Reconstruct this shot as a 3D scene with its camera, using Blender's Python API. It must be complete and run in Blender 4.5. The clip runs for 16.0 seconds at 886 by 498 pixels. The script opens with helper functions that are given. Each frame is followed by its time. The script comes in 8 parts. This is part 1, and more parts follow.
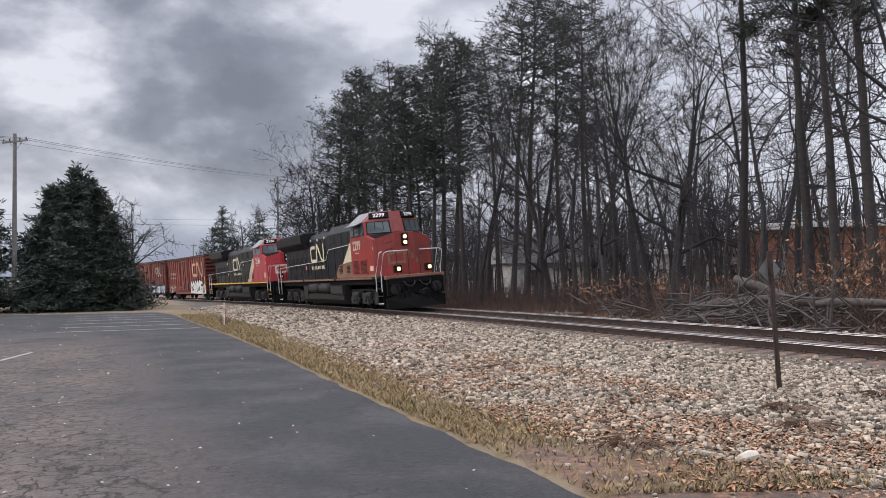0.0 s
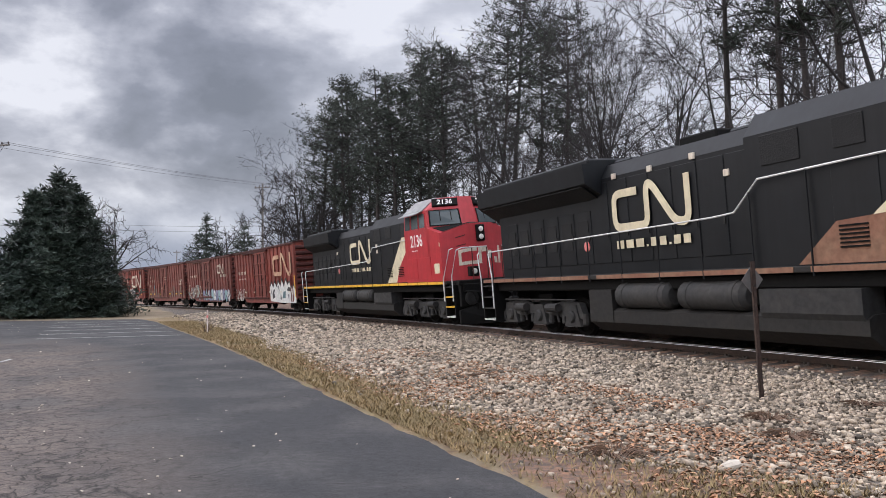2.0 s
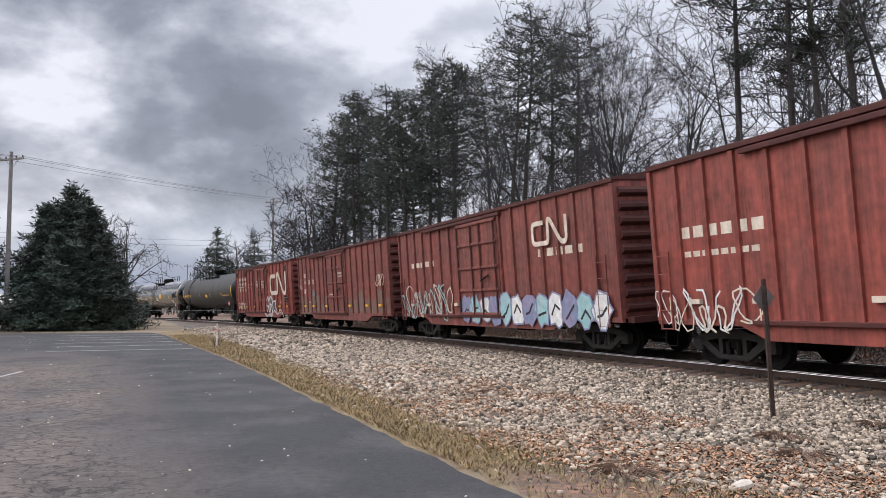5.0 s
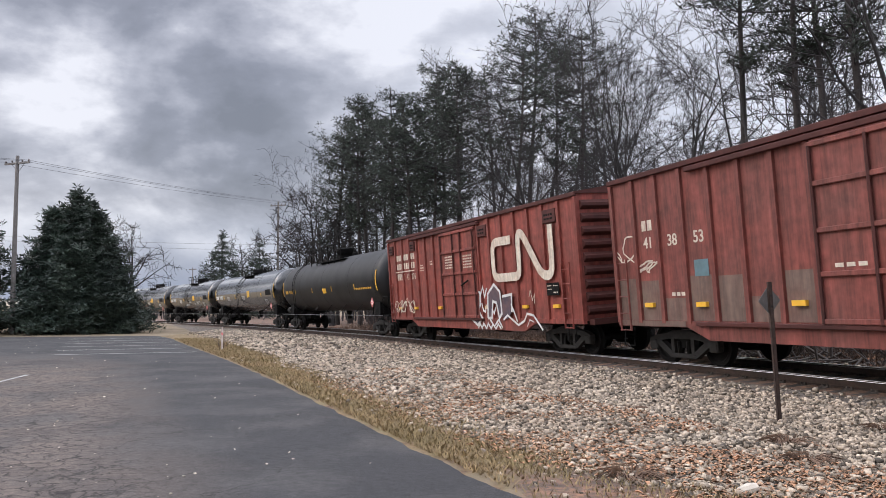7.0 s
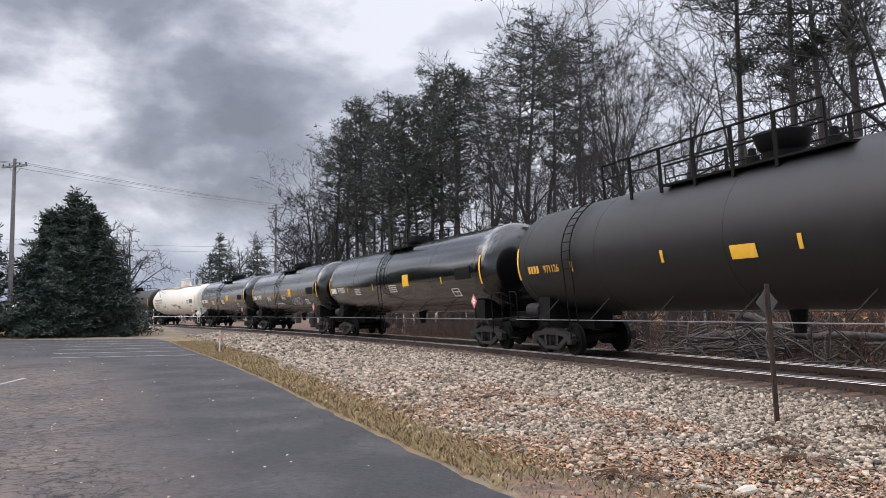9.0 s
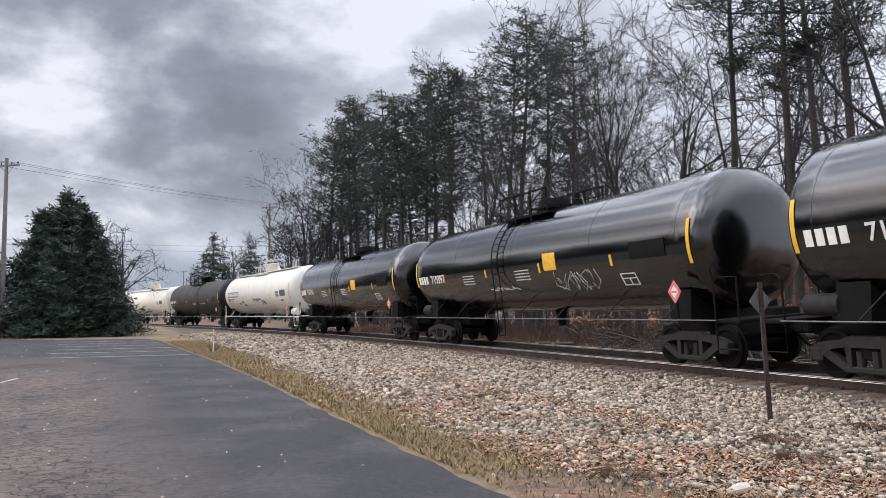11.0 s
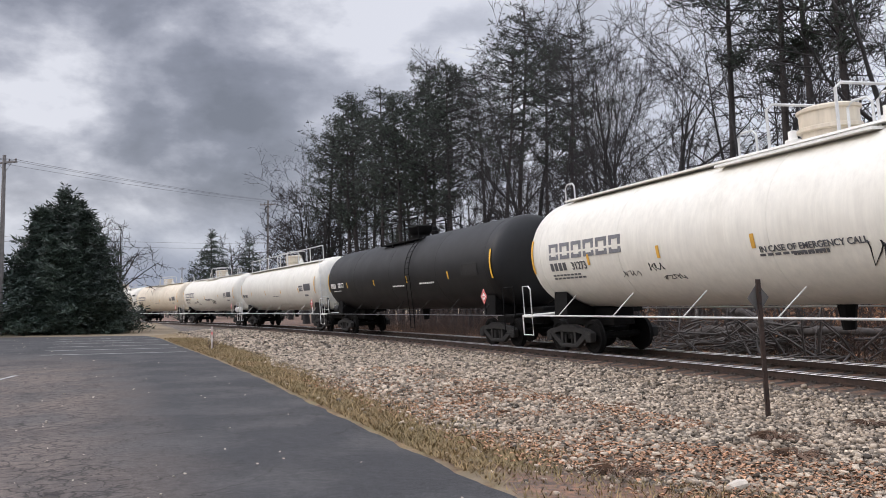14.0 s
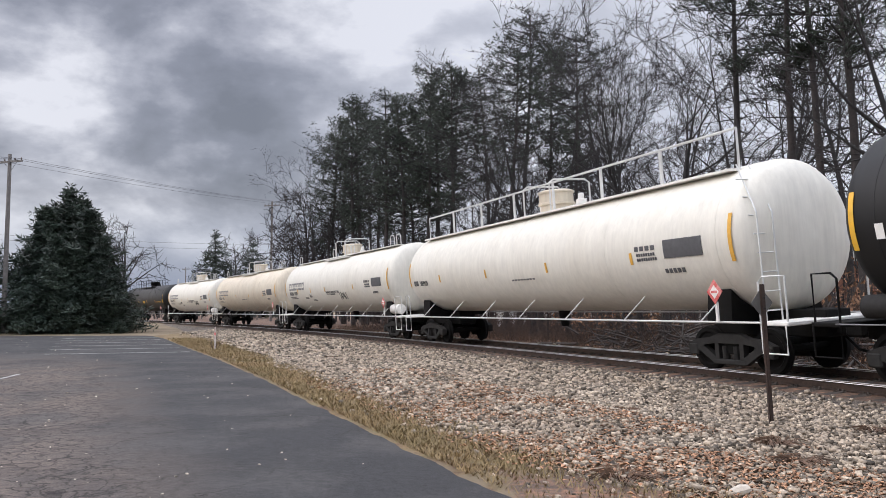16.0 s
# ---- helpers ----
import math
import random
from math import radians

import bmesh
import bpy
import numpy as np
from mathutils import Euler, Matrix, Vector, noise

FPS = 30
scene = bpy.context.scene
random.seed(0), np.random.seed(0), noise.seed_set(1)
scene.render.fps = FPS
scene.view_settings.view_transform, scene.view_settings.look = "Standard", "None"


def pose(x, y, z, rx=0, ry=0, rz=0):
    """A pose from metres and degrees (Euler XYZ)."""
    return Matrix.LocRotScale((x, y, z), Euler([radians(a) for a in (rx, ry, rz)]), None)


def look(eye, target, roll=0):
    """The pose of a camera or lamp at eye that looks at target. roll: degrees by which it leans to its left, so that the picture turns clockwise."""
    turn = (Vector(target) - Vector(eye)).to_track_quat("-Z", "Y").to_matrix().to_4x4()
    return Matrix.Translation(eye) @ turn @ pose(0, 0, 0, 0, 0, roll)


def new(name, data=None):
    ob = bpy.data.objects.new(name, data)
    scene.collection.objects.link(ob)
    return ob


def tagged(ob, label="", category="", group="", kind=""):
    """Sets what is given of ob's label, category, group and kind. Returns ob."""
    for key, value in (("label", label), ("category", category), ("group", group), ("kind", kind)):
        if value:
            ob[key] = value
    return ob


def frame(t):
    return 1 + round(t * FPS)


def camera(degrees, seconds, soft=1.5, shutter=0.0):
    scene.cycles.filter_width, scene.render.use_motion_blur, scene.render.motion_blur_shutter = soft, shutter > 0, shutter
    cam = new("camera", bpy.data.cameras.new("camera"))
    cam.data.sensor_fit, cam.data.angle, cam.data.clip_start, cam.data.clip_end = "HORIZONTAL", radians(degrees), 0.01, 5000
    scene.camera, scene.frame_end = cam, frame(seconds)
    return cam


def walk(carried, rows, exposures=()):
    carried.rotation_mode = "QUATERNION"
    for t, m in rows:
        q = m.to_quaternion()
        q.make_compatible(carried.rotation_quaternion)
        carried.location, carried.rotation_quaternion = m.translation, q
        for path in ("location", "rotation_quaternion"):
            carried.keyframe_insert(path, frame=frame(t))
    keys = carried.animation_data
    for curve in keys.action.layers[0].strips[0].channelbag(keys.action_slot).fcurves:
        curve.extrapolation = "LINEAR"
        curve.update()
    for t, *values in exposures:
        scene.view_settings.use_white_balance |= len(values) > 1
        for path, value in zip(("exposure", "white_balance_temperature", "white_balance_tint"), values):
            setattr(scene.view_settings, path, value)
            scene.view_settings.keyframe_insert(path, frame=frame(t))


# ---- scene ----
EYE = Vector((0.0, 0.0, 1.24))
cam = camera(58.55, 16.0, 0.9)
# seconds, turn to the right, tilt up, roll (degrees)
TURNS = [(0, -0.05, 2.43, -1.13), (0.5, 0.32, 2.52, -1.0), (1, 0.78, 2.67, -0.91), (1.5, 1.03, 2.83, -0.87),
         (2, 1.04, 3.01, -0.81), (2.5, 1.1, 3.28, -0.75), (3, 1.06, 3.55, -0.69), (3.5, 0.87, 3.73, -0.59),
         (4, 0.65, 3.87, -0.43), (5.2, 0.3, 4.2, -0.38), (6.5, 0.08, 4.39, -0.39), (7, 0.0, 4.37, -0.44), (7.5, -0.01, 4.46, -0.36),
         (8, 0.08, 4.57, -0.38), (8.5, 0.19, 4.59, -0.51), (9, 0.16, 4.54, -0.54), (10.2, 0.42, 4.5, -0.62), (11.5, 0.63, 4.39, -0.68),
         (12, 0.53, 4.2, -0.67), (12.5, 0.54, 4.18, -0.61), (13, 0.67, 4.27, -0.68), (13.5, 0.74, 4.28, -0.67),
         (14, 0.71, 4.26, -0.68), (14.5, 0.6, 4.2, -0.67), (15, 0.47, 4.17, -0.55), (15.5, 0.48, 4.22, -0.41),
         (16, 0.45, 4.43, -0.2)]


def aim(yaw, tilt, roll):
    a, b = radians(yaw), radians(tilt)
    ahead = Vector((math.sin(a) * math.cos(b), math.cos(a) * math.cos(b), math.sin(b)))
    return look(EYE, EYE + ahead, roll)


walk(cam, [(t, aim(a, b, c)) for t, a, b, c in TURNS], exposures=[(t, e, 6380, 12) for t, e in ((0, -0.30), (3.5, -0.17), (9, -0.14), (12, -0.18), (13.5, -0.38), (16, -0.30))])

# ---- sky and sun ----
world = bpy.data.worlds.new("overcast_sky")
scene.world = world
world.use_nodes = True


def build_sky():
    nt = world.node_tree
    nt.nodes.clear()
    N, L = nt.nodes.new, nt.links.new
    out, bg = N("ShaderNodeOutputWorld"), N("ShaderNodeBackground")
    sky = N("ShaderNodeTexSky")
    sky.sky_type, sky.sun_disc = "NISHITA", False
    sky.sun_elevation, sky.sun_rotation = radians(30), radians(283)
    sky.dust_density = 3.0
    co, mp = N("ShaderNodeTexCoord"), N("ShaderNodeMapping")
    sep = N("ShaderNodeSeparateXYZ")
    L(co.outputs["Generated"], sep.inputs[0])
    absz = N("ShaderNodeMath"); absz.operation = "ABSOLUTE"
    L(sep.outputs[2], absz.inputs[0])
    mp.inputs["Location"].default_value = (5.1, 3.3, 0.0)
    mp.inputs["Scale"].default_value = (1.0, 1.0, 1.8)
    L(co.outputs["Generated"], mp.inputs[0])
    big = N("ShaderNodeTexNoise"); big.inputs["Scale"].default_value = 4.6
    big.inputs["Detail"].default_value = 7; big.inputs["Roughness"].default_value = 0.5; big.inputs["Distortion"].default_value = 0.2
    fine = N("ShaderNodeTexNoise"); fine.inputs["Scale"].default_value = 11.0
    fine.inputs["Detail"].default_value = 8; fine.inputs["Roughness"].default_value = 0.58
    L(mp.outputs[0], big.inputs["Vector"]); L(mp.outputs[0], fine.inputs["Vector"])
    mix = N("ShaderNodeMath"); mix.operation = "MULTIPLY_ADD"; mix.inputs[1].default_value = 0.34
    L(fine.outputs[0], mix.inputs[0]); L(big.outputs[0], mix.inputs[2])
    ramp = N("ShaderNodeValToRGB")
    e = ramp.color_ramp.elements
    e[0].position, e[0].color = 0.45, (0.21, 0.222, 0.26, 1)
    e[1].position, e[1].color = 0.80, (0.88, 0.89, 0.94, 1)
    m = e.new(0.57); m.color = (0.29, 0.305, 0.36, 1)
    m = e.new(0.68); m.color = (0.49, 0.505, 0.57, 1)
    bank = N("ShaderNodeValToRGB")
    be = bank.color_ramp.elements
    be[0].position, be[0].color = 0.06, (0.5, 0.5, 0.5, 1)
    be[1].position, be[1].color = 0.50, (0.47, 0.47, 0.47, 1)
    for pos, val in ((0.14, 0.50), (0.20, 0.54), (0.255, 0.43), (0.33, 0.38), (0.40, 0.42)):
        q = be.new(pos); q.color = (val, val, val, 1)
    L(sep.outputs[2], bank.inputs[0])
    shift = N("ShaderNodeMath"); shift.operation = "MULTIPLY_ADD"; shift.inputs[1].default_value = 0.75
    L(bank.outputs[0], shift.inputs[0]); L(mix.outputs[0], shift.inputs[2])
    less = N("ShaderNodeMath"); less.operation = "SUBTRACT"; less.inputs[1].default_value = 0.318
    L(shift.outputs[0], less.inputs[0])
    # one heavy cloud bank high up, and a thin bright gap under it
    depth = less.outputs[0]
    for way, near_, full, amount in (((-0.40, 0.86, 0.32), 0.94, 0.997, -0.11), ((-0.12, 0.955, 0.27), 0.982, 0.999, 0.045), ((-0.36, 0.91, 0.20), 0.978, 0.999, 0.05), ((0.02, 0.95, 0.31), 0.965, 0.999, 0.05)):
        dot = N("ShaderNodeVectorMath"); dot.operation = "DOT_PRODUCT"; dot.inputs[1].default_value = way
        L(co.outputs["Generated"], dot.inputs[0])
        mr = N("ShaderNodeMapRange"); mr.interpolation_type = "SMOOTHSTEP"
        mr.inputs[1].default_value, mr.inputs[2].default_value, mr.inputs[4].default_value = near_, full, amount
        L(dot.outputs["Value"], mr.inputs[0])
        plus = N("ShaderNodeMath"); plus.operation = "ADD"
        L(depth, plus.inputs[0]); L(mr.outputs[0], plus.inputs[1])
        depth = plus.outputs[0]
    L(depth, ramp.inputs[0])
    # thinner and bluer low down in front, whiter on the side of the sun
    low = N("ShaderNodeMapRange"); low.inputs[1].default_value, low.inputs[2].default_value = 0.0, 0.13
    L(absz.outputs[0], low.inputs[0])
    haze = N("ShaderNodeMix"); haze.data_type = "RGBA"
    haze.inputs[6].default_value = (0.36, 0.43, 0.58, 1)
    L(low.outputs[0], haze.inputs[0]); L(ramp.outputs[0], haze.inputs[7])
    side = N("ShaderNodeMapRange"); side.inputs[1].default_value, side.inputs[2].default_value = -0.22, 0.42
    side.inputs[3].default_value, side.inputs[4].default_value = 0.0, 0.85
    L(sep.outputs[0], side.inputs[0])
    white = N("ShaderNodeMix"); white.data_type = "RGBA"
    white.inputs[7].default_value = (0.98, 1.01, 1.10, 1)
    L(side.outputs[0], white.inputs[0]); L(haze.outputs[2], white.inputs[6])
    both = N("ShaderNodeMix"); both.data_type = "RGBA"; both.blend_type = "ADD"
    both.inputs[0].default_value = 0.02
    L(white.outputs[2], both.inputs[6]); L(sky.outputs[0], both.inputs[7])
    # an overcast sky is brightest overhead
    top = N("ShaderNodeMapRange"); top.inputs[1].default_value, top.inputs[2].default_value = 0.38, 0.66
    top.inputs[3].default_value, top.inputs[4].default_value = 1.0, 2.6
    L(sep.outputs[2], top.inputs[0])
    # and brighter round the veiled sun
    dot = N("ShaderNodeVectorMath"); dot.operation = "DOT_PRODUCT"; dot.inputs[1].default_value = (-0.84, -0.19, 0.51)
    L(co.outputs["Generated"], dot.inputs[0])
    veil = N("ShaderNodeMapRange"); veil.interpolation_type = "SMOOTHSTEP"
    veil.inputs[1].default_value, veil.inputs[2].default_value = 0.35, 0.97
    veil.inputs[3].default_value, veil.inputs[4].default_value = 1.0, 2.0
    L(dot.outputs["Value"], veil.inputs[0])
    glow = N("ShaderNodeMath"); glow.operation = "MULTIPLY"
    L(top.outputs[0], glow.inputs[0]); L(veil.outputs[0], glow.inputs[1])
    L(glow.outputs[0], bg.inputs[1])
    L(both.outputs[2], bg.inputs[0])
    L(bg.outputs[0], out.inputs[0])


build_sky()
sun = new("sun", bpy.data.lights.new("sun", "SUN"))
sun.data.energy, sun.data.angle, sun.data.color = 0.75, radians(35), (1.0, 0.90, 0.78)
sun.matrix_world = look((0, 0, 50), (0 + 40, 0 + 9, 50 - 24))

# ---- the track in plan ----
TRACK_X, TRACK_TURN, BEND, BEND_MORE, CANT = 13.073, 0.32445, 0.001986, 4.3e-6, 0.0655


def heading(s):
    c = max(-60.0, min(130.0, s))
    return TRACK_TURN + BEND * c + BEND_MORE * c * abs(c)


STEP = 0.25
S_MIN, S_MAX = -300.0, 470.0


def lay_out():
    n0, n1 = int(-S_MIN / STEP), int(S_MAX / STEP)
    fore = [(TRACK_X, 0.0)]
    for k in range(n1):
        a = heading((k + 0.5) * STEP)
        fore.append((fore[-1][0] - math.sin(a) * STEP, fore[-1][1] + math.cos(a) * STEP))
    back = [(TRACK_X, 0.0)]
    for k in range(n0):
        a = heading(-(k + 0.5) * STEP)
        back.append((back[-1][0] + math.sin(a) * STEP, back[-1][1] - math.cos(a) * STEP))
    return np.array(back[:0:-1] + fore)


LINE = lay_out()
LINE_S = np.arange(len(LINE)) * STEP + S_MIN
LINE_A = np.array([heading(s) for s in LINE_S])


def on_track(s, near=0.0, z=0.0, cant=True):
    """World place at s along the line, near metres to the side of the car park, z over the rails."""
    a = heading(s)
    if cant:
        near, z = near * math.cos(CANT) + z * math.sin(CANT), z * math.cos(CANT) - near * math.sin(CANT)
    x, y = np.interp(s, LINE_S, LINE[:, 0]), np.interp(s, LINE_S, LINE[:, 1])
    return Vector((x - near * math.cos(a), y - near * math.sin(a), z))


def side_of(x, y):
    """Signed distance from the centre line (positive towards the car park) and s, for arrays."""
    x, y = np.ravel(x), np.ravel(y)
    d, s = np.empty(len(x)), np.empty(len(x))
    sub = slice(None, None, 8)
    lx, ly, la, ls = LINE[sub, 0], LINE[sub, 1], LINE_A[sub], LINE_S[sub]
    for k in range(0, len(x), 4000):
        xx, yy = x[k:k + 4000], y[k:k + 4000]
        i = ((xx[:, None] - lx) ** 2 + (yy[:, None] - ly) ** 2).argmin(1)
        dx, dy = xx - lx[i], yy - ly[i]
        d[k:k + 4000] = -(dx * np.cos(la[i]) + dy * np.sin(la[i]))
        s[k:k + 4000] = ls[i] - dx * np.sin(la[i]) + dy * np.cos(la[i])
    return d, s


def at_bearing(degrees, near):
    """The place on a bearing from the camera (clockwise from straight ahead) that lies near metres off the line."""
    a = radians(degrees)
    r = np.arange(6, 400, 0.25)
    d, _ = side_of(r * math.sin(a), r * math.cos(a))
    k = np.argmax(d < near)
    return r[k] * math.sin(a), r[k] * math.cos(a)


EDGE_Y = [-40, 0, 4, 6.87, 8.23, 9.54, 11.4, 14.1, 18.6, 25.9, 38.5, 47.5, 52.0]
EDGE_X = [18, 3.4, 1.85, 0.64, 0.08, -0.45, -1.18, -2.26, -4.0, -7.0, -12.5, -16.3, -18.6]
STONE_Y = [-40, 0, 5, 6.7, 7.7, 9.8, 12.6, 15.5, 19.7, 26.6, 40, 64.6, 120]
STONE_X = [20, 6.2, 3.9, 2.6, 1.6, 0.62, -0.5, -1.55, -3.1, -5.7, -11, -20.9, -46]


def ground_z(x, y):
    d, s = side_of(x, y)
    z = np.interp(d, [-80, -20, -10, -5.5, -4.2, -2.4, -1.6, 1.6, 2.3, 4.5, 8.0, 30], [0.1, -0.1, -0.2, -0.3, -0.42, -0.13, -0.09, -0.28, -0.30, -0.355, -0.37, -0.37])
    r = np.hypot(np.ravel(x), np.ravel(y))
    rise = np.interp(r, [55, 62, 80, 200], [0, 0.02, 0.36, 0.36]) * (d > 4)
    return z + rise, d, s

# ---- materials ----


def surface(name, colour, rough=0.7, metal=0.0, spread=0.25, grain=8.0, bump=0.2, tint=None, tint_scale=0.8, tint_amount=0.5, island=0.0, each=0.0, tint_sharp=0.2, coat=0.0, gloss=0.5, streak=0.0):
    """A procedural surface: base colour with fine grain and larger stains of a second colour, and relief."""
    m = bpy.data.materials.new(name)
    m.use_nodes = True
    nt = m.node_tree
    N, L = nt.nodes.new, nt.links.new
    b = nt.nodes["Principled BSDF"]
    b.inputs["Metallic"].default_value = metal
    b.inputs["Coat Weight"].default_value = coat
    b.inputs["Specular IOR Level"].default_value = gloss
    b.inputs["Coat Roughness"].default_value = 0.12
    co = N("ShaderNodeTexCoord")
    n1 = N("ShaderNodeTexNoise"); n1.inputs["Scale"].default_value = grain; n1.inputs["Detail"].default_value = 6
    n2 = N("ShaderNodeTexNoise"); n2.inputs["Scale"].default_value = tint_scale; n2.inputs["Detail"].default_value = 5
    n2.inputs["Roughness"].default_value = 0.65
    L(co.outputs["Object"], n1.inputs[0]); L(co.outputs["Object"], n2.inputs[0])
    mr = N("ShaderNodeMapRange"); mr.inputs[1].default_value, mr.inputs[2].default_value = 0.25, 0.75
    mr.inputs[3].default_value, mr.inputs[4].default_value = 1 - spread, 1 + spread
    L(n1.outputs[0], mr.inputs[0])
    tr = N("ShaderNodeMapRange"); tr.inputs[1].default_value, tr.inputs[2].default_value = 0.5 - tint_sharp / 2, 0.5 + tint_sharp
    tr.inputs[4].default_value = tint_amount
    L(n2.outputs[0], tr.inputs[0])
    mx = N("ShaderNodeMix"); mx.data_type = "RGBA"
    mx.inputs[6].default_value = (*colour, 1)
    mx.inputs[7].default_value = (*(tint or [c * 0.6 for c in colour]), 1)
    L(tr.outputs[0], mx.inputs[0])
    val = mr.outputs[0]
    for amount, node, socket in ((island, "ShaderNodeNewGeometry", "Random Per Island"), (each, "ShaderNodeObjectInfo", "Random")):
        if amount:
            g = N(node)
            r = N("ShaderNodeMapRange"); r.inputs[3].default_value, r.inputs[4].default_value = 1 - amount, 1 + amount
            L(g.outputs[socket], r.inputs[0])
            k = N("ShaderNodeMath"); k.operation = "MULTIPLY"
            L(val, k.inputs[0]); L(r.outputs[0], k.inputs[1])
            val = k.outputs[0]
    if streak:
        # grime washed down the sides in upright streaks
        mp = N("ShaderNodeMapping"); mp.inputs["Scale"].default_value = (4.5, 4.5, 0.28)
        n3 = N("ShaderNodeTexNoise"); n3.inputs["Scale"].default_value = 1.6; n3.inputs["Detail"].default_value = 7; n3.inputs["Roughness"].default_value = 0.7
        L(co.outputs["Object"], mp.inputs[0]); L(mp.outputs[0], n3.inputs[0])
        r = N("ShaderNodeMapRange"); r.inputs[1].default_value, r.inputs[2].default_value = 0.3, 0.7
        r.inputs[3].default_value, r.inputs[4].default_value = 1 - streak, 1 + streak * 0.6
        L(n3.outputs[0], r.inputs[0])
        k = N("ShaderNodeMath"); k.operation = "MULTIPLY"
        L(val, k.inputs[0]); L(r.outputs[0], k.inputs[1])
        val = k.outputs[0]
    sc = N("ShaderNodeVectorMath"); sc.operation = "SCALE"
    L(mx.outputs[2], sc.inputs[0]); L(val, sc.inputs["Scale"])
    L(sc.outputs[0], b.inputs["Base Color"])
    rr = N("ShaderNodeMapRange"); rr.inputs[3].default_value, rr.inputs[4].default_value = max(0.02, rough - 0.12), min(1.0, rough + 0.12)
    L(n2.outputs[0], rr.inputs[0]); L(rr.outputs[0], b.inputs["Roughness"])
    if bump:
        bp = N("ShaderNodeBump"); bp.inputs["Strength"].default_value = bump; bp.inputs["Distance"].default_value = 0.02
        L(n1.outputs[0], bp.inputs["Height"]); L(bp.outputs[0], b.inputs["Normal"])
    return m


def glowing(name, colour, strength):
    m = bpy.data.materials.new(name)
    m.use_nodes = True
    b = m.node_tree.nodes["Principled BSDF"]
    b.inputs["Base Color"].default_value = (*colour, 1)
    b.inputs["Emission Color"].default_value = (*colour, 1)
    b.inputs["Emission Strength"].default_value = strength
    return m


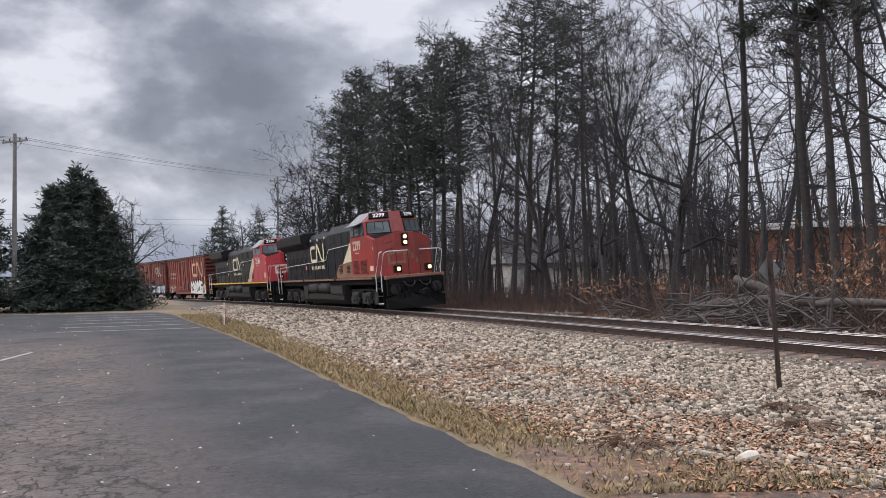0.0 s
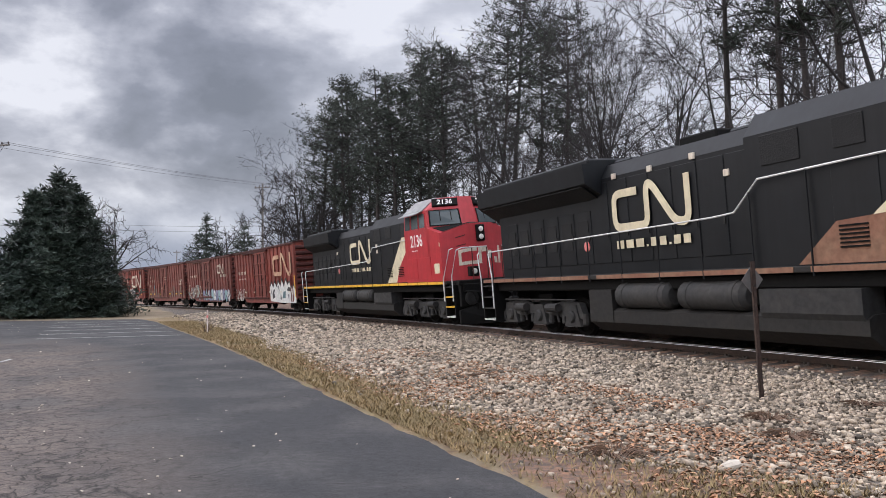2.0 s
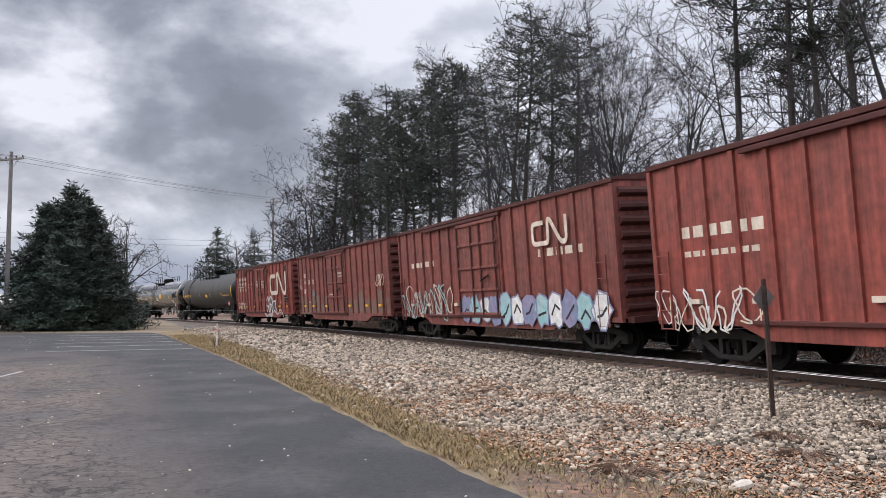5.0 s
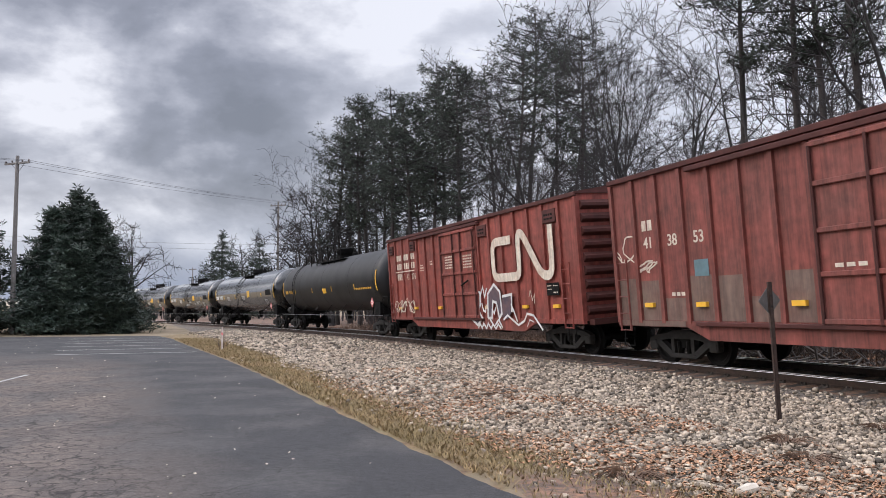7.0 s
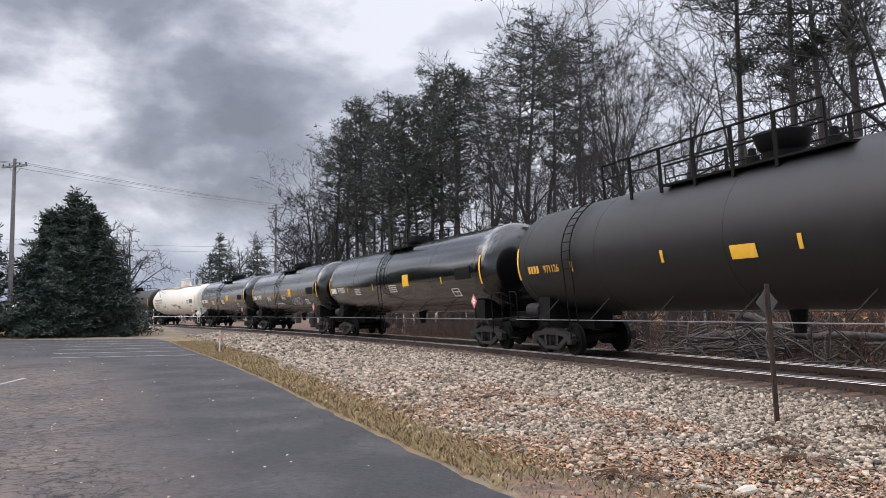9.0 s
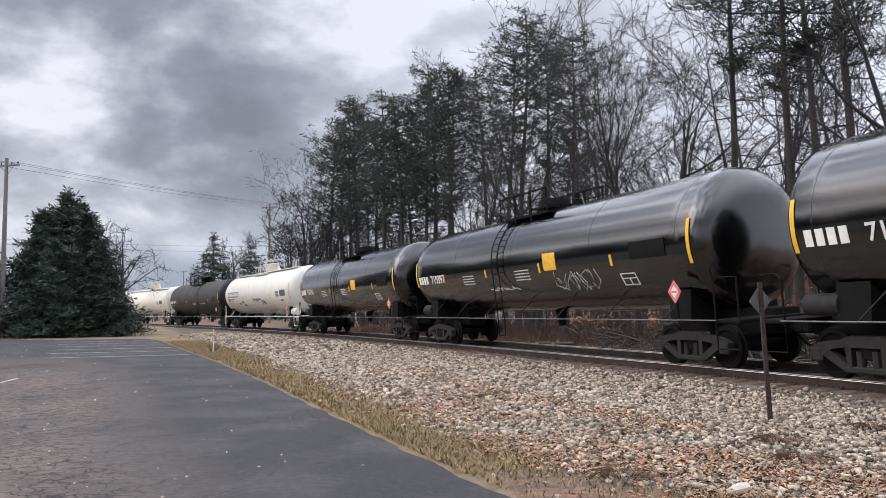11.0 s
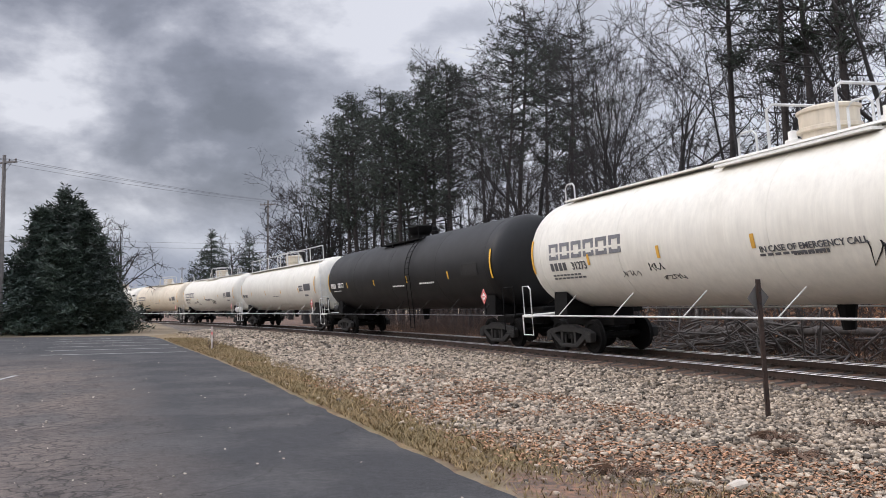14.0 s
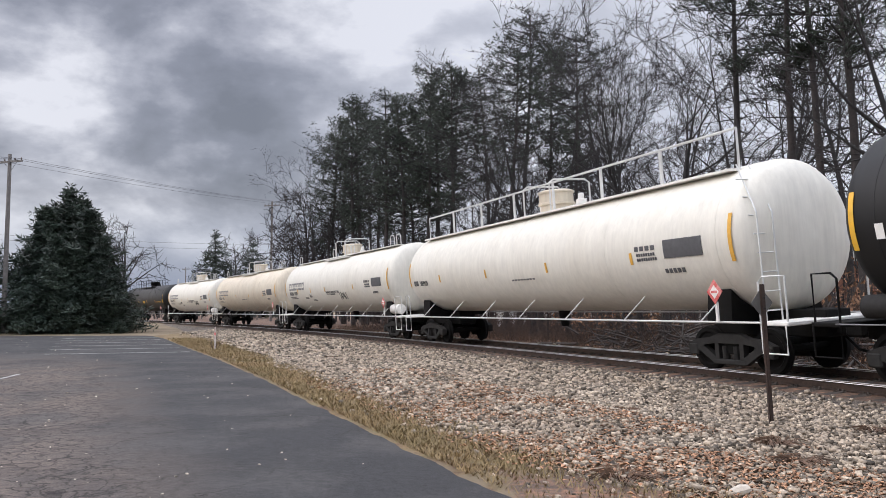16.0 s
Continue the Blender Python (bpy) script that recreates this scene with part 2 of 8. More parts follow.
M = dict(
    loco_black=surface("loco_black", (0.0050, 0.0060, 0.0076), 0.50, 0, 0.25, 3, 0.08, (0.010, 0.0105, 0.0115), 0.9, 0.5, gloss=0.32, streak=0.35),
    loco_red=surface("loco_red", (0.30, 0.032, 0.024), 0.45, 0, 0.15, 4, 0.05, (0.13, 0.032, 0.026), 0.5, 0.8, streak=0.25),
    loco_red_new=surface("loco_red_new", (0.42, 0.026, 0.034), 0.4, 0, 0.1, 4, 0.05, (0.30, 0.036, 0.036), 0.9, 0.4, streak=0.15),
    cream=surface("cream", (0.62, 0.55, 0.38), 0.6, 0, 0.15, 6, 0.05, (0.42, 0.35, 0.24), 2, 0.5),
    white_paint=surface("white_paint", (0.78, 0.77, 0.73), 0.55, 0, 0.1, 9, 0.05, (0.52, 0.48, 0.42), 1.5, 0.35),
    roof_grey=surface("roof_grey", (0.26, 0.26, 0.26), 0.5, 0.1, 0.2, 5, 0.05, (0.12, 0.115, 0.11), 1.0, 0.6),
    truck_grey=surface("truck_grey", (0.027, 0.027, 0.027), 0.8, 0, 0.3, 9, 0.2, (0.062, 0.056, 0.050), 1.4, 0.5, gloss=0.3),
    chassis=surface("chassis", (0.017, 0.0165, 0.016), 0.75, 0, 0.3, 9, 0.2, (0.036, 0.032, 0.027), 1.4, 0.5, gloss=0.3),
    # dirt colour taken down to near black, shade under the cars included
    grime_and_shade=surface("grime_and_shade", (0.0045, 0.0044, 0.0044), 0.75, 0, 0.3, 9, 0.2, (0.010, 0.0088, 0.0075), 1.6, 0.5, gloss=0.15),
    rust_dust=surface("rust_dust", (0.19, 0.085, 0.052), 0.85, 0, 0.25, 8, 0.1, (0.24, 0.16, 0.10), 1.2, 0.6),
    yellow=surface("yellow", (0.75, 0.42, 0.03), 0.5, 0, 0.1, 8, 0.05, (0.5, 0.32, 0.08), 3, 0.4),
    handrail=surface("handrail", (0.62, 0.62, 0.60), 0.45, 0.1, 0.1, 6, 0.0),
    # opaque panes, paler colour standing in for sky seen through the cab
    glass=surface("cab_glass", (0.07, 0.09, 0.095), 0.06, 0.0, 0.05, 2, 0.0),
    mesh_dark=surface("mesh_dark", (0.0025, 0.0026, 0.003), 0.8, 0, 0.3, 30, 0.4),
    lamp=glowing("headlight", (1.0, 0.74, 0.36), 2.2),
    box_red=surface("box_red", (0.250, 0.057, 0.042), 0.6, 0, 0.28, 5, 0.08, (0.135, 0.048, 0.038), 0.6, 0.8, gloss=0.4, streak=0.5),
    box_red_b=surface("box_red_b", (0.200, 0.054, 0.042), 0.65, 0, 0.28, 5, 0.08, (0.125, 0.052, 0.042), 0.6, 0.85, gloss=0.4, streak=0.55),
    # darkened copy of the boxcar red; shade of ends and eaves is in it
    box_red_shaded=surface("box_red_shaded", (0.075, 0.022, 0.018), 0.7, 0, 0.2, 5, 0.1, (0.035, 0.015, 0.013), 0.9, 0.7, gloss=0.3),
    primer=surface("primer", (0.150, 0.100, 0.078), 0.7, 0, 0.2, 5, 0.05, (0.13, 0.06, 0.048), 1.4, 0.7, streak=0.4),
    old_white=surface("old_white", (0.60, 0.54, 0.44), 0.65, 0, 0.2, 9, 0.03, (0.35, 0.20, 0.14), 2.2, 0.5, streak=0.3),
    graffiti_white=surface("graffiti_white", (0.62, 0.62, 0.60), 0.6, 0, 0.15, 5, 0.02, (0.40, 0.40, 0.37), 2.6, 0.6),
    graffiti_black=surface("graffiti_black", (0.02, 0.02, 0.022), 0.6, 0, 0.2, 5, 0.02),
    graffiti_violet=surface("graffiti_violet", (0.060, 0.050, 0.070), 0.6, 0, 0.3, 5, 0.02, (0.14, 0.07, 0.065), 2.2, 0.8),
    slate_ink=surface("slate_ink", (0.17, 0.17, 0.18), 0.6, 0, 0.15, 9, 0.0),
    graffiti_blue=surface("graffiti_blue", (0.16, 0.20, 0.30), 0.6, 0, 0.2, 5, 0.02, (0.28, 0.20, 0.30), 2.4, 0.8),
    graffiti_teal=surface("graffiti_teal", (0.20, 0.40, 0.40), 0.6, 0, 0.2, 5, 0.02, (0.42, 0.45, 0.48), 3.0, 0.7),
    blue_patch=surface("blue_patch", (0.10, 0.17, 0.19), 0.6, 0, 0.2, 5, 0.02),
    tank_dull=surface("tank_dull", (0.0068, 0.0068, 0.0070), 0.5, 0, 0.15, 3, 0.03, (0.011, 0.0108, 0.0106), 0.6, 0.6, gloss=0.45, streak=0.25),
    tank_gloss=surface("tank_gloss", (0.0018, 0.0020, 0.0023), 0.15, 0, 0.15, 3, 0.01, (0.008, 0.008, 0.008), 0.9, 0.5, coat=0.85, gloss=0.6, streak=0.3),
    tank_matt=surface("tank_matt", (0.0055, 0.0055, 0.006), 0.55, 0, 0.2, 3, 0.03, (0.010, 0.0096, 0.0092), 0.8, 0.5, gloss=0.4, streak=0.2),
    tank_white=surface("tank_white", (0.70, 0.675, 0.60), 0.42, 0, 0.05, 3, 0.02, (0.56, 0.52, 0.43), 0.5, 0.35, streak=0.1),
    tank_cream=surface("tank_cream", (0.66, 0.59, 0.47), 0.5, 0, 0.07, 3, 0.02, (0.52, 0.42, 0.30), 0.5, 0.5, streak=0.16),
    grey_ink=surface("grey_ink", (0.09, 0.09, 0.095), 0.6, 0, 0.15, 9, 0.0),
    orange_ink=surface("orange_ink", (0.66, 0.36, 0.05), 0.6, 0, 0.1, 9, 0.0),
    placard_red=surface("placard_red", (0.60, 0.10, 0.09), 0.5, 0, 0.1, 9, 0.0, (0.7, 0.5, 0.48), 9, 0.5),
    rail=surface("rail_steel", (0.045, 0.031, 0.025), 0.65, 0.4, 0.3, 14, 0.2, (0.08, 0.046, 0.032), 2, 0.6),
    rail_top=surface("rail_top", (0.80, 0.80, 0.81), 0.34, 1.0, 0.1, 20, 0.02),
    tie=surface("tie_wood", (0.045, 0.036, 0.030), 0.9, 0, 0.35, 14, 0.5, (0.08, 0.066, 0.055), 2.5, 0.6, each=0.3),
    post_rust=surface("post_rust", (0.045, 0.031, 0.026), 0.8, 0.2, 0.3, 20, 0.2, (0.09, 0.05, 0.035), 4, 0.6),
    sign_back=surface("sign_back", (0.17, 0.17, 0.165), 0.5, 0.5, 0.15, 10, 0.05, (0.10, 0.085, 0.075), 4, 0.6),
    stone=surface("ballast_stone", (0.325, 0.268, 0.205), 0.85, 0, 0.28, 25, 0.3, (0.20, 0.148, 0.105), 0.5, 0.6, island=0.8),
    dead_leaf=surface("dead_leaf", (0.29, 0.145, 0.075), 0.85, 0, 0.25, 20, 0.0, (0.33, 0.205, 0.125), 0.9, 0.8, island=0.6),
    dry_grass=surface("dry_grass", (0.235, 0.163, 0.076), 0.8, 0, 0.2, 10, 0.0, (0.145, 0.118, 0.052), 0.7, 0.7, island=0.4),
    straw=surface("straw", (0.125, 0.074, 0.046), 0.85, 0, 0.2, 10, 0.0, (0.10, 0.06, 0.04), 0.5, 0.7, island=0.45),
    bark=surface("bark", (0.026, 0.0235, 0.0235), 0.9, 0, 0.4, 7, 0.6, (0.050, 0.045, 0.043), 1.2, 0.6, each=0.25),
    pine_bark=surface("pine_bark", (0.030, 0.0255, 0.0245), 0.9, 0, 0.4, 7, 0.6, (0.060, 0.045, 0.039), 0.5, 0.6, each=0.25),
    twig=surface("twig", (0.027, 0.0235, 0.0235), 0.9, 0, 0.2, 9, 0.0, each=0.25),
    bramble=surface("bramble", (0.070, 0.043, 0.033), 0.9, 0, 0.25, 9, 0.0, (0.050, 0.036, 0.030), 0.4, 0.7, island=0.4),
    needles=surface("pine_needles", (0.018, 0.029, 0.018), 0.6, 0, 0.25, 3, 0.0, (0.028, 0.036, 0.020), 0.5, 0.7, island=0.5, each=0.2),
    spruce=surface("spruce_needles", (0.023, 0.038, 0.028), 0.6, 0, 0.25, 3, 0.0, (0.038, 0.054, 0.032), 0.35, 0.7, island=0.5, each=0.2),
    log=surface("log_bark", (0.070, 0.060, 0.054), 0.9, 0, 0.35, 9, 0.6, (0.13, 0.113, 0.10), 1.5, 0.6),
    cut_wood=surface("cut_wood", (0.30, 0.21, 0.13), 0.8, 0, 0.2, 30, 0.2),
    pole_wood=surface("pole_wood", (0.19, 0.175, 0.165), 0.9, 0, 0.25, 6, 0.3, (0.12, 0.105, 0.095), 0.6, 0.6),
    faded_mark=surface("faded_mark", (0.55, 0.37, 0.24), 0.65, 0, 0.2, 9, 0.03, (0.27, 0.10, 0.065), 1.6, 0.75, streak=0.3),
    thin_rail=surface("thin_rail", (0.16, 0.16, 0.165), 0.5, 0.2, 0.2, 6, 0.0),
    rock=surface("pale_rock", (0.50, 0.45, 0.38), 0.85, 0, 0.25, 14, 0.4, (0.30, 0.25, 0.20), 3, 0.6),
    wire=surface("wire", (0.10, 0.10, 0.11), 0.6, 0.2, 0.1, 5, 0.0),
    insulator=surface("insulator", (0.10, 0.08, 0.075), 0.3, 0, 0.1, 5, 0.0),
    road_paint=surface("road_paint", (0.42, 0.42, 0.40), 0.8, 0, 0.25, 12, 0.2, (0.12, 0.12, 0.12), 5, 0.8),
    siding=surface("siding", (0.62, 0.62, 0.60), 0.7, 0, 0.1, 4, 0.05),
    shingle=surface("shingle", (0.12, 0.115, 0.115), 0.9, 0, 0.25, 6, 0.3),
    brick=surface("brick_wall", (0.27, 0.125, 0.08), 0.85, 0, 0.25, 9, 0.3, (0.26, 0.12, 0.08), 0.8, 0.5),
    window=surface("window_glass", (0.05, 0.06, 0.075), 0.1, 0, 0.1, 2, 0.0),
    trim_white=surface("trim_white", (0.72, 0.71, 0.68), 0.6, 0, 0.1, 5, 0.0),
    far_wood=surface("far_wood", (0.050, 0.046, 0.048), 0.95, 0, 0.4, 0.5, 0.0, (0.075, 0.064, 0.060), 0.12, 0.7, island=0.3),
    stake=surface("stake_paint", (0.60, 0.58, 0.56), 0.7, 0, 0.2, 9, 0.0, (0.45, 0.16, 0.12), 4, 0.6),
)


def ground_material():
    """Soil with ballast, dry grass and fallen leaves by the zones stored on the sheet."""
    m = bpy.data.materials.new("ground_soil")
    m.use_nodes = True
    nt = m.node_tree
    N, L = nt.nodes.new, nt.links.new
    b = nt.nodes["Principled BSDF"]
    b.inputs["Roughness"].default_value = 0.92
    co = N("ShaderNodeTexCoord")

    def noise_of(scale, detail=6):
        n = N("ShaderNodeTexNoise"); n.inputs["Scale"].default_value = scale; n.inputs["Detail"].default_value = detail
        n.inputs["Roughness"].default_value = 0.65
        L(co.outputs["Object"], n.inputs[0])
        return n.outputs[0]

    def two(a, c, fac, lo=0.4, hi=0.6):
        r = N("ShaderNodeMapRange"); r.inputs[1].default_value, r.inputs[2].default_value = lo, hi
        L(fac, r.inputs[0])
        x = N("ShaderNodeMix"); x.data_type = "RGBA"
        for k, v in ((6, a), (7, c)):
            if isinstance(v, tuple):
                x.inputs[k].default_value = (*v, 1)
            else:
                L(v, x.inputs[k])
        L(r.outputs[0], x.inputs[0])
        return x.outputs[2]

    v = N("ShaderNodeTexVoronoi"); v.inputs["Scale"].default_value = 17
    L(co.outputs["Object"], v.inputs[0])
    hue = N("ShaderNodeSeparateColor"); L(v.outputs["Color"], hue.inputs[0])
    stones = two((0.07, 0.055, 0.045), (0.30, 0.25, 0.20), hue.outputs[0], 0.0, 1.0)
    stones = two((0.04, 0.032, 0.026), stones, noise_of(30), 0.38, 0.6)
    grass = two((0.25, 0.172, 0.086), (0.19, 0.155, 0.070), noise_of(1.2), 0.45, 0.6)
    grass = two((0.13, 0.075, 0.045), grass, noise_of(3.4), 0.36, 0.55)
    grass = two((0.080, 0.060, 0.036), grass, noise_of(24), 0.30, 0.50)
    litter = two((0.11, 0.078, 0.058), (0.27, 0.14, 0.085), noise_of(14), 0.4, 0.62)
    soil = two((0.075, 0.055, 0.043), litter, noise_of(2.2), 0.35, 0.6)
    far = two((0.22, 0.165, 0.105), (0.16, 0.125, 0.075), noise_of(0.3), 0.4, 0.6)
    colour = far
    for zone, c in (("litter", soil), ("grass", grass), ("ballast", stones)):
        at = N("ShaderNodeAttribute"); at.attribute_name = zone
        add = N("ShaderNodeMath"); add.operation = "MULTIPLY_ADD"; add.inputs[1].default_value = 0.5
        L(noise_of(5), add.inputs[0]); L(at.outputs["Fac"], add.inputs[2])
        colour = two(colour, c, add.outputs[0], 0.65, 0.85)
    L(colour, b.inputs["Base Color"])
    bp = N("ShaderNodeBump"); bp.inputs["Distance"].default_value = 0.03; bp.inputs["Strength"].default_value = 0.7
    L(noise_of(26), bp.inputs["Height"]); L(bp.outputs[0], b.inputs["Normal"])
    return m


def asphalt_material():
    """Worn asphalt: aggregate grain, brownish bare patches, dark sealed stretches and a net of cracks."""
    m = bpy.data.materials.new("asphalt")
    m.use_nodes = True
    nt = m.node_tree
    N, L = nt.nodes.new, nt.links.new
    b = nt.nodes["Principled BSDF"]
    co = N("ShaderNodeTexCoord")

    def noise_of(scale, detail=6, rough=0.6, src=None):
        n = N("ShaderNodeTexNoise"); n.inputs["Scale"].default_value = scale; n.inputs["Detail"].default_value = detail
        n.inputs["Roughness"].default_value = rough
        L(src or co.outputs["Object"], n.inputs[0])
        return n

    def ranged(src, lo, hi, a=0.0, c=1.0):
        r = N("ShaderNodeMapRange")
        for k, val in enumerate((lo, hi, a, c)):
            r.inputs[k + 1].default_value = val
        L(src, r.inputs[0])
        return r.outputs[0]

    def blend(a, c, fac):
        x = N("ShaderNodeMix"); x.data_type = "RGBA"
        for k, val in ((6, a), (7, c)):
            if isinstance(val, tuple):
                x.inputs[k].default_value = (*val, 1)
            else:
                L(val, x.inputs[k])
        L(fac, x.inputs[0])
        return x.outputs[2]

    patch = noise_of(0.16, 5, 0.55).outputs[0]
    at = N("ShaderNodeAttribute"); at.attribute_name = "worn"
    k = N("ShaderNodeMath"); k.operation = "MULTIPLY_ADD"; k.inputs[1].default_value = 0.6
    L(patch, k.inputs[0]); L(at.outputs["Fac"], k.inputs[2])
    worn = ranged(k.outputs[0], 0.42, 0.82)
    base = blend((0.038, 0.0375, 0.0390), (0.132, 0.106, 0.091), worn)
    base = blend(base, (0.074, 0.070, 0.068), ranged(noise_of(0.7).outputs[0], 0.45, 0.62, 0, 0.7))
    base = blend(base, (0.034, 0.033, 0.035), ranged(noise_of(0.33, 7, 0.7).outputs[0], 0.53, 0.64, 0, 0.7))
    fine_ = ranged(noise_of(60, 4, 0.7).outputs[0], 0.3, 0.7, 0.6, 1.4)
    mid_ = ranged(noise_of(11, 6, 0.75).outputs[0], 0.32, 0.68, 0.72, 1.28)
    gm = N("ShaderNodeMath"); gm.operation = "MULTIPLY"
    L(fine_, gm.inputs[0]); L(mid_, gm.inputs[1])
    grain = gm.outputs[0]
    # cracks: cell edges of two sizes, on a warped net
    warp = noise_of(1.6, 4)
    va = N("ShaderNodeVectorMath"); va.operation = "MULTIPLY_ADD"; va.inputs[1].default_value = (1.0, 1.0, 0.0)
    L(warp.outputs["Color"], va.inputs[0]); L(co.outputs["Object"], va.inputs[2])
    cracks = None
    for scale, width in ((4.2, 0.019), (0.8, 0.012)):
        vo = N("ShaderNodeTexVoronoi"); vo.feature = "DISTANCE_TO_EDGE"; vo.inputs["Scale"].default_value = scale
        L(va.outputs[0], vo.inputs[0])
        c = ranged(vo.outputs["Distance"], 0.0, width * scale, 1.0, 0.0)
        if cracks is None:
            gate = N("ShaderNodeMath"); gate.operation = "MULTIPLY"
            L(c, gate.inputs[0]); L(ranged(k.outputs[0], 0.55, 0.72), gate.inputs[1])
            cracks = gate.outputs[0]
        else:
            mxm = N("ShaderNodeMath"); mxm.operation = "MAXIMUM"
            gate = N("ShaderNodeMath"); gate.operation = "MULTIPLY"
            L(c, gate.inputs[0]); L(ranged(noise_of(0.35).outputs[0], 0.44, 0.5), gate.inputs[1])
            L(cracks, mxm.inputs[0]); L(gate.outputs[0], mxm.inputs[1])
            cracks = mxm.outputs[0]
    colour = blend(base, (0.022, 0.019, 0.018), cracks)
    sc = N("ShaderNodeVectorMath"); sc.operation = "SCALE"
    L(colour, sc.inputs[0]); L(grain, sc.inputs["Scale"]); L(sc.outputs[0], b.inputs["Base Color"])
    L(ranged(patch, 0.35, 0.65, 0.82, 0.95), b.inputs["Roughness"])
    b.inputs["Specular IOR Level"].default_value = 0.32
    hgt = N("ShaderNodeMath"); hgt.operation = "SUBTRACT"
    L(grain, hgt.inputs[0]); L(cracks, hgt.inputs[1])
    bp = N("ShaderNodeBump"); bp.inputs["Distance"].default_value = 0.006; bp.inputs["Strength"].default_value = 0.8
    L(hgt.outputs[0], bp.inputs["Height"]); L(bp.outputs[0], b.inputs["Normal"])
    return m


M["ground"], M["asphalt"] = ground_material(), asphalt_material()

# ---- mesh helpers ----


class Form:
    """Collects boxes, tubes, prisms and lathe shapes into one mesh."""

    def __init__(self):
        self.v, self.f = [], []

    def add(self, verts, faces):
        n = len(self.v)
        self.v += [tuple(p) for p in verts]
        self.f += [tuple(i + n for i in q) for q in faces]
        return self

    def box(self, x0, x1, y0, y1, z0, z1, bevel=0.0):
        if bevel <= 0:
            v = [(x, y, z) for z in (z0, z1) for y in (y0, y1) for x in (x0, x1)]
            return self.add(v, [(0, 2, 3, 1), (4, 5, 7, 6), (0, 1, 5, 4), (2, 6, 7, 3), (0, 4, 6, 2), (1, 3, 7, 5)])
        b = min(bevel, (x1 - x0) * 0.45, (y1 - y0) * 0.45, (z1 - z0) * 0.45)
        ring = lambda e, z: [(x0 + e, y0 + b, z), (x0 + b, y0 + e, z), (x1 - b, y0 + e, z), (x1 - e, y0 + b, z), (x1 - e, y1 - b, z), (x1 - b, y1 - e, z), (x0 + b, y1 - e, z), (x0 + e, y1 - b, z)]
        v = ring(b * 0.9, z0) + ring(0, z0 + b) + ring(0, z1 - b) + ring(b * 0.9, z1)
        f = [tuple(range(7, -1, -1)), tuple(range(24, 32))]
        for k in range(3):
            f += [(8 * k + i, 8 * k + (i + 1) % 8, 8 * k + 8 + (i + 1) % 8, 8 * k + 8 + i) for i in range(8)]
        return self.add(v, f)

    def prism(self, outline, y0, y1):
        """An outline in x and z, counter-clockwise seen from -y, pushed from y0 to y1."""
        n = len(outline)
        v = [(x, y0, z) for x, z in outline] + [(x, y1, z) for x, z in outline]
        return self.add(v, [tuple(range(n)), tuple(range(2 * n - 1, n - 1, -1))] + [(i, n + i, n + (i + 1) % n, (i + 1) % n) for i in range(n)])

    def slab(self, outline, x0, x1):
        """An outline in y and z pushed from x0 to x1."""
        n = len(outline)
        v = [(x0, y, z) for y, z in outline] + [(x1, y, z) for y, z in outline]
        return self.add(v, [tuple(range(n - 1, -1, -1)), tuple(range(n, 2 * n))] + [(i, (i + 1) % n, n + (i + 1) % n, n + i) for i in range(n)])

    def tube(self, path, radii, sides=6, caps=True):
        path = [Vector(p) for p in path]
        if not hasattr(radii, "__len__"):
            radii = [radii] * len(path)
        n, v = len(path), []
        for i, p in enumerate(path):
            d = (path[min(i + 1, n - 1)] - path[max(i - 1, 0)])
            d = d.normalized() if d.length > 1e-9 else Vector((0, 0, 1))
            a = d.cross(Vector((0, 0, 1)) if abs(d.z) < 0.9 else Vector((1, 0, 0))).normalized()
            c = d.cross(a)
            for k in range(sides):
                t = 2 * math.pi * k / sides
                v.append(p + radii[i] * (math.cos(t) * a + math.sin(t) * c))
        f = []
        for i in range(n - 1):
            f += [(sides * i + k, sides * i + (k + 1) % sides, sides * (i + 1) + (k + 1) % sides, sides * (i + 1) + k) for k in range(sides)]
        if caps:
            f += [tuple(range(sides - 1, -1, -1)), tuple(range(sides * (n - 1), sides * n))]
        return self.add(v, f)

    def lathe(self, profile, axis="x", centre=(0, 0, 0), sides=32):
        """A profile of (along, radius) turned about an axis through centre."""
        v, n = [], len(profile)
        for a, r in profile:
            for k in range(sides):
                t = 2 * math.pi * k / sides
                p, q = r * math.cos(t), r * math.sin(t)
                w = (a, p, q) if axis == "x" else (q, a, p) if axis == "y" else (p, q, a)
                v.append((w[0] + centre[0], w[1] + centre[1], w[2] + centre[2]))
        f = []
        for i in range(n - 1):
            f += [(sides * i + k, sides * (i + 1) + k, sides * (i + 1) + (k + 1) % sides, sides * i + (k + 1) % sides) for k in range(sides)]
        f += [tuple(range(sides)), tuple(range(sides * n - 1, sides * (n - 1) - 1, -1))]
        return self.add(v, f)

    def mesh(self, name, material, smooth=False):
        me = bpy.data.meshes.new(name)
        me.from_pydata(self.v, [], self.f)
        bm = bmesh.new()
        bm.from_mesh(me)
        bmesh.ops.recalc_face_normals(bm, faces=bm.faces)
        bm.to_mesh(me)
        bm.free()
        me.materials.append(material)
        if smooth:
            me.polygons.foreach_set("use_smooth", [True] * len(me.polygons))
            me.set_sharp_from_angle(angle=radians(35))
        return me


def part(name, form, material, parent, label="", smooth=False, at=None):
    """One mesh object under a thing or under a part; form is a Form or a mesh that is shared."""
    me = form if isinstance(form, bpy.types.Mesh) else form.mesh(name, material, smooth)
    ob = new(name, me)
    ob.parent = parent
    if at is not None:
        ob.matrix_basis = at
    if label:
        tagged(ob, label)
    return ob


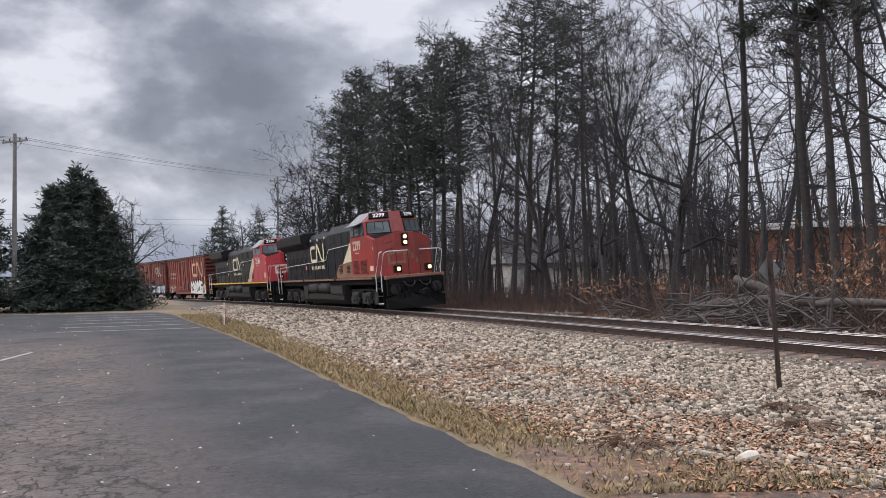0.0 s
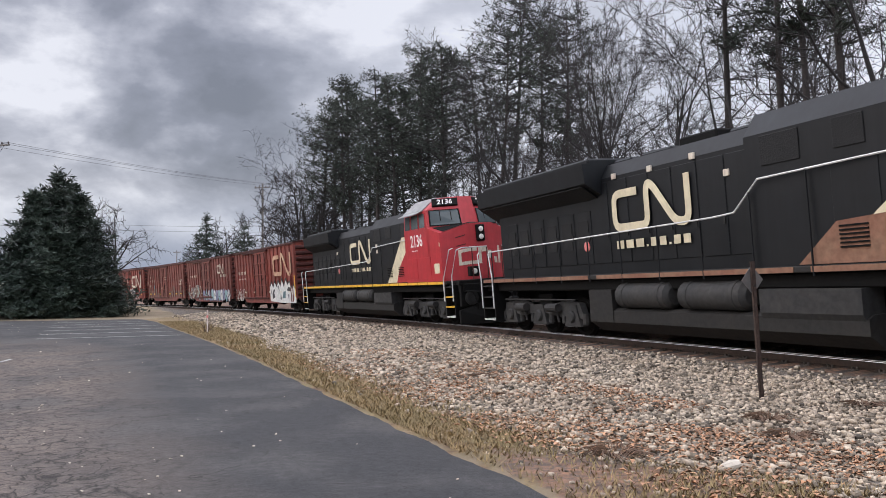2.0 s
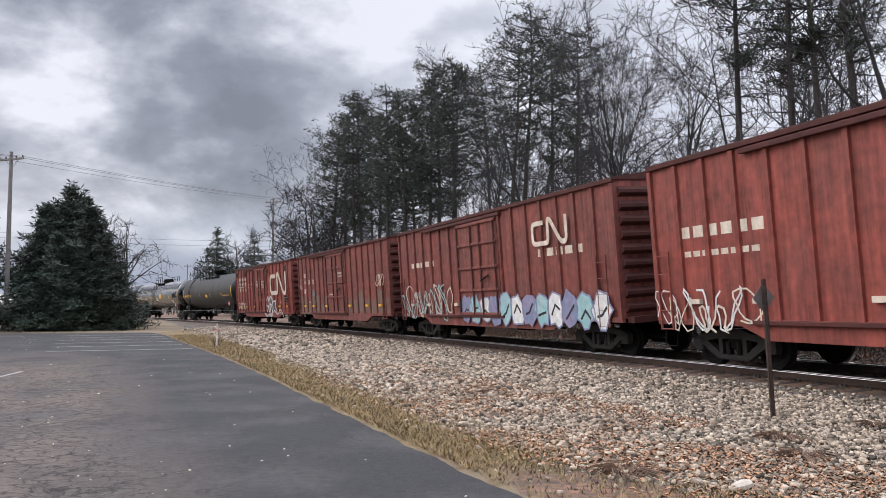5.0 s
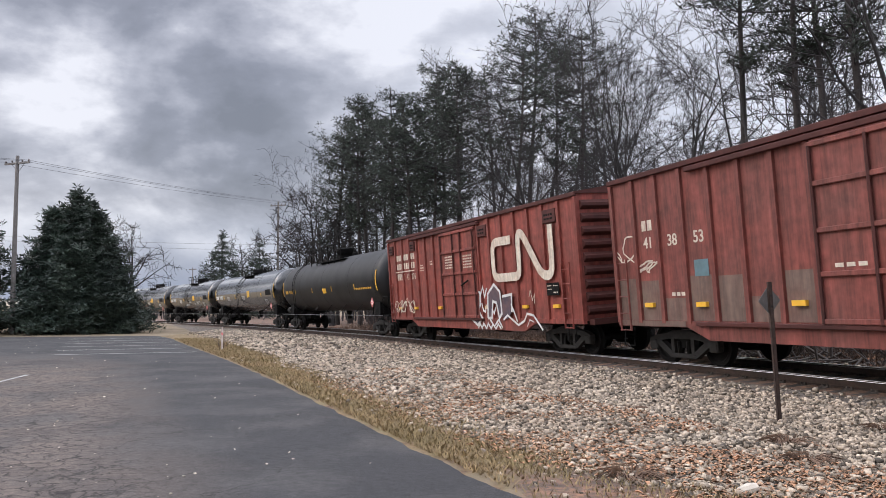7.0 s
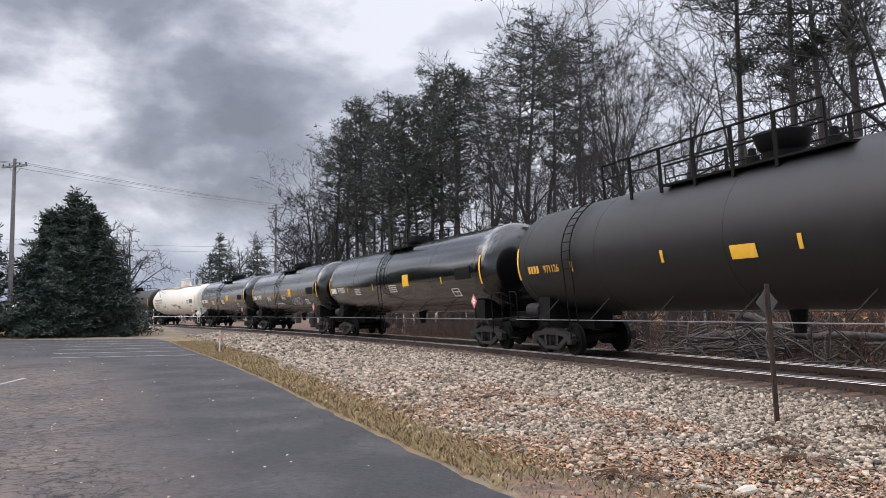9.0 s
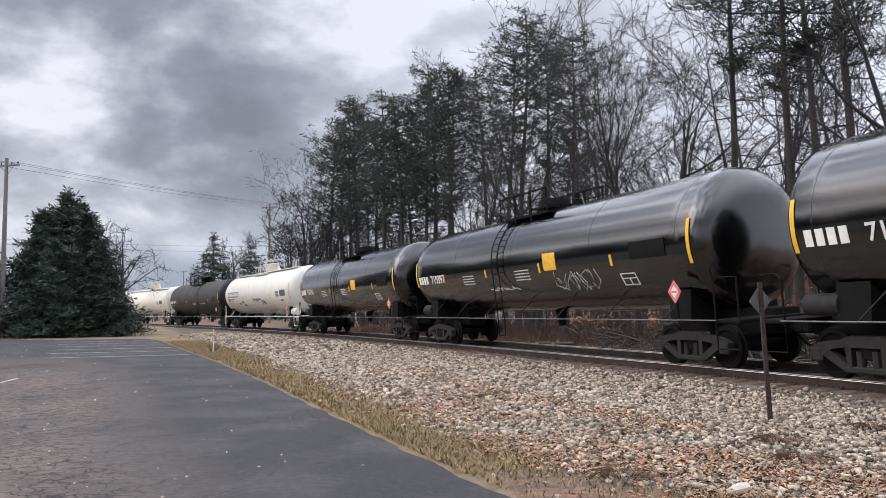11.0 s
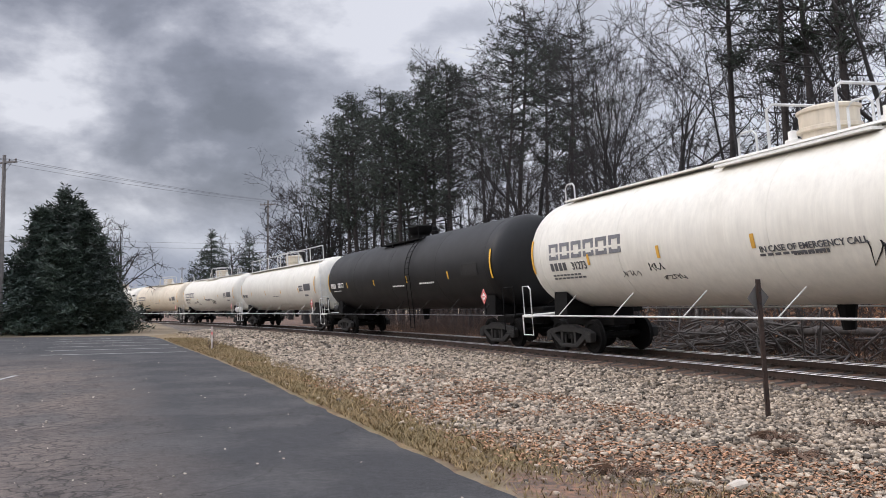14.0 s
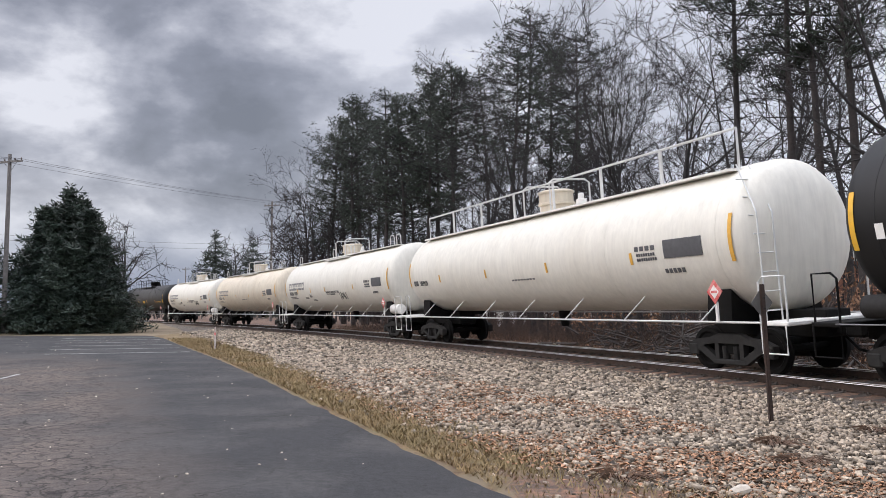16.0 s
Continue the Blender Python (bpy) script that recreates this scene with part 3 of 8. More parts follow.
def thing(name, label, category, group="", m=None):
    ob = new(name)
    ob.empty_display_size = 0.5
    tagged(ob, label, category, group)
    if m is not None:
        ob.matrix_basis = m
    return ob


def solid(name, form, material, label, category, m=None, smooth=False, kind="", group=""):
    ob = new(name, form if isinstance(form, bpy.types.Mesh) else form.mesh(name, material, smooth))
    if m is not None:
        ob.matrix_basis = m
    return tagged(ob, label, category, group, kind)


def raw_mesh(name, verts, faces, material):
    """A large mesh of equal-sided faces from arrays."""
    verts, faces = np.asarray(verts, np.float32), np.asarray(faces, np.int32)
    me = bpy.data.meshes.new(name)
    me.vertices.add(len(verts))
    me.vertices.foreach_set("co", verts.ravel())
    k = faces.shape[1]
    me.loops.add(faces.size)
    me.loops.foreach_set("vertex_index", faces.ravel())
    me.polygons.add(len(faces))
    me.polygons.foreach_set("loop_start", np.arange(len(faces), dtype=np.int32) * k)
    me.update(calc_edges=True)
    me.materials.append(material)
    return me


def lettering(text, size, material, parent, at, name="number", wide=1.0):
    """Characters in the built-in font as a thin mesh, standing in the plane of the pose at."""
    cu = bpy.data.curves.new(name, "FONT")
    cu.body, cu.size, cu.extrude, cu.align_x, cu.offset = text, size, 0.004, "CENTER", size * 0.012
    cu.resolution_u = 3
    tmp = bpy.data.objects.new(name, cu)
    scene.collection.objects.link(tmp)
    me = bpy.data.meshes.new_from_object(tmp.evaluated_get(bpy.context.evaluated_depsgraph_get()))
    bpy.data.objects.remove(tmp)
    me.materials.clear()
    me.materials.append(material)
    me.transform(Matrix.Diagonal((wide, 1, 1, 1)))
    return part(name, me, material, parent, at=at)


def on_side(x, y, z):
    """A pose on the side of a car that faces the car park: text runs backwards along the car, outward is -y."""
    return Matrix.Translation((x, y, z)) @ Matrix(((1, 0, 0, 0), (0, 0, -1, 0), (0, 1, 0, 0), (0, 0, 0, 1)))


def band(form, points, width, y, thick=0.006):
    """A flat band along points (x, z) on a car's side at y."""
    pts = [Vector((p[0], p[1])) for p in points]
    n = len(pts)
    left, right = [], []
    for i, p in enumerate(pts):
        a = (pts[i] - pts[i - 1]).normalized() if i else (pts[1] - pts[0]).normalized()
        c = (pts[i + 1] - pts[i]).normalized() if i < n - 1 else a
        m = (a + c).normalized()
        nrm = Vector((-m.y, m.x))
        k = width / 2 / max(0.5, m.dot(a))
        left.append(p + nrm * k)
        right.append(p - nrm * k)
    v = [(p.x, y, p.y) for p in left + right] + [(p.x, y - thick, p.y) for p in left + right]
    f, m = [], 2 * n
    for i in range(n - 1):
        f += [(i, n + i, n + i + 1, i + 1), (m + i, m + i + 1, m + n + i + 1, m + n + i), (i, i + 1, m + i + 1, m + i), (n + i, m + n + i, m + n + i + 1, n + i + 1)]
    f += [(0, m, m + n, n), (n - 1, 2 * n - 1, m + 2 * n - 1, m + n - 1)]
    form.add(v, f)
    return form


def rounded(points, cut_at, steps=5):
    """A line of (x, z) with its corners rounded off."""
    pts = [Vector(p) for p in points]
    out = [pts[0]]
    for a, b, c in zip(pts, pts[1:], pts[2:]):
        u, v = a - b, c - b
        p = b + u * min(0.48, cut_at / max(u.length, 1e-6))
        q = b + v * min(0.48, cut_at / max(v.length, 1e-6))
        out += [p * (1 - t) ** 2 + b * 2 * t * (1 - t) + q * t * t for t in np.linspace(0, 1, steps)]
    return [tuple(p) for p in out + [pts[-1]]]


def emblem(x0, x1, z0, z1, y, material, parent, word=None):
    """The railway's mark between two uprights and two heights, as two bent bands; word: heights of a line of small writing bars."""
    h, w = z1 - z0, (z1 - z0) * 0.17
    k, b = (x1 - x0 - w) / 1.45, z0 + w / 2
    at = lambda pts: [(x0 + w / 2 + k * a, b + (h * 0.9 - w) * c) for a, c in pts]
    f, f2 = Form(), Form()
    band(f, rounded(at([(0.50, 1.0), (0.0, 1.0), (0.0, 0.0), (0.50, 0.0)]), h * 0.22), w, y)
    band(f2, rounded(at([(0.50, 0.0), (0.69, 0.0), (0.69, 1.12), (0.80, 1.12), (1.22, -0.04), (1.45, -0.04), (1.45, 1.20)]), h * 0.22), w, y - 0.003)
    part("emblem", f, material, parent, "cream bent band of the railway's mark")
    part("emblem", f2, material, parent, "cream bent band of the railway's mark")
    if word:
        g = Form()
        widths = (1.3, 1.3, 1.3, 0.3, 1.0, 1.0, 0.3, 1.0, 1.0)
        x, unit = x0 + 0.1, (x1 - x0 - 0.1) / (sum(widths) + 0.45 * len(widths))
        for q in widths:
            g.box(x, x + q * unit, y - 0.006, y, word[0], word[1] if q > 0.5 else word[0] + 0.05)
            x += (q + 0.45) * unit
        tagged(part("writing_bar", g, material, parent, "row of small cream writing bars"), kind="stuff")


def bars(parent, material, y, rows, name="writing_bar", label=""):
    """Rows of short bars in place of small writing: x0, x1, z, height, pieces."""
    g = Form()
    for x0, x1, z, hh, n in rows:
        w = (x1 - x0) / n
        for k in range(n):
            g.box(x0 + k * w, x0 + k * w + w * 0.72, y - 0.005, y, z, z + hh)
    tagged(part(name, g, material, parent, label), kind="stuff")

# ---- the train: local x runs forward, y to the far side, z up from the rails ----


def wheelset_mesh(r, name):
    f = Form()
    for sgn in (-1, 1):
        a = sgn * 0.72
        prof = [(a - sgn * 0.03, r + 0.025), (a + sgn * 0.0, r + 0.025), (a + sgn * 0.02, r), (a + sgn * 0.11, r - 0.008), (a + sgn * 0.112, r - 0.09), (a + sgn * 0.075, r - 0.13),
                (a + sgn * 0.06, 0.17), (a + sgn * 0.12, 0.13), (a + sgn * 0.2, 0.11), (a + sgn * 0.2, 0.02)]
        f.lathe(prof, "y", sides=28)
        for k in range(3):
            t = 2 * math.pi * k / 3
            f.box(-0.03 + 0.07 * math.cos(t), 0.03 + 0.07 * math.cos(t), a + sgn * 0.20 - 0.02, a + sgn * 0.20 + 0.02, 0.07 * math.sin(t) - 0.03, 0.07 * math.sin(t) + 0.03)
    f.lathe([(-0.75, 0.09), (0.75, 0.09)], "y", sides=10)
    return f.mesh(name, M["grime_and_shade"], True)


def sideframe_mesh():
    """A cast freight truck side: arched top, sloped tension arms, springs in the window."""
    f = Form()
    top = [(-1.22, 0.40), (-1.22, 0.58), (-0.95, 0.68), (-0.55, 0.72), (-0.3, 0.80), (0.3, 0.80), (0.55, 0.72), (0.95, 0.68), (1.22, 0.58), (1.22, 0.40), (0.92, 0.44), (0.72, 0.56), (0.42, 0.60), (-0.42, 0.60), (-0.72, 0.56), (-0.92, 0.44)]
    f.prism(top[::-1], -0.08, 0.08)
    for s in (-1, 1):
        f.prism([(s * 0.80, 0.56), (s * 0.95, 0.46), (s * 0.45, 0.17), (s * 0.32, 0.26)][::s], -0.07, 0.07)
        f.prism([(s * 0.30, 0.60), (s * 0.42, 0.60), (s * 0.40, 0.2), (s * 0.30, 0.2)][::s], -0.07, 0.07)
        f.box(s * 1.07 - 0.14, s * 1.07 + 0.14, -0.10, 0.09, 0.33, 0.58, 0.03)
        for k in range(2):
            f.lathe([(0.26, 0.075), (0.54, 0.075)], "z", ((k - 0.5) * 0.32 * s, 0, 0), 8)
    f.box(-0.47, 0.47, -0.08, 0.08, 0.16, 0.27, 0.02)
    return f.mesh("sideframe", M["chassis"])


WHEEL = wheelset_mesh(0.457, "wheelset")
LOCO_WHEEL = wheelset_mesh(0.53, "wheelset")
SIDEFRAME = sideframe_mesh()
BOLSTER = Form().box(-0.22, 0.22, -1.02, 1.02, 0.38, 0.62, 0.03).box(-0.6, 0.6, -0.12, 0.12, 0.42, 0.55).box(-0.18, 0.18, -0.2, 0.2, 0.6, 0.74).mesh("truck", M["grime_and_shade"])
SPINNERS = []


def freight_truck(car, x):
    t = part("truck", BOLSTER, None, car, at=pose(x, 0, 0))
    for y, turn in ((-1.0, 0), (1.0, 180)):
        part("sideframe", SIDEFRAME, None, t, at=pose(0, y, 0, 0, 0, turn))
    for ax in (-0.89, 0.89):
        w = part("wheelset", WHEEL, None, t, at=pose(ax, 0, 0.457))
        SPINNERS.append((w, ax, 0.457))
    return t


def loco_sideframe_mesh():
    f = Form()
    f.prism([(-2.35, 0.62), (-2.3, 0.50), (-1.7, 0.62), (-1.2, 0.52), (-0.5, 0.62), (0.5, 0.62), (1.2, 0.52), (1.7, 0.62), (2.3, 0.50), (2.35, 0.62), (2.2, 0.92), (1.3, 0.98), (0.6, 0.86), (-0.6, 0.86), (-1.3, 0.98), (-2.2, 0.92)], -0.09, 0.09)
    for ax in (-1.83, 0.0, 1.83):
        f.prism([(ax - 0.42, 0.30), (ax + 0.42, 0.30), (ax + 0.30, 0.62), (ax + 0.22, 0.88), (ax - 0.22, 0.88), (ax - 0.30, 0.62)], -0.13, 0.10)
        f.lathe([(-0.2, 0.13), (-0.16, 0.17), (-0.1, 0.17)], "y", (ax, 0, 0.56), 12)
        for d in (-0.55, 0.55):
            f.lathe([(0.36, 0.10), (0.64, 0.10)], "z", (ax + d, -0.02, 0), 8)
    for d in (-0.95, 0.95):
        f.tube([(d - 0.3, -0.2, 0.80), (d + 0.3, -0.2, 0.80)], 0.12, 10)
        f.tube([(d, -0.15, 0.9), (d + 0.2, -0.15, 0.4)], 0.035, 6)
    f.tube([(-2.1, -0.16, 1.02), (2.1, -0.16, 1.02)], 0.025, 5)
    return f.mesh("sideframe", M["truck_grey"])


LOCO_SIDE = loco_sideframe_mesh()
LOCO_BOLSTER = Form().box(-2.2, 2.2, -0.55, 0.55, 0.5, 0.85, 0.04).box(-0.4, 0.4, -1.0, 1.0, 0.6, 1.2, 0.04).mesh("truck", M["grime_and_shade"])


def loco_truck(car, x):
    t = part("truck", LOCO_BOLSTER, None, car, at=pose(x, 0, 0))
    for y, turn in ((-1.1, 0), (1.1, 180)):
        part("sideframe", LOCO_SIDE, None, t, at=pose(0, y, 0, 0, 0, turn))
    for ax in (-1.83, 0.0, 1.83):
        w = part("wheelset", LOCO_WHEEL, None, t, at=pose(ax, 0, 0.53))
        SPINNERS.append((w, ax, 0.53))


def couplers(car, half):
    for s in (-1, 1):
        f = Form().box(min(s * (half - 0.75), s * (half - 0.12)), max(s * (half - 0.75), s * (half - 0.12)), -0.09, 0.09, 0.78, 0.96, 0.02)
        f.box(min(s * (half - 0.22), s * (half + 0.06)), max(s * (half - 0.22), s * (half + 0.06)), -0.16, 0.14, 0.72, 1.02, 0.05)
        f.tube([(s * (half - 0.6), 0.25, 0.75), (s * (half - 0.3), 0.3, 0.45), (s * half, 0.28, 0.4)], 0.03, 6)
        part("coupler", f, M["grime_and_shade"], car, smooth=False)


def quad_on(c, u0, u1, v0, v1, lift, thick=0.02):
    """A thin plate on the face with corners c (low left, low right, top right, top left as seen from outside)."""
    c = [Vector(p) for p in c]
    at = lambda u, v: (c[0] * (1 - u) + c[1] * u) * (1 - v) + (c[3] * (1 - u) + c[2] * u) * v
    n = (c[1] - c[0]).cross(c[3] - c[0]).normalized()
    p = [at(u0, v0), at(u1, v0), at(u1, v1), at(u0, v1)]
    v = [q + n * lift for q in p] + [q + n * (lift + thick) for q in p]
    return Form().add(v, [(3, 2, 1, 0), (4, 5, 6, 7), (0, 1, 5, 4), (1, 2, 6, 5), (2, 3, 7, 6), (3, 0, 4, 7)])


def locomotive(number, red, newer):
    """A six-axle road locomotive with a wide nose: long hood, flared radiator, walkways and rails."""
    shade = "bright" if newer else "faded orange"
    car = thing("locomotive", "diesel locomotive, black hood, %s red cab, hauling the train" % shade, "locomotive", "locomotives")
    y = 1.5

    def fx(x):
        return float(np.interp(x, [-12, 0.6, 4.9, 7.45, 8.25, 8.9, 10.25, 11.2], [-12, 1.3, 5.65, 8.05, 8.72, 9.3, 10.55, 11.55]))

    def lp(name, form, material, parent, label="", smooth=False):
        form.v = [(fx(p[0]), p[1], p[2]) for p in form.v]
        return part(name, form, material, parent, label, smooth)

    lp("underframe", Form().box(-10.9, 10.2, -1.35, 1.35, 1.28, 1.56, 0.03).box(-10.4, 9.9, -0.5, 0.5, 0.95, 1.3), M["grime_and_shade"], car)
    deck = Form().box(-10.9, 9.0, -y, y, 1.56, 1.68, 0.02)
    lp("walkway", deck, M["chassis"], car)
    sill_ink = M["yellow"] if newer else M["rust_dust"]
    for side in (-y - 0.012, y):
        x = -10.8
        step = 1.05 if newer else 6.4
        while x < 8.4:
            lp("sill_stripe", Form().box(x, min(x + step * 0.94, 8.8), side, side + 0.012, 1.57, 1.67), sill_ink, car, "yellow reflective sill stripe" if newer else "dusty sill stripe")
            x += step
    # long hood: narrow engine hood, equipment cab, radiator
    hood = Form()
    hood.slab([(-1.0, 1.68), (1.0, 1.68), (1.0, 4.1), (0.78, 4.45), (-0.78, 4.45), (-1.0, 4.1)], -10.3, 0.6)
    lp("engine_hood", hood, M["loco_black"], car)
    aux = Form().slab([(-1.42, 1.68), (1.42, 1.68), (1.42, 4.15), (1.1, 4.58), (-1.1, 4.58), (-1.42, 4.15)], 0.6, 4.9)
    lp("equipment_hood", aux, M["loco_black"], car)
    rad = Form()
    for s in (-1, 1):
        rad.slab([(s * 0.78, 3.55), (s * 1.5, 4.0), (s * 1.55, 4.5), (s * 0.7, 4.6)][::s], -10.8 if not newer else -10.2, -4.6 if not newer else -5.4)
    rad.box(-10.8 if not newer else -10.2, -4.7 if not newer else -5.5, -1.3, 1.3, 4.46, 4.66, 0.05)
    lp("radiator", rad, M["loco_black"], car, "flared black radiator wings over the hood")
    grille = Form()
    for s in (-1, 1):
        grille.slab([(s * 0.86, 3.52), (s * 1.47, 3.93), (s * 1.45, 3.95), (s * 0.84, 3.56)][::s], -10.7 if not newer else -10.1, -4.8 if not newer else -5.6)
    lp("radiator_grille", grille, M["mesh_dark"], car)
    # hood doors, louvres and vents
    for k in range(13):
        x = -9.9 + k * 0.8
        lp("hood_door", Form().box(x, x + 0.72, -1.02, -1.0, 1.95, 3.35 if x < -5.6 else 4.0, 0.008), M["loco_black"], car)
        if x < -5.6:
            lp("hood_window", Form().box(x + 0.12, x + 0.60, -1.032, -1.02, 2.35, 3.1), M["mesh_dark"], car)
        lp("latch", Form().box(x + 0.62, x + 0.67, -1.045, -1.02, 2.6, 2.75), M["chassis"], car)
    for x0, x1, z0, z1 in ((1.0, 1.9, 3.55, 4.1), (2.6, 3.2, 3.6, 4.1), (4.25, 4.85, 3.55, 4.12)):
        lp("vent", Form().box(x0, x1, -1.44, -1.42, z0, z1, 0.008), M["mesh_dark"], car)
    lp("hood_panel", Form().box(2.5, 3.4, -1.435, -1.42, 1.85, 3.4, 0.006), M["loco_black"], car)
    for x in (-4.6, -3.1, -0.2):
        lp("exhaust_housing", Form().box(x - 0.5, x + 0.6, -0.5, 0.5, 4.45, 4.58, 0.05), M["loco_black"], car)
    lp("exhaust_pipe", Form().box(-2.4, -1.2, -0.35, 0.35, 4.45, 4.72, 0.04), M["grime_and_shade"], car)
    # paint behind the cab: cream slash, then dusty red
    if newer:
        slash, foot = [(2.5, 1.7), (3.6, 1.7), (4.0, 2.3), (4.88, 3.0), (4.88, 4.0), (3.1, 2.3)], [(3.6, 1.7), (4.88, 1.7), (4.88, 3.0), (4.0, 2.3)]
    else:
        slash, foot = [(3.2, 2.42), (4.88, 2.55), (4.88, 3.72)], [(1.7, 1.7), (4.88, 1.7), (4.88, 2.55), (2.55, 2.40)]
    lp("paint_slash", Form().prism(slash, -1.436, -1.43), M["cream"], car, "cream diagonal paint slash behind the cab")
    lp("paint_slash", Form().prism(foot, -1.446, -1.437), red if newer else M["rust_dust"], car, "red paint at the foot of the hood")
    for x in (2.6, 3.9):
        lv = Form()
        for k in range(6):
            lv.box(x, x + 0.55, -1.466, -1.446, 1.95 + k * 0.07, 1.98 + k * 0.07)
        lp("louvre", lv, M["grime_and_shade"], car)
    # cab
    ring = lambda z, a, b, c: [(4.9, -a, z), (7.45 - b, -a, z), (8.25 - c, -0.3, z), (8.25 - c, 0.3, z), (7.45 - b, a, z), (4.9, a, z)]
    v = ring(1.68, y, -0.05, -0.1) + ring(3.72, y, 0, 0) + ring(4.42, 1.45, 0.15, 0.3) + ring(4.88, 0.9, 0.35, 0.5)
    fc = [tuple(range(5, -1, -1)), tuple(range(18, 24))]
    for k in range(3):
        fc += [(6 * k + i, 6 * k + (i + 1) % 6, 6 * k + 6 + (i + 1) % 6, 6 * k + 6 + i) for i in range(6)]
    lp("cab", Form().add(v, fc), red, car, "red cab with sloped windscreen")
    roof = Form().slab([(-1.5, 4.40), (-1.46, 4.46), (-0.88, 4.93), (0.88, 4.93), (1.46, 4.46), (1.5, 4.40), (1.42, 4.42), (0.86, 4.88), (-0.86, 4.88), (-1.42, 4.42)], 4.85, 6.9)
    lp("cab_roof", roof, M["roof_grey"], car, "pale grey roof over the cab")
    nv = [(7.95, -y, 1.68), (9.15, -y, 1.68), (9.5, -0.5, 1.68), (9.5, 0.5, 1.68), (9.15, y, 1.68), (7.95, y, 1.68),
          (7.95, -y, 3.74), (9.05, -y, 3.46), (9.4, -0.5, 3.76), (9.4, 0.5, 3.76), (9.05, y, 3.46), (7.95, y, 3.74), (8.72, 0.0, 3.84)]
    nose_f = [(5, 4, 3, 2, 1, 0)] + [(i, (i + 1) % 6, 6 + (i + 1) % 6, 6 + i) for i in range(6)] + [(6, 7, 12), (7, 8, 12), (8, 9, 12), (9, 10, 12), (10, 11, 12), (11, 6, 12)]
    part("nose", Form().add(nv, nose_f), red, car, "wide red nose with a blunt front")
    glare = [(7.98, -1.38, 3.755), (9.0, -1.34, 3.525), (9.3, -0.46, 3.775), (9.3, 0.46, 3.775), (9.0, 1.34, 3.525), (7.98, 1.38, 3.755), (8.72, 0, 3.856)]
    part("anti_glare_panel", Form().add(glare, [(0, 1, 6), (1, 2, 6), (2, 3, 6), (3, 4, 6), (4, 5, 6), (5, 0, 6)]), M["grime_and_shade"], car, "black anti-glare panel on the nose")
    front, cheek, far_cheek = [nv[i] for i in (2, 3, 9, 8)], [nv[i] for i in (1, 2, 8, 7)], [nv[i] for i in (3, 4, 10, 9)]
    part("nose_door", quad_on(front, 0.12, 0.88, 0.05, 0.62, -0.01, 0.022), red, car)
    part("nose_seam", quad_on(cheek, 0.55, 0.9, 0.80, 0.815, 0.0, 0.02), M["box_red_shaded"], car)
    part("nose_seam", quad_on(cheek, 0.55, 0.9, 0.635, 0.65, 0.0, 0.02), M["box_red_shaded"], car)
    part("nose_patch", quad_on([(7.95, -y, 1.68), (9.15, -y, 1.68), (9.05, -y, 3.46), (7.95, -y, 3.74)], 0.90, 0.97, 0.72, 0.80, 0.002, 0.004), M["cream"], car)
    # glass: side windows, windscreens, number boards
    side = [(4.9, -y, 3.72), (7.45, -y, 3.72), (7.3, -1.45, 4.42), (4.9, -1.45, 4.42)]
    for u0, u1 in ((0.05, 0.27), (0.34, 0.62), (0.68, 0.90)):
        lp("window_frame", quad_on(side, u0 - 0.02, u1 + 0.02, 0.02, 0.9, -0.005, 0.02), M["loco_black"] if not newer else red, car)
        lp("side_window", quad_on(side, u0, u1, 0.08, 0.84, 0.016, 0.006), M["glass"], car)
    lp("sun_visor", Form().add([(5.05, -1.5, 4.40), (6.9, -1.5, 4.40), (6.9, -1.78, 4.28), (5.05, -1.78, 4.28), (5.05, -1.5, 4.43), (6.9, -1.5, 4.43), (6.9, -1.78, 4.31), (5.05, -1.78, 4.31)],
                                 [(0, 1, 2, 3), (7, 6, 5, 4), (0, 4, 5, 1), (1, 5, 6, 2), (2, 6, 7, 3), (3, 7, 4, 0)]), M["roof_grey"], car)
    near = [(7.45, -y, 3.72), (8.25, -0.3, 3.72), (7.95, -0.3, 4.42), (7.3, -1.45, 4.42)]
    far_ = [(8.25, 0.3, 3.72), (7.45, y, 3.72), (7.3, 1.45, 4.42), (7.95, 0.3, 4.42)]
    for pane in (near, far_):
        lp("windscreen_gasket", quad_on(pane, 0.06, 0.97, 0.08, 0.97, 0.004, 0.016), M["grime_and_shade"], car)
        lp("windscreen", quad_on(pane, 0.1, 0.93, 0.14, 0.92, 0.022, 0.006), M["glass"], car)
        for u in (0.38, 0.7):
            lp("wiper", quad_on(pane, u, u + 0.02, 0.35, 0.98, 0.03, 0.015), M["grime_and_shade"], car)
    up_near = [(7.3, -1.45, 4.42), (7.95, -0.3, 4.42), (7.75, -0.3, 4.88), (7.1, -0.9, 4.88)]
    up_far = [(7.95, 0.3, 4.42), (7.3, 1.45, 4.42), (7.1, 0.9, 4.88), (7.75, 0.3, 4.88)]
    for pane, flip in ((up_near, 1), (up_far, -1)):
        c = [Vector((fx(p[0]), p[1], p[2])) for p in pane]
        mid = sum(c, Vector()) / 4
        ax = (c[1] - c[0]).normalized()
        n = ax.cross((c[3] + c[2] - c[0] - c[1]).normalized()).normalized()
        upv = n.cross(ax)
        m = Matrix((ax, upv, n)).transposed().to_4x4()
        m.translation = mid + n * 0.06
        part("number_board", Form().box(-0.50, 0.50, -0.17, 0.17, -0.14, 0.05, 0.02), M["grime_and_shade"], car, "black number board", at=m)
        lettering(number, 0.30, M["white_paint"], car, m @ Matrix.Translation((0, -0.105, 0.056)))
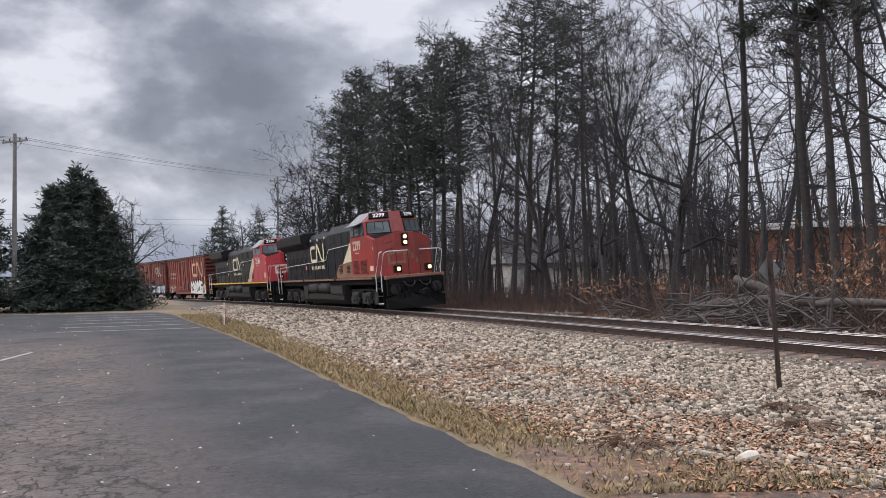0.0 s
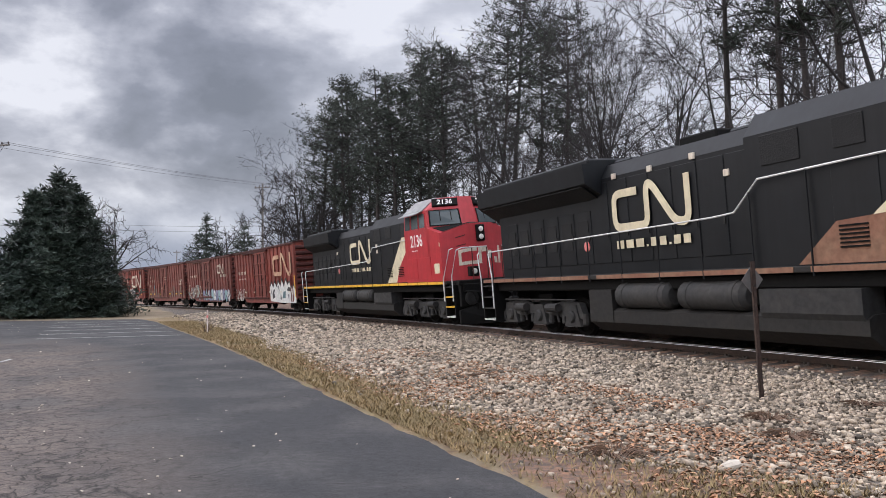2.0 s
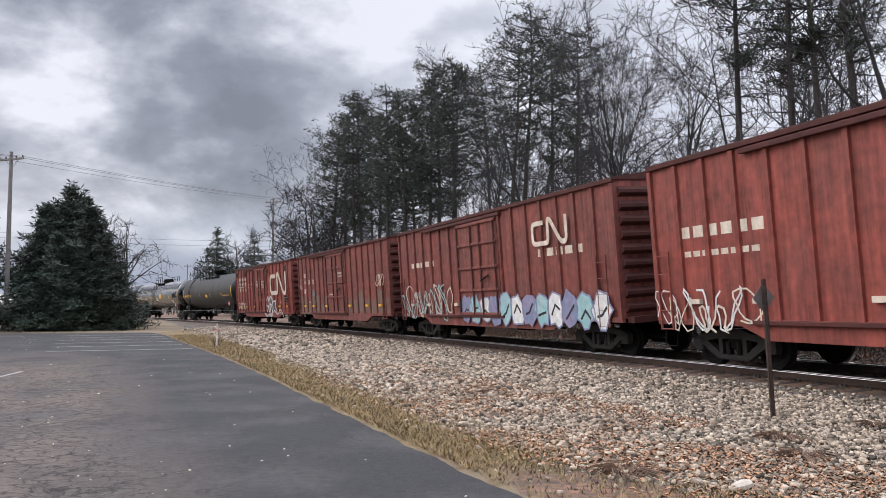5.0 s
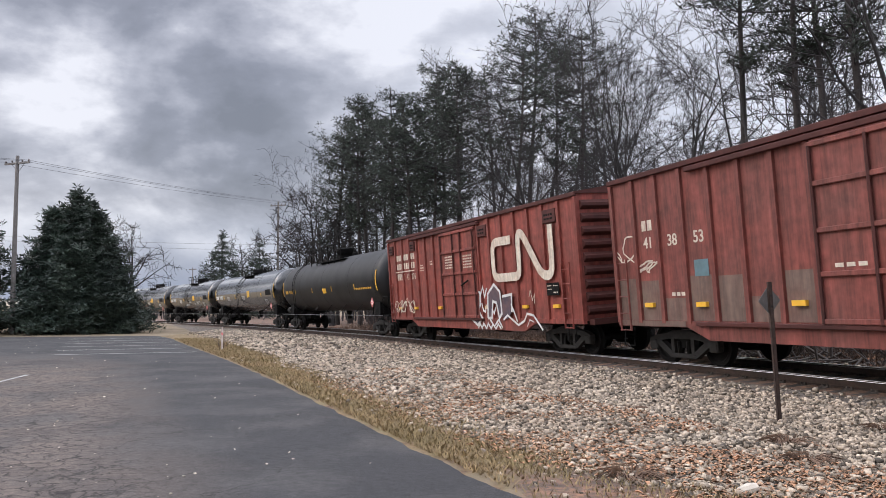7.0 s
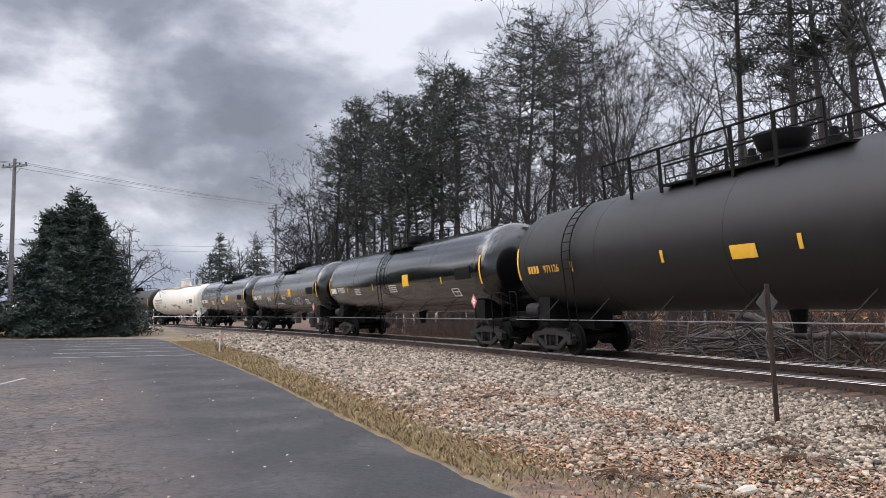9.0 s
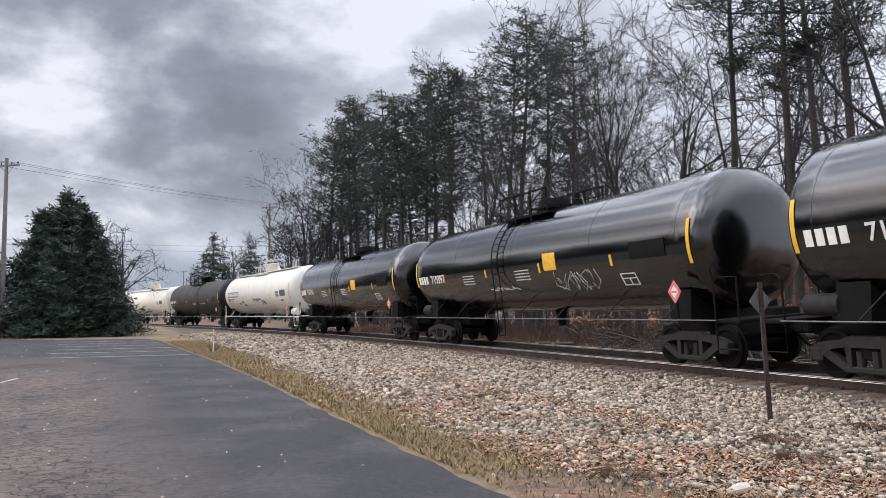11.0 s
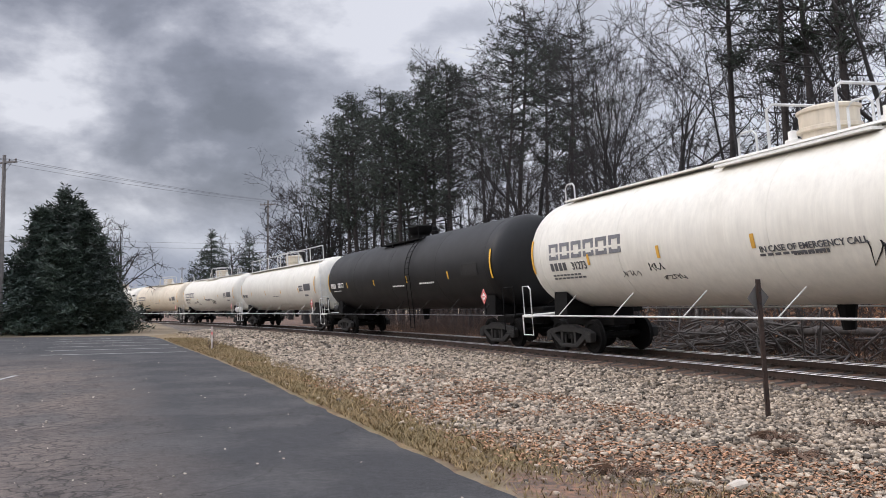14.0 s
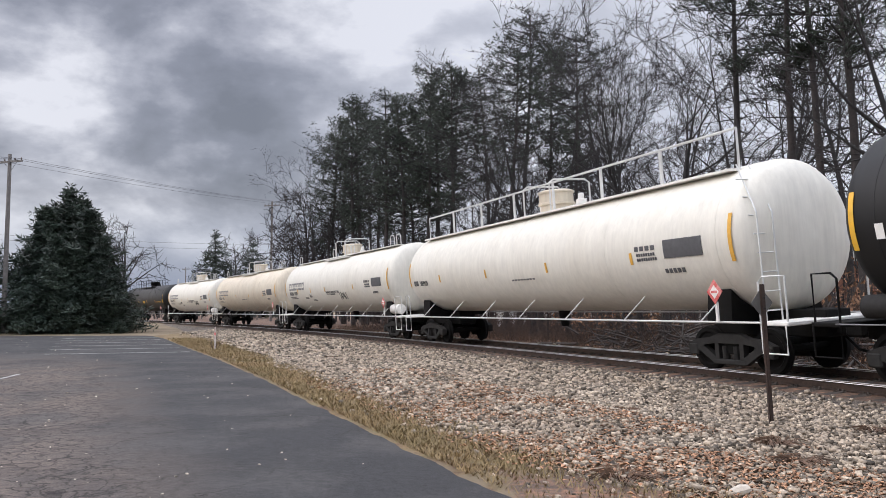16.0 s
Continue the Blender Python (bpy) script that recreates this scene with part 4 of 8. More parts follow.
    lettering(number, 0.66, M["white_paint"] if newer else M["old_white"], car, on_side(6.6 if not newer else 6.85, -y - 0.004, 3.08), wide=0.92)
    bars(car, M["white_paint"], -y - 0.002, [(6.35, 6.95, 2.90, 0.04, 4)])
    # side doors of the cab foot
    for x0, x1 in ((5.15, 6.15), (6.35, 7.55)):
        lp("cab_side_panel", Form().box(x0, x1, -y - 0.015, -y, 1.8, 2.62, 0.006), red, car)
        if not newer:
            lv = Form()
            for k in range(11):
                lv.box(x0 + 0.15, x1 - 0.15, -y - 0.035, -y - 0.015, 1.88 + k * 0.06, 1.915 + k * 0.06)
            lp("louvre", lv, M["box_red_shaded"], car)
    lp("patch", Form().box(7.9, 8.45, -y - 0.006, -y, 1.98, 2.22 if not newer else 2.35), M["cream"], car, "small pale cream patch")
    lp("sill_panel", Form().box(4.9, 8.9, -y - 0.01, -y + 0.05, 1.68, 1.80), M["rust_dust"] if not newer else red, car)
    # nose front: headlights, mark, ditch lights
    part("headlight_housing", Form().box(9.36, 9.53, -0.17, 0.17, 3.08, 3.70, 0.04), M["grime_and_shade"], car)
    lit = M["lamp"] if not newer else M["white_paint"]
    for z in (3.24, 3.53):
        part("headlight", Form().lathe([(9.53, 0.10), (9.56, 0.085), (9.57, 0.04)], "x", (0, 0, z), 16), lit, car, "round glowing headlight" if not newer else "unlit round headlight")
    faded = M["rust_dust"] if not newer else M["old_white"]
    for face, u0, u1, v0, v1 in ((cheek, 0.60, 0.70, 0.27, 0.56), (cheek, 0.705, 1.0, 0.50, 0.56), (cheek, 0.705, 1.0, 0.27, 0.33), (front, 0.0, 0.35, 0.27, 0.33), (front, 0.0, 0.3, 0.50, 0.56),
                                 (front, 0.36, 0.48, 0.27, 0.56), (front, 0.49, 0.75, 0.48, 0.56), (front, 0.76, 0.9, 0.36, 0.50), (far_cheek, 0.0, 0.14, 0.27, 0.38), (far_cheek, 0.2, 0.3, 0.27, 0.60)):
        part("nose_mark", quad_on(face, u0, u1, v0, v1, 0.014, 0.005), faded, car)
    for yy in (-0.75, 0.85):
        part("ditch_light_box", Form().box(10.02, 10.28, yy - 0.18, yy + 0.18, 1.80, 2.16, 0.03), M["grime_and_shade"], car)
        part("ditch_light", Form().lathe([(10.28, 0.10), (10.31, 0.085), (10.32, 0.04)], "x", (0, yy, 1.98), 16), lit, car)
    # pilot: steps, plough, hoses
    part("front_deck", Form().box(9.15, 10.42, -0.98, 0.98, 1.56, 1.68, 0.02).box(10.2, 10.46, -y, y, 1.52, 1.68, 0.02), M["rust_dust"] if not newer else M["grime_and_shade"], car)
    part("pilot", Form().box(10.28, 10.44, -1.45, 1.45, 0.75, 1.52, 0.02), M["grime_and_shade"], car, "black front pilot plate")
    plough = Form().add([(10.4, -1.5, 0.12), (10.95, 0, 0.12), (10.4, 1.5, 0.12), (10.4, -1.5, 0.62), (10.55, -0.5, 0.9), (10.65, 0, 0.7), (10.55, 0.5, 0.9), (10.4, 1.5, 0.62),
                         (10.28, -1.5, 0.12), (10.8, 0, 0.12), (10.28, 1.5, 0.12), (10.28, -1.5, 0.62), (10.42, -0.5, 0.9), (10.5, 0, 0.7), (10.42, 0.5, 0.9), (10.28, 1.5, 0.62)],
                        [(0, 1, 5, 4, 3), (1, 2, 7, 6, 5), (8, 11, 12, 13, 9), (9, 13, 14, 15, 10), (3, 4, 12, 11), (4, 5, 13, 12), (5, 6, 14, 13), (6, 7, 15, 14), (0, 8, 9, 1), (1, 9, 10, 2), (0, 3, 11, 8), (2, 10, 15, 7)])
    part("plough", plough, M["grime_and_shade"], car, "black snow plough blade")
    part("lift_lever", Form().tube([(10.5, -1.3, 1.3), (10.6, -0.7, 1.25), (10.62, -0.2, 1.1)], 0.022, 6), M["chassis"], car)
    for yy in (-1.05, 1.05):
        part("hose_bracket", Form().lathe([(10.44, 0.26), (10.5, 0.26), (10.52, 0.18), (10.5, 0.05)], "x", (0, yy, 1.05), 14), M["chassis"], car)
    for yy in (-0.35, 0.45):
        part("jumper_cable", Form().tube([(10.46, yy - 0.3, 1.42), (10.62, yy - 0.22, 1.25), (10.66, yy, 1.12), (10.62, yy + 0.22, 1.25), (10.46, yy + 0.3, 1.42)], 0.026, 6), M["truck_grey"], car)
    for yy in (-1.0, -0.75, -0.5, 0.5, 0.75, 1.0):
        part("air_hose", Form().tube([(10.44, yy, 1.25), (10.62, yy, 1.1), (10.68, yy + 0.05, 0.85), (10.64, yy + 0.1, 0.62)], 0.03, 6), M["grime_and_shade"], car)
    for x0, s in ((8.86, 1), (-10.9, -1)):
        for yy in (-1, 1):
            sw = Form()
            sw.box(x0 - 0.06, x0, min(yy * 1.5, yy * 1.0), max(yy * 1.5, yy * 1.0), 0.35, 1.55)
            sw.box(x0 + 0.74, x0 + 0.8, min(yy * 1.5, yy * 1.0), max(yy * 1.5, yy * 1.0), 0.35, 1.55)
            sw.box(x0, x0 + 0.74, yy * 1.02 - 0.02, yy * 1.02 + 0.02, 0.35, 1.55)
            lp("stepwell", sw, M["grime_and_shade"], car)
            for k in range(4):
                z = 0.36 + k * 0.36
                lp("step", Form().box(x0, x0 + 0.74, min(yy * 1.52, yy * 1.05), max(yy * 1.52, yy * 1.05), z, z + 0.04), M["yellow"] if newer and k in (1, 2) else M["handrail"] if k == 0 else M["chassis"], car)
    # handrails
    path = [(-10.3, 2.55), (-0.3, 2.72), (0.3, 2.76), (0.95, 3.32), (4.9, 3.42)]
    for yy in (-1.5, 1.5):
        lp("handrail", Form().tube([(a, yy, b) for a, b in path], 0.02, 6), M["handrail"], car, "long grey walkway handrail")
    for k in range(10):
        x = -10.1 + k * 1.35
        zt = np.interp(x, [p[0] for p in path], [p[1] for p in path])
        for yy in (-1.5, 1.5):
            lp("stanchion", Form().tube([(x, yy, 1.5), (x, yy, zt)], 0.02, 5), M["loco_black"], car)
    for yy in (-1.55, 1.55):
        part("grab_rail", Form().tube([(9.25, yy, 0.95), (9.25, yy, 1.75), (9.8, yy * 0.97, 2.8), (9.88, yy * 0.9, 2.86)], 0.024, 6), M["handrail"], car, "white-painted step handrail")
        part("grab_rail", Form().tube([(9.98, yy, 0.95), (9.98, yy, 1.85), (10.38, yy * 0.97, 2.76), (10.46, yy * 0.85, 2.84), (10.46, yy * 0.2, 2.84)], 0.024, 6), M["handrail"], car, "white-painted step handrail")
    for x0, s in ((-10.9, -1),):
        for yy in (-1.55, 1.55):
            for dx in (0.0, 0.8):
                lean = 0.25 * s
                lp("grab_rail", Form().tube([(x0 + dx, yy, 0.75), (x0 + dx, yy, 1.75), (x0 + dx + lean, yy * 0.97, 2.5), (x0 + dx + lean + 0.12 * s, yy * 0.9, 2.58)], 0.022, 6), M["handrail"], car, "white-painted step handrail")
    for yy in (-0.9, -0.3, 0.3, 0.9):
        part("stanchion", Form().tube([(10.44, yy, 1.6), (10.44, yy, 2.84)], 0.02, 5), M["box_red_shaded"], car)
    # fuel tank and air reservoirs
    lp("fuel_tank", Form().slab([(-1.44, 0.50), (-1.1, 0.24), (1.1, 0.24), (1.44, 0.50), (1.44, 0.78), (1.3, 0.84), (-1.3, 0.84), (-1.44, 0.78)], -4.9, 3.0), M["chassis"], car, "grey fuel tank under the frame")
    lp("tank_well", Form().box(-4.6, 2.9, -0.9, 0.9, 0.78, 1.29), M["grime_and_shade"], car)
    lp("equipment_box", Form().slab([(-1.46, 0.5), (-1.1, 0.40), (-1.1, 1.3), (-1.46, 1.3)], -4.85, -3.9), M["chassis"], car)
    for x in ((-2.75, -0.55) if not newer else (-2.75, -0.55)):
        lp("air_reservoir", Form().lathe([(x - 0.95, 0.02), (x - 0.94, 0.2), (x - 0.85, 0.30), (x - 0.7, 0.30), (x - 0.69, 0.315), (x - 0.6, 0.315), (x - 0.59, 0.30), (x + 0.59, 0.30), (x + 0.6, 0.315), (x + 0.69, 0.315), (x + 0.7, 0.30), (x + 0.85, 0.30), (x + 0.94, 0.2), (x + 0.95, 0.02)], "x", (0, -1.28, 1.15), 20), M["truck_grey"], car, "cylindrical grey air reservoir", True)
    lp("battery_box", Form().slab([(-1.5, 0.85), (-1.25, 0.40), (-1.0, 0.40), (-1.0, 1.28), (-1.5, 1.28)], 0.75, 2.95), M["truck_grey"], car)
    loco_truck(car, -7.6)
    loco_truck(car, 6.6)
    couplers(car, 11.7)
    if newer:
        emblem(-2.95, 0.17, 2.67, 3.86, -1.06, M["cream"], car, (2.30, 2.48))
    else:
        emblem(-3.72, -0.75, 2.70, 3.84, -1.06, M["cream"], car, (2.28, 2.48))
    for x, z in ((-3.6, 4.02), (-2.15, 4.0), (-0.65, 4.05), (0.35, 3.55)) if not newer else ((2.05, 3.3), (2.1, 3.05), (-5.2, 3.3)):
        part("placard", Form().box(x - 0.08, x + 0.08, -1.05, -1.0, z, z + 0.14, 0.006) if x < 1 else Form().box(x - 0.1, x + 0.1, -1.44, -1.42, z, z + 0.16, 0.006), M["old_white"], car, "small white placard on the hood")
    part("fire_label", Form().lathe([(-1.036, 0.02), (-1.035, 0.14), (-1.02, 0.14)], "y", (-5.05, 0, 2.42), 14), M["placard_red"], car, "round red and white label")
    return car


def sprayed_letters(car, y):
    """Large sprayed letters: violet-black fills with thick white outlines, zigzags and a tail along the sill."""
    fills = ([(0.85, 1.0), (0.95, 1.75), (1.3, 2.0), (1.65, 1.9), (1.6, 1.5), (1.45, 1.3), (1.7, 1.05), (1.3, 0.8)],
             [(2.15, 1.05), (2.25, 1.85), (2.75, 2.15), (3.15, 1.9), (3.2, 1.2), (3.0, 1.05), (2.85, 1.55), (2.6, 1.6), (2.45, 1.05)],
             [(3.2, 1.1), (3.3, 1.75), (3.95, 1.8), (3.9, 1.25), (3.55, 1.02)])
    for k, out in enumerate(fills):
        part("graffiti", Form().prism(out, y - 0.004, y + 0.004), M["graffiti_violet"], car)
        f = Form()
        band(f, (out + out[:1]) if k < 2 else out[1:4], 0.085, y - 0.005, 0.004)
        part("graffiti", f, M["graffiti_white"], car)
    lines = ([(1.65, 1.75), (1.9, 2.1), (2.0, 1.75), (2.2, 2.05)], [(1.0, 1.2), (1.2, 1.05), (1.4, 1.25), (1.25, 1.45), (1.0, 1.55)],
             [(1.75, 1.55), (1.85, 1.3), (2.0, 1.25), (2.1, 1.5)], [(2.5, 1.35), (2.65, 1.2), (2.8, 1.4)], [(2.3, 1.02), (2.6, 0.78), (2.95, 1.0), (3.2, 0.74)],
             [(1.35, 0.70), (1.5, 0.86), (1.65, 0.70), (1.8, 0.87), (2.0, 0.70), (2.15, 0.88), (2.35, 0.70), (2.5, 0.86), (2.7, 0.70), (2.9, 0.86), (3.1, 0.70)],
             [(3.3, 1.0), (3.6, 1.15), (3.95, 1.0), (4.3, 0.85), (4.7, 0.98), (4.9, 1.2), (5.3, 1.15), (5.65, 0.85), (5.8, 0.72)], [(3.9, 1.5), (4.1, 1.2), (4.25, 0.95)],
             [(4.85, 0.8), (5.05, 1.02), (5.3, 0.95)], [(5.1, 1.7), (5.2, 1.9), (5.3, 1.6), (5.45, 1.8), (5.4, 1.5)])
    for k, pts in enumerate(lines):
        f = Form()
        band(f, pts, 0.065 if k < 8 else 0.03, y - 0.010 - 0.0004 * k, 0.004)
        part("graffiti", f, M["graffiti_white"] if k < 9 else M["old_white"], car)


def boxcar(style):
    """A riveted steel boxcar with outside posts, plug door, ribbed ends and roof."""
    L, y = 7.95, 1.52
    z0, z1 = 0.88, 4.42
    red = M["box_red"] if style in (0, 3) else M["box_red_b"]
    car = thing("boxcar", ["rust-red steel boxcar, white graffiti along its lower side", "rust-red boxcar with blue and teal graffiti", "brown-red boxcar, lower side patched in grey primer", "red boxcar with large cream mark and scribbled graffiti"][style], "boxcar", "boxcars")
    part("underframe", Form().box(-8.3, 8.3, -0.35, 0.35, 0.75, 1.0).box(-7.9, 7.9, -1.4, 1.4, 0.92, 1.05), M["grime_and_shade"], car)
    body = Form().slab([(-y, 1.0), (y, 1.0), (y, z1), (-y, z1)], -L, L)
    part("body", body, red, car)
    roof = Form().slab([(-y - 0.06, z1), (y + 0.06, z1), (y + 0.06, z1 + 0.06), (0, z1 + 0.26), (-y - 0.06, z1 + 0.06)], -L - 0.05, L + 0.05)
    part("roof", roof, M["box_red_shaded"], car, "low-pitched ribbed steel roof")
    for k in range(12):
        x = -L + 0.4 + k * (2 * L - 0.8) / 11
        part("roof_rib", Form().slab([(-y - 0.07, z1 + 0.05), (y + 0.07, z1 + 0.05), (0, z1 + 0.30)], x - 0.05, x + 0.05), M["box_red_shaded"], car)
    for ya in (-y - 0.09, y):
        part("eave", Form().box(-L - 0.03, L + 0.03, ya, ya + 0.09, z1 - 0.06, z1 + 0.05, 0.01), M["box_red_shaded"], car)
    for s in (-1, 1):
        out = [(-L, 1.05), (-L, 0.92), (-5.3, 0.92), (-4.6, 0.66), (4.6, 0.66), (5.3, 0.92), (L, 0.92), (L, 1.05)]
        part("side_sill", Form().prism(out, s * y - 0.05, s * y + 0.05), red, car, "deep side sill with fish-belly middle")
    door0, door1 = -1.55, 1.55
    posts = [-7.9, -7.0, -6.1, -5.2, -4.3, -3.4, -2.5, -1.65, 1.65, 2.5, 3.4, 4.3, 5.2, 6.1, 7.0, 7.9]
    post_mesh = Form().prism([(-0.06, 1.0), (0.06, 1.0), (0.06, z1 - 0.08), (-0.06, z1 - 0.08)], -0.07, 0.0).mesh("side_post", red)
    for x in posts:
        part("side_post", post_mesh, None, car, at=pose(x, -y, 0))
        part("side_post", post_mesh, None, car, at=pose(x, y + 0.07, 0))
    # door with frame bars and locking rods
    dr = part("door", Form().box(door0, door1, -y - 0.1, -y, 1.02, z1 - 0.2, 0.02), red, car, "sliding plug door with crossbars")
    for z in (1.05, 1.85, 2.6, 3.4, 4.08):
        part("crossbar", Form().box(door0, door1, -y - 0.16, -y - 0.1, z, z + 0.09, 0.01), red, dr)
    for x in (door0 + 0.05, -0.35, 0.35, door1 - 0.12):
        part("locking_rod", Form().tube([(x, -y - 0.15, 1.05), (x, -y - 0.15, 4.1)], 0.035, 6), M["box_red_shaded"], dr)
    part("lever", Form().tube([(0.35, -y - 0.19, 2.2), (0.95, -y - 0.19, 2.35)], 0.03, 6), M["grime_and_shade"], dr)
    for za, zb in ((z1 - 0.2, z1 - 0.1), (0.96, 1.04)):
        part("door_rail", Form().box(-4.9, 1.8, -y - 0.14, -y, za, zb, 0.01), M["box_red_shaded"], car)
    # ends with horizontal corrugations, their shade put into the darker red
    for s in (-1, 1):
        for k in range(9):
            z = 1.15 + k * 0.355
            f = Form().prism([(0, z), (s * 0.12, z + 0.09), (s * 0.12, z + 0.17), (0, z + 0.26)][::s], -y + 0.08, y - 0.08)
            part("end_rib", f, M["box_red_shaded"], car, at=pose(s * L, 0, 0))
        part("end_sill", Form().box(min(s * L, s * (L + 0.25)), max(s * L, s * (L + 0.25)), -1.4, 1.4, 0.9, 1.05), M["box_red_shaded"], car)
    # ladders at the corners
    for x in (-7.55, 7.3):
        lad = Form()
        hi = 2.6 if x > 0 else 2.5
        lad.box(x - 0.22, x - 0.19, -y - 0.13, -y - 0.09, 0.8, hi).box(x + 0.19, x + 0.22, -y - 0.13, -y - 0.09, 0.8, hi)
        for k in range(5):
            lad.tube([(x - 0.2, -y - 0.11, 0.82 + k * 0.4), (x + 0.2, -y - 0.11, 0.82 + k * 0.4)], 0.014, 5)
        part("ladder", lad, red, car)
        part("stirrup", Form().tube([(x - 0.2, -y, 0.9), (x - 0.2, -y - 0.05, 0.45), (x + 0.2, -y - 0.05, 0.45), (x + 0.2, -y, 0.9)], 0.018, 5), M["grime_and_shade"], car)
    part("brake_wheel", Form().lathe([(0.0, 0.26), (0.04, 0.27), (0.05, 0.2), (0.04, 0.05)], "x", (L + 0.28, 0.6, 2.4), 16), M["box_red_shaded"], car)
    part("brake_cylinder", Form().lathe([(-0.6, 0.02), (-0.58, 0.16), (0.3, 0.16), (0.32, 0.02)], "x", (1.0, -0.4, 0.62), 12).tube([(-3.5, -0.5, 0.6), (3.5, -0.5, 0.6)], 0.03, 5), M["grime_and_shade"], car)
    freight_truck(car, -6.2)
    freight_truck(car, 6.2)
    couplers(car, 8.7)
    yy = -y - 0.003
    ink = M["old_white"]
    for x in (-6.6, -4.75, -2.1, 0.0, 2.1, 4.75, 6.6):
        part("reflector", Form().box(x - 0.16, x + 0.16, yy - 0.08, yy - 0.002, 1.36, 1.46), M["yellow"] if style > 1 else M["old_white"], car)
    if style == 0:
        emblem(3.22, 7.3, 2.45, 3.95, yy - 0.075, M["faded_mark"], car)
        # one broad white field with a torn top edge, a dark sprayed edge over it and angular dark and grey shapes inside
        field = [(2.15, 0.80), (5.0, 0.70), (8.0, 0.72), (7.98, 1.55), (7.55, 1.80), (7.2, 1.62), (6.75, 2.02), (6.35, 1.85), (5.95, 2.18), (5.5, 1.75), (5.1, 2.2), (4.7, 1.78), (4.25, 2.1), (3.85, 1.72), (3.4, 2.05), (3.0, 1.7), (2.6, 2.0), (2.2, 1.72)]
        part("graffiti", Form().prism(field, yy - 0.078, yy - 0.072), M["graffiti_white"], car, "broad white sprayed field with a torn edge")
        edge = Form()
        band(edge, [(a, b + 0.06) for a, b in field[3:]], 0.13, yy - 0.0785, 0.003)
        part("graffiti", edge, M["graffiti_black"], car, "dark sprayed edge over the white field")
        blots = ([(2.75, 0.95), (3.35, 1.05), (3.15, 1.35), (3.45, 1.6), (3.05, 1.55), (2.7, 1.3)], [(4.0, 1.75), (4.3, 1.55), (4.2, 1.15), (4.45, 1.5), (4.35, 1.85)], [(5.0, 1.0), (5.75, 1.0), (5.85, 1.45), (5.35, 1.42)],
                 [(6.15, 1.5), (6.95, 1.42), (7.05, 1.65), (6.45, 1.72)], [(6.25, 1.2), (6.5, 0.85), (6.6, 1.3)], [(7.25, 0.78), (7.6, 0.95), (7.5, 1.3), (7.3, 1.15)], [(4.55, 0.95), (4.75, 1.3), (4.85, 0.9)], [(2.35, 1.25), (2.5, 1.6), (2.6, 1.3)])
        for k, out in enumerate(blots):
            part("graffiti", Form().prism(out, yy - 0.0815 - 0.0004 * k, yy - 0.075), M[("graffiti_black", "slate_ink", "blue_patch")[k % 3]], car)
        part("corner_stripe", Form().box(7.82, 7.96, yy - 0.085, yy - 0.07, 1.1, 2.4), M["yellow"], car, "yellow corner stripe")
        paint_tag(car, -7.8, -4.8, 0.75, 1.7, yy - 0.076, ("graffiti_white", "old_white"), 5, thin=True)
        bars(car, ink, yy, [(-7.0, -4.4, 2.75, 0.24, 6), (-6.9, -4.6, 2.35, 0.12, 8)])
    elif style == 1:
        emblem(3.8, 5.8, 3.05, 3.85, yy - 0.075, ink, car)
        paint_tag(car, -1.5, 7.6, 0.72, 1.75, yy - 0.1, ("graffiti_blue", "graffiti_teal", "graffiti_white"), 23)
        paint_tag(car, -7.6, -2.5, 0.8, 2.2, yy - 0.076, ("graffiti_teal", "old_white"), 29, thin=True)
        bars(car, ink, yy, [(4.0, 6.5, 2.75, 0.22, 5), (-6.6, -4.0, 2.9, 0.2, 5)])
    elif style == 2:
        for a, c in zip(posts[:-1], posts[1:]):
            if abs(a + c) > 1:
                part("primer_patch", Form().box(a + 0.07, c - 0.07, yy - 0.006, yy + 0.003, 1.06, 1.85 + 0.30 * math.sin(a * 2.3)), M["primer"], car, "grey primer patch between the posts")
        part("primer_patch", Form().box(-7.85, -5.35, yy - 0.054, yy - 0.045, 0.93, 1.05), M["primer"], car, "grey primer on the sill")
        part("blue_patch", Form().box(-4.95, -4.5, yy - 0.012, yy - 0.006, 2.0, 2.35), M["blue_patch"], car)
        lettering("41", 0.36, ink, car, on_side(-6.55, yy, 2.72))
        lettering("38", 0.36, ink, car, on_side(-5.65, yy, 2.72))
        lettering("53", 0.36, ink, car, on_side(-4.75, yy, 2.72))
        bars(car, ink, yy, [(-6.75, -6.3, 3.12, 0.24, 2), (-6.7, -6.3, 1.6, 0.08, 3), (-5.8, -5.3, 1.6, 0.08, 3)])
        paint_tag(car, -7.85, -7.1, 2.4, 3.2, yy - 0.01, ("old_white",), 31, thin=True)
        paint_tag(car, -6.9, -6.2, 2.1, 2.5, yy - 0.01, ("old_white",), 37, thin=True)
        paint_tag(car, 6.4, 7.2, 2.2, 2.9, yy - 0.08, ("old_white",), 41, thin=True)
        bars(car, ink, yy - 0.098, [(0.5, 1.3, 3.1, 0.08, 4), (0.5, 1.2, 2.95, 0.06, 4), (-1.2, -0.5, 2.0, 0.07, 3)])
    else:
        emblem(2.67, 6.7, 2.21, 3.80, yy - 0.075, ink, car)
        bars(car, ink, yy, [(-6.95, -4.65, 3.45, 0.25, 9), (-6.95, -4.65, 3.08, 0.25, 8), (-6.95, -5.95, 2.62, 0.28, 4), (-4.1, -3.7, 3.1, 0.05, 3), (-4.1, -3.7, 3.0, 0.05, 3), (-4.1, -3.7, 2.9, 0.05, 3), (-3.0, -2.6, 3.2, 0.05, 3), (-3.0, -2.6, 3.1, 0.05, 3)])
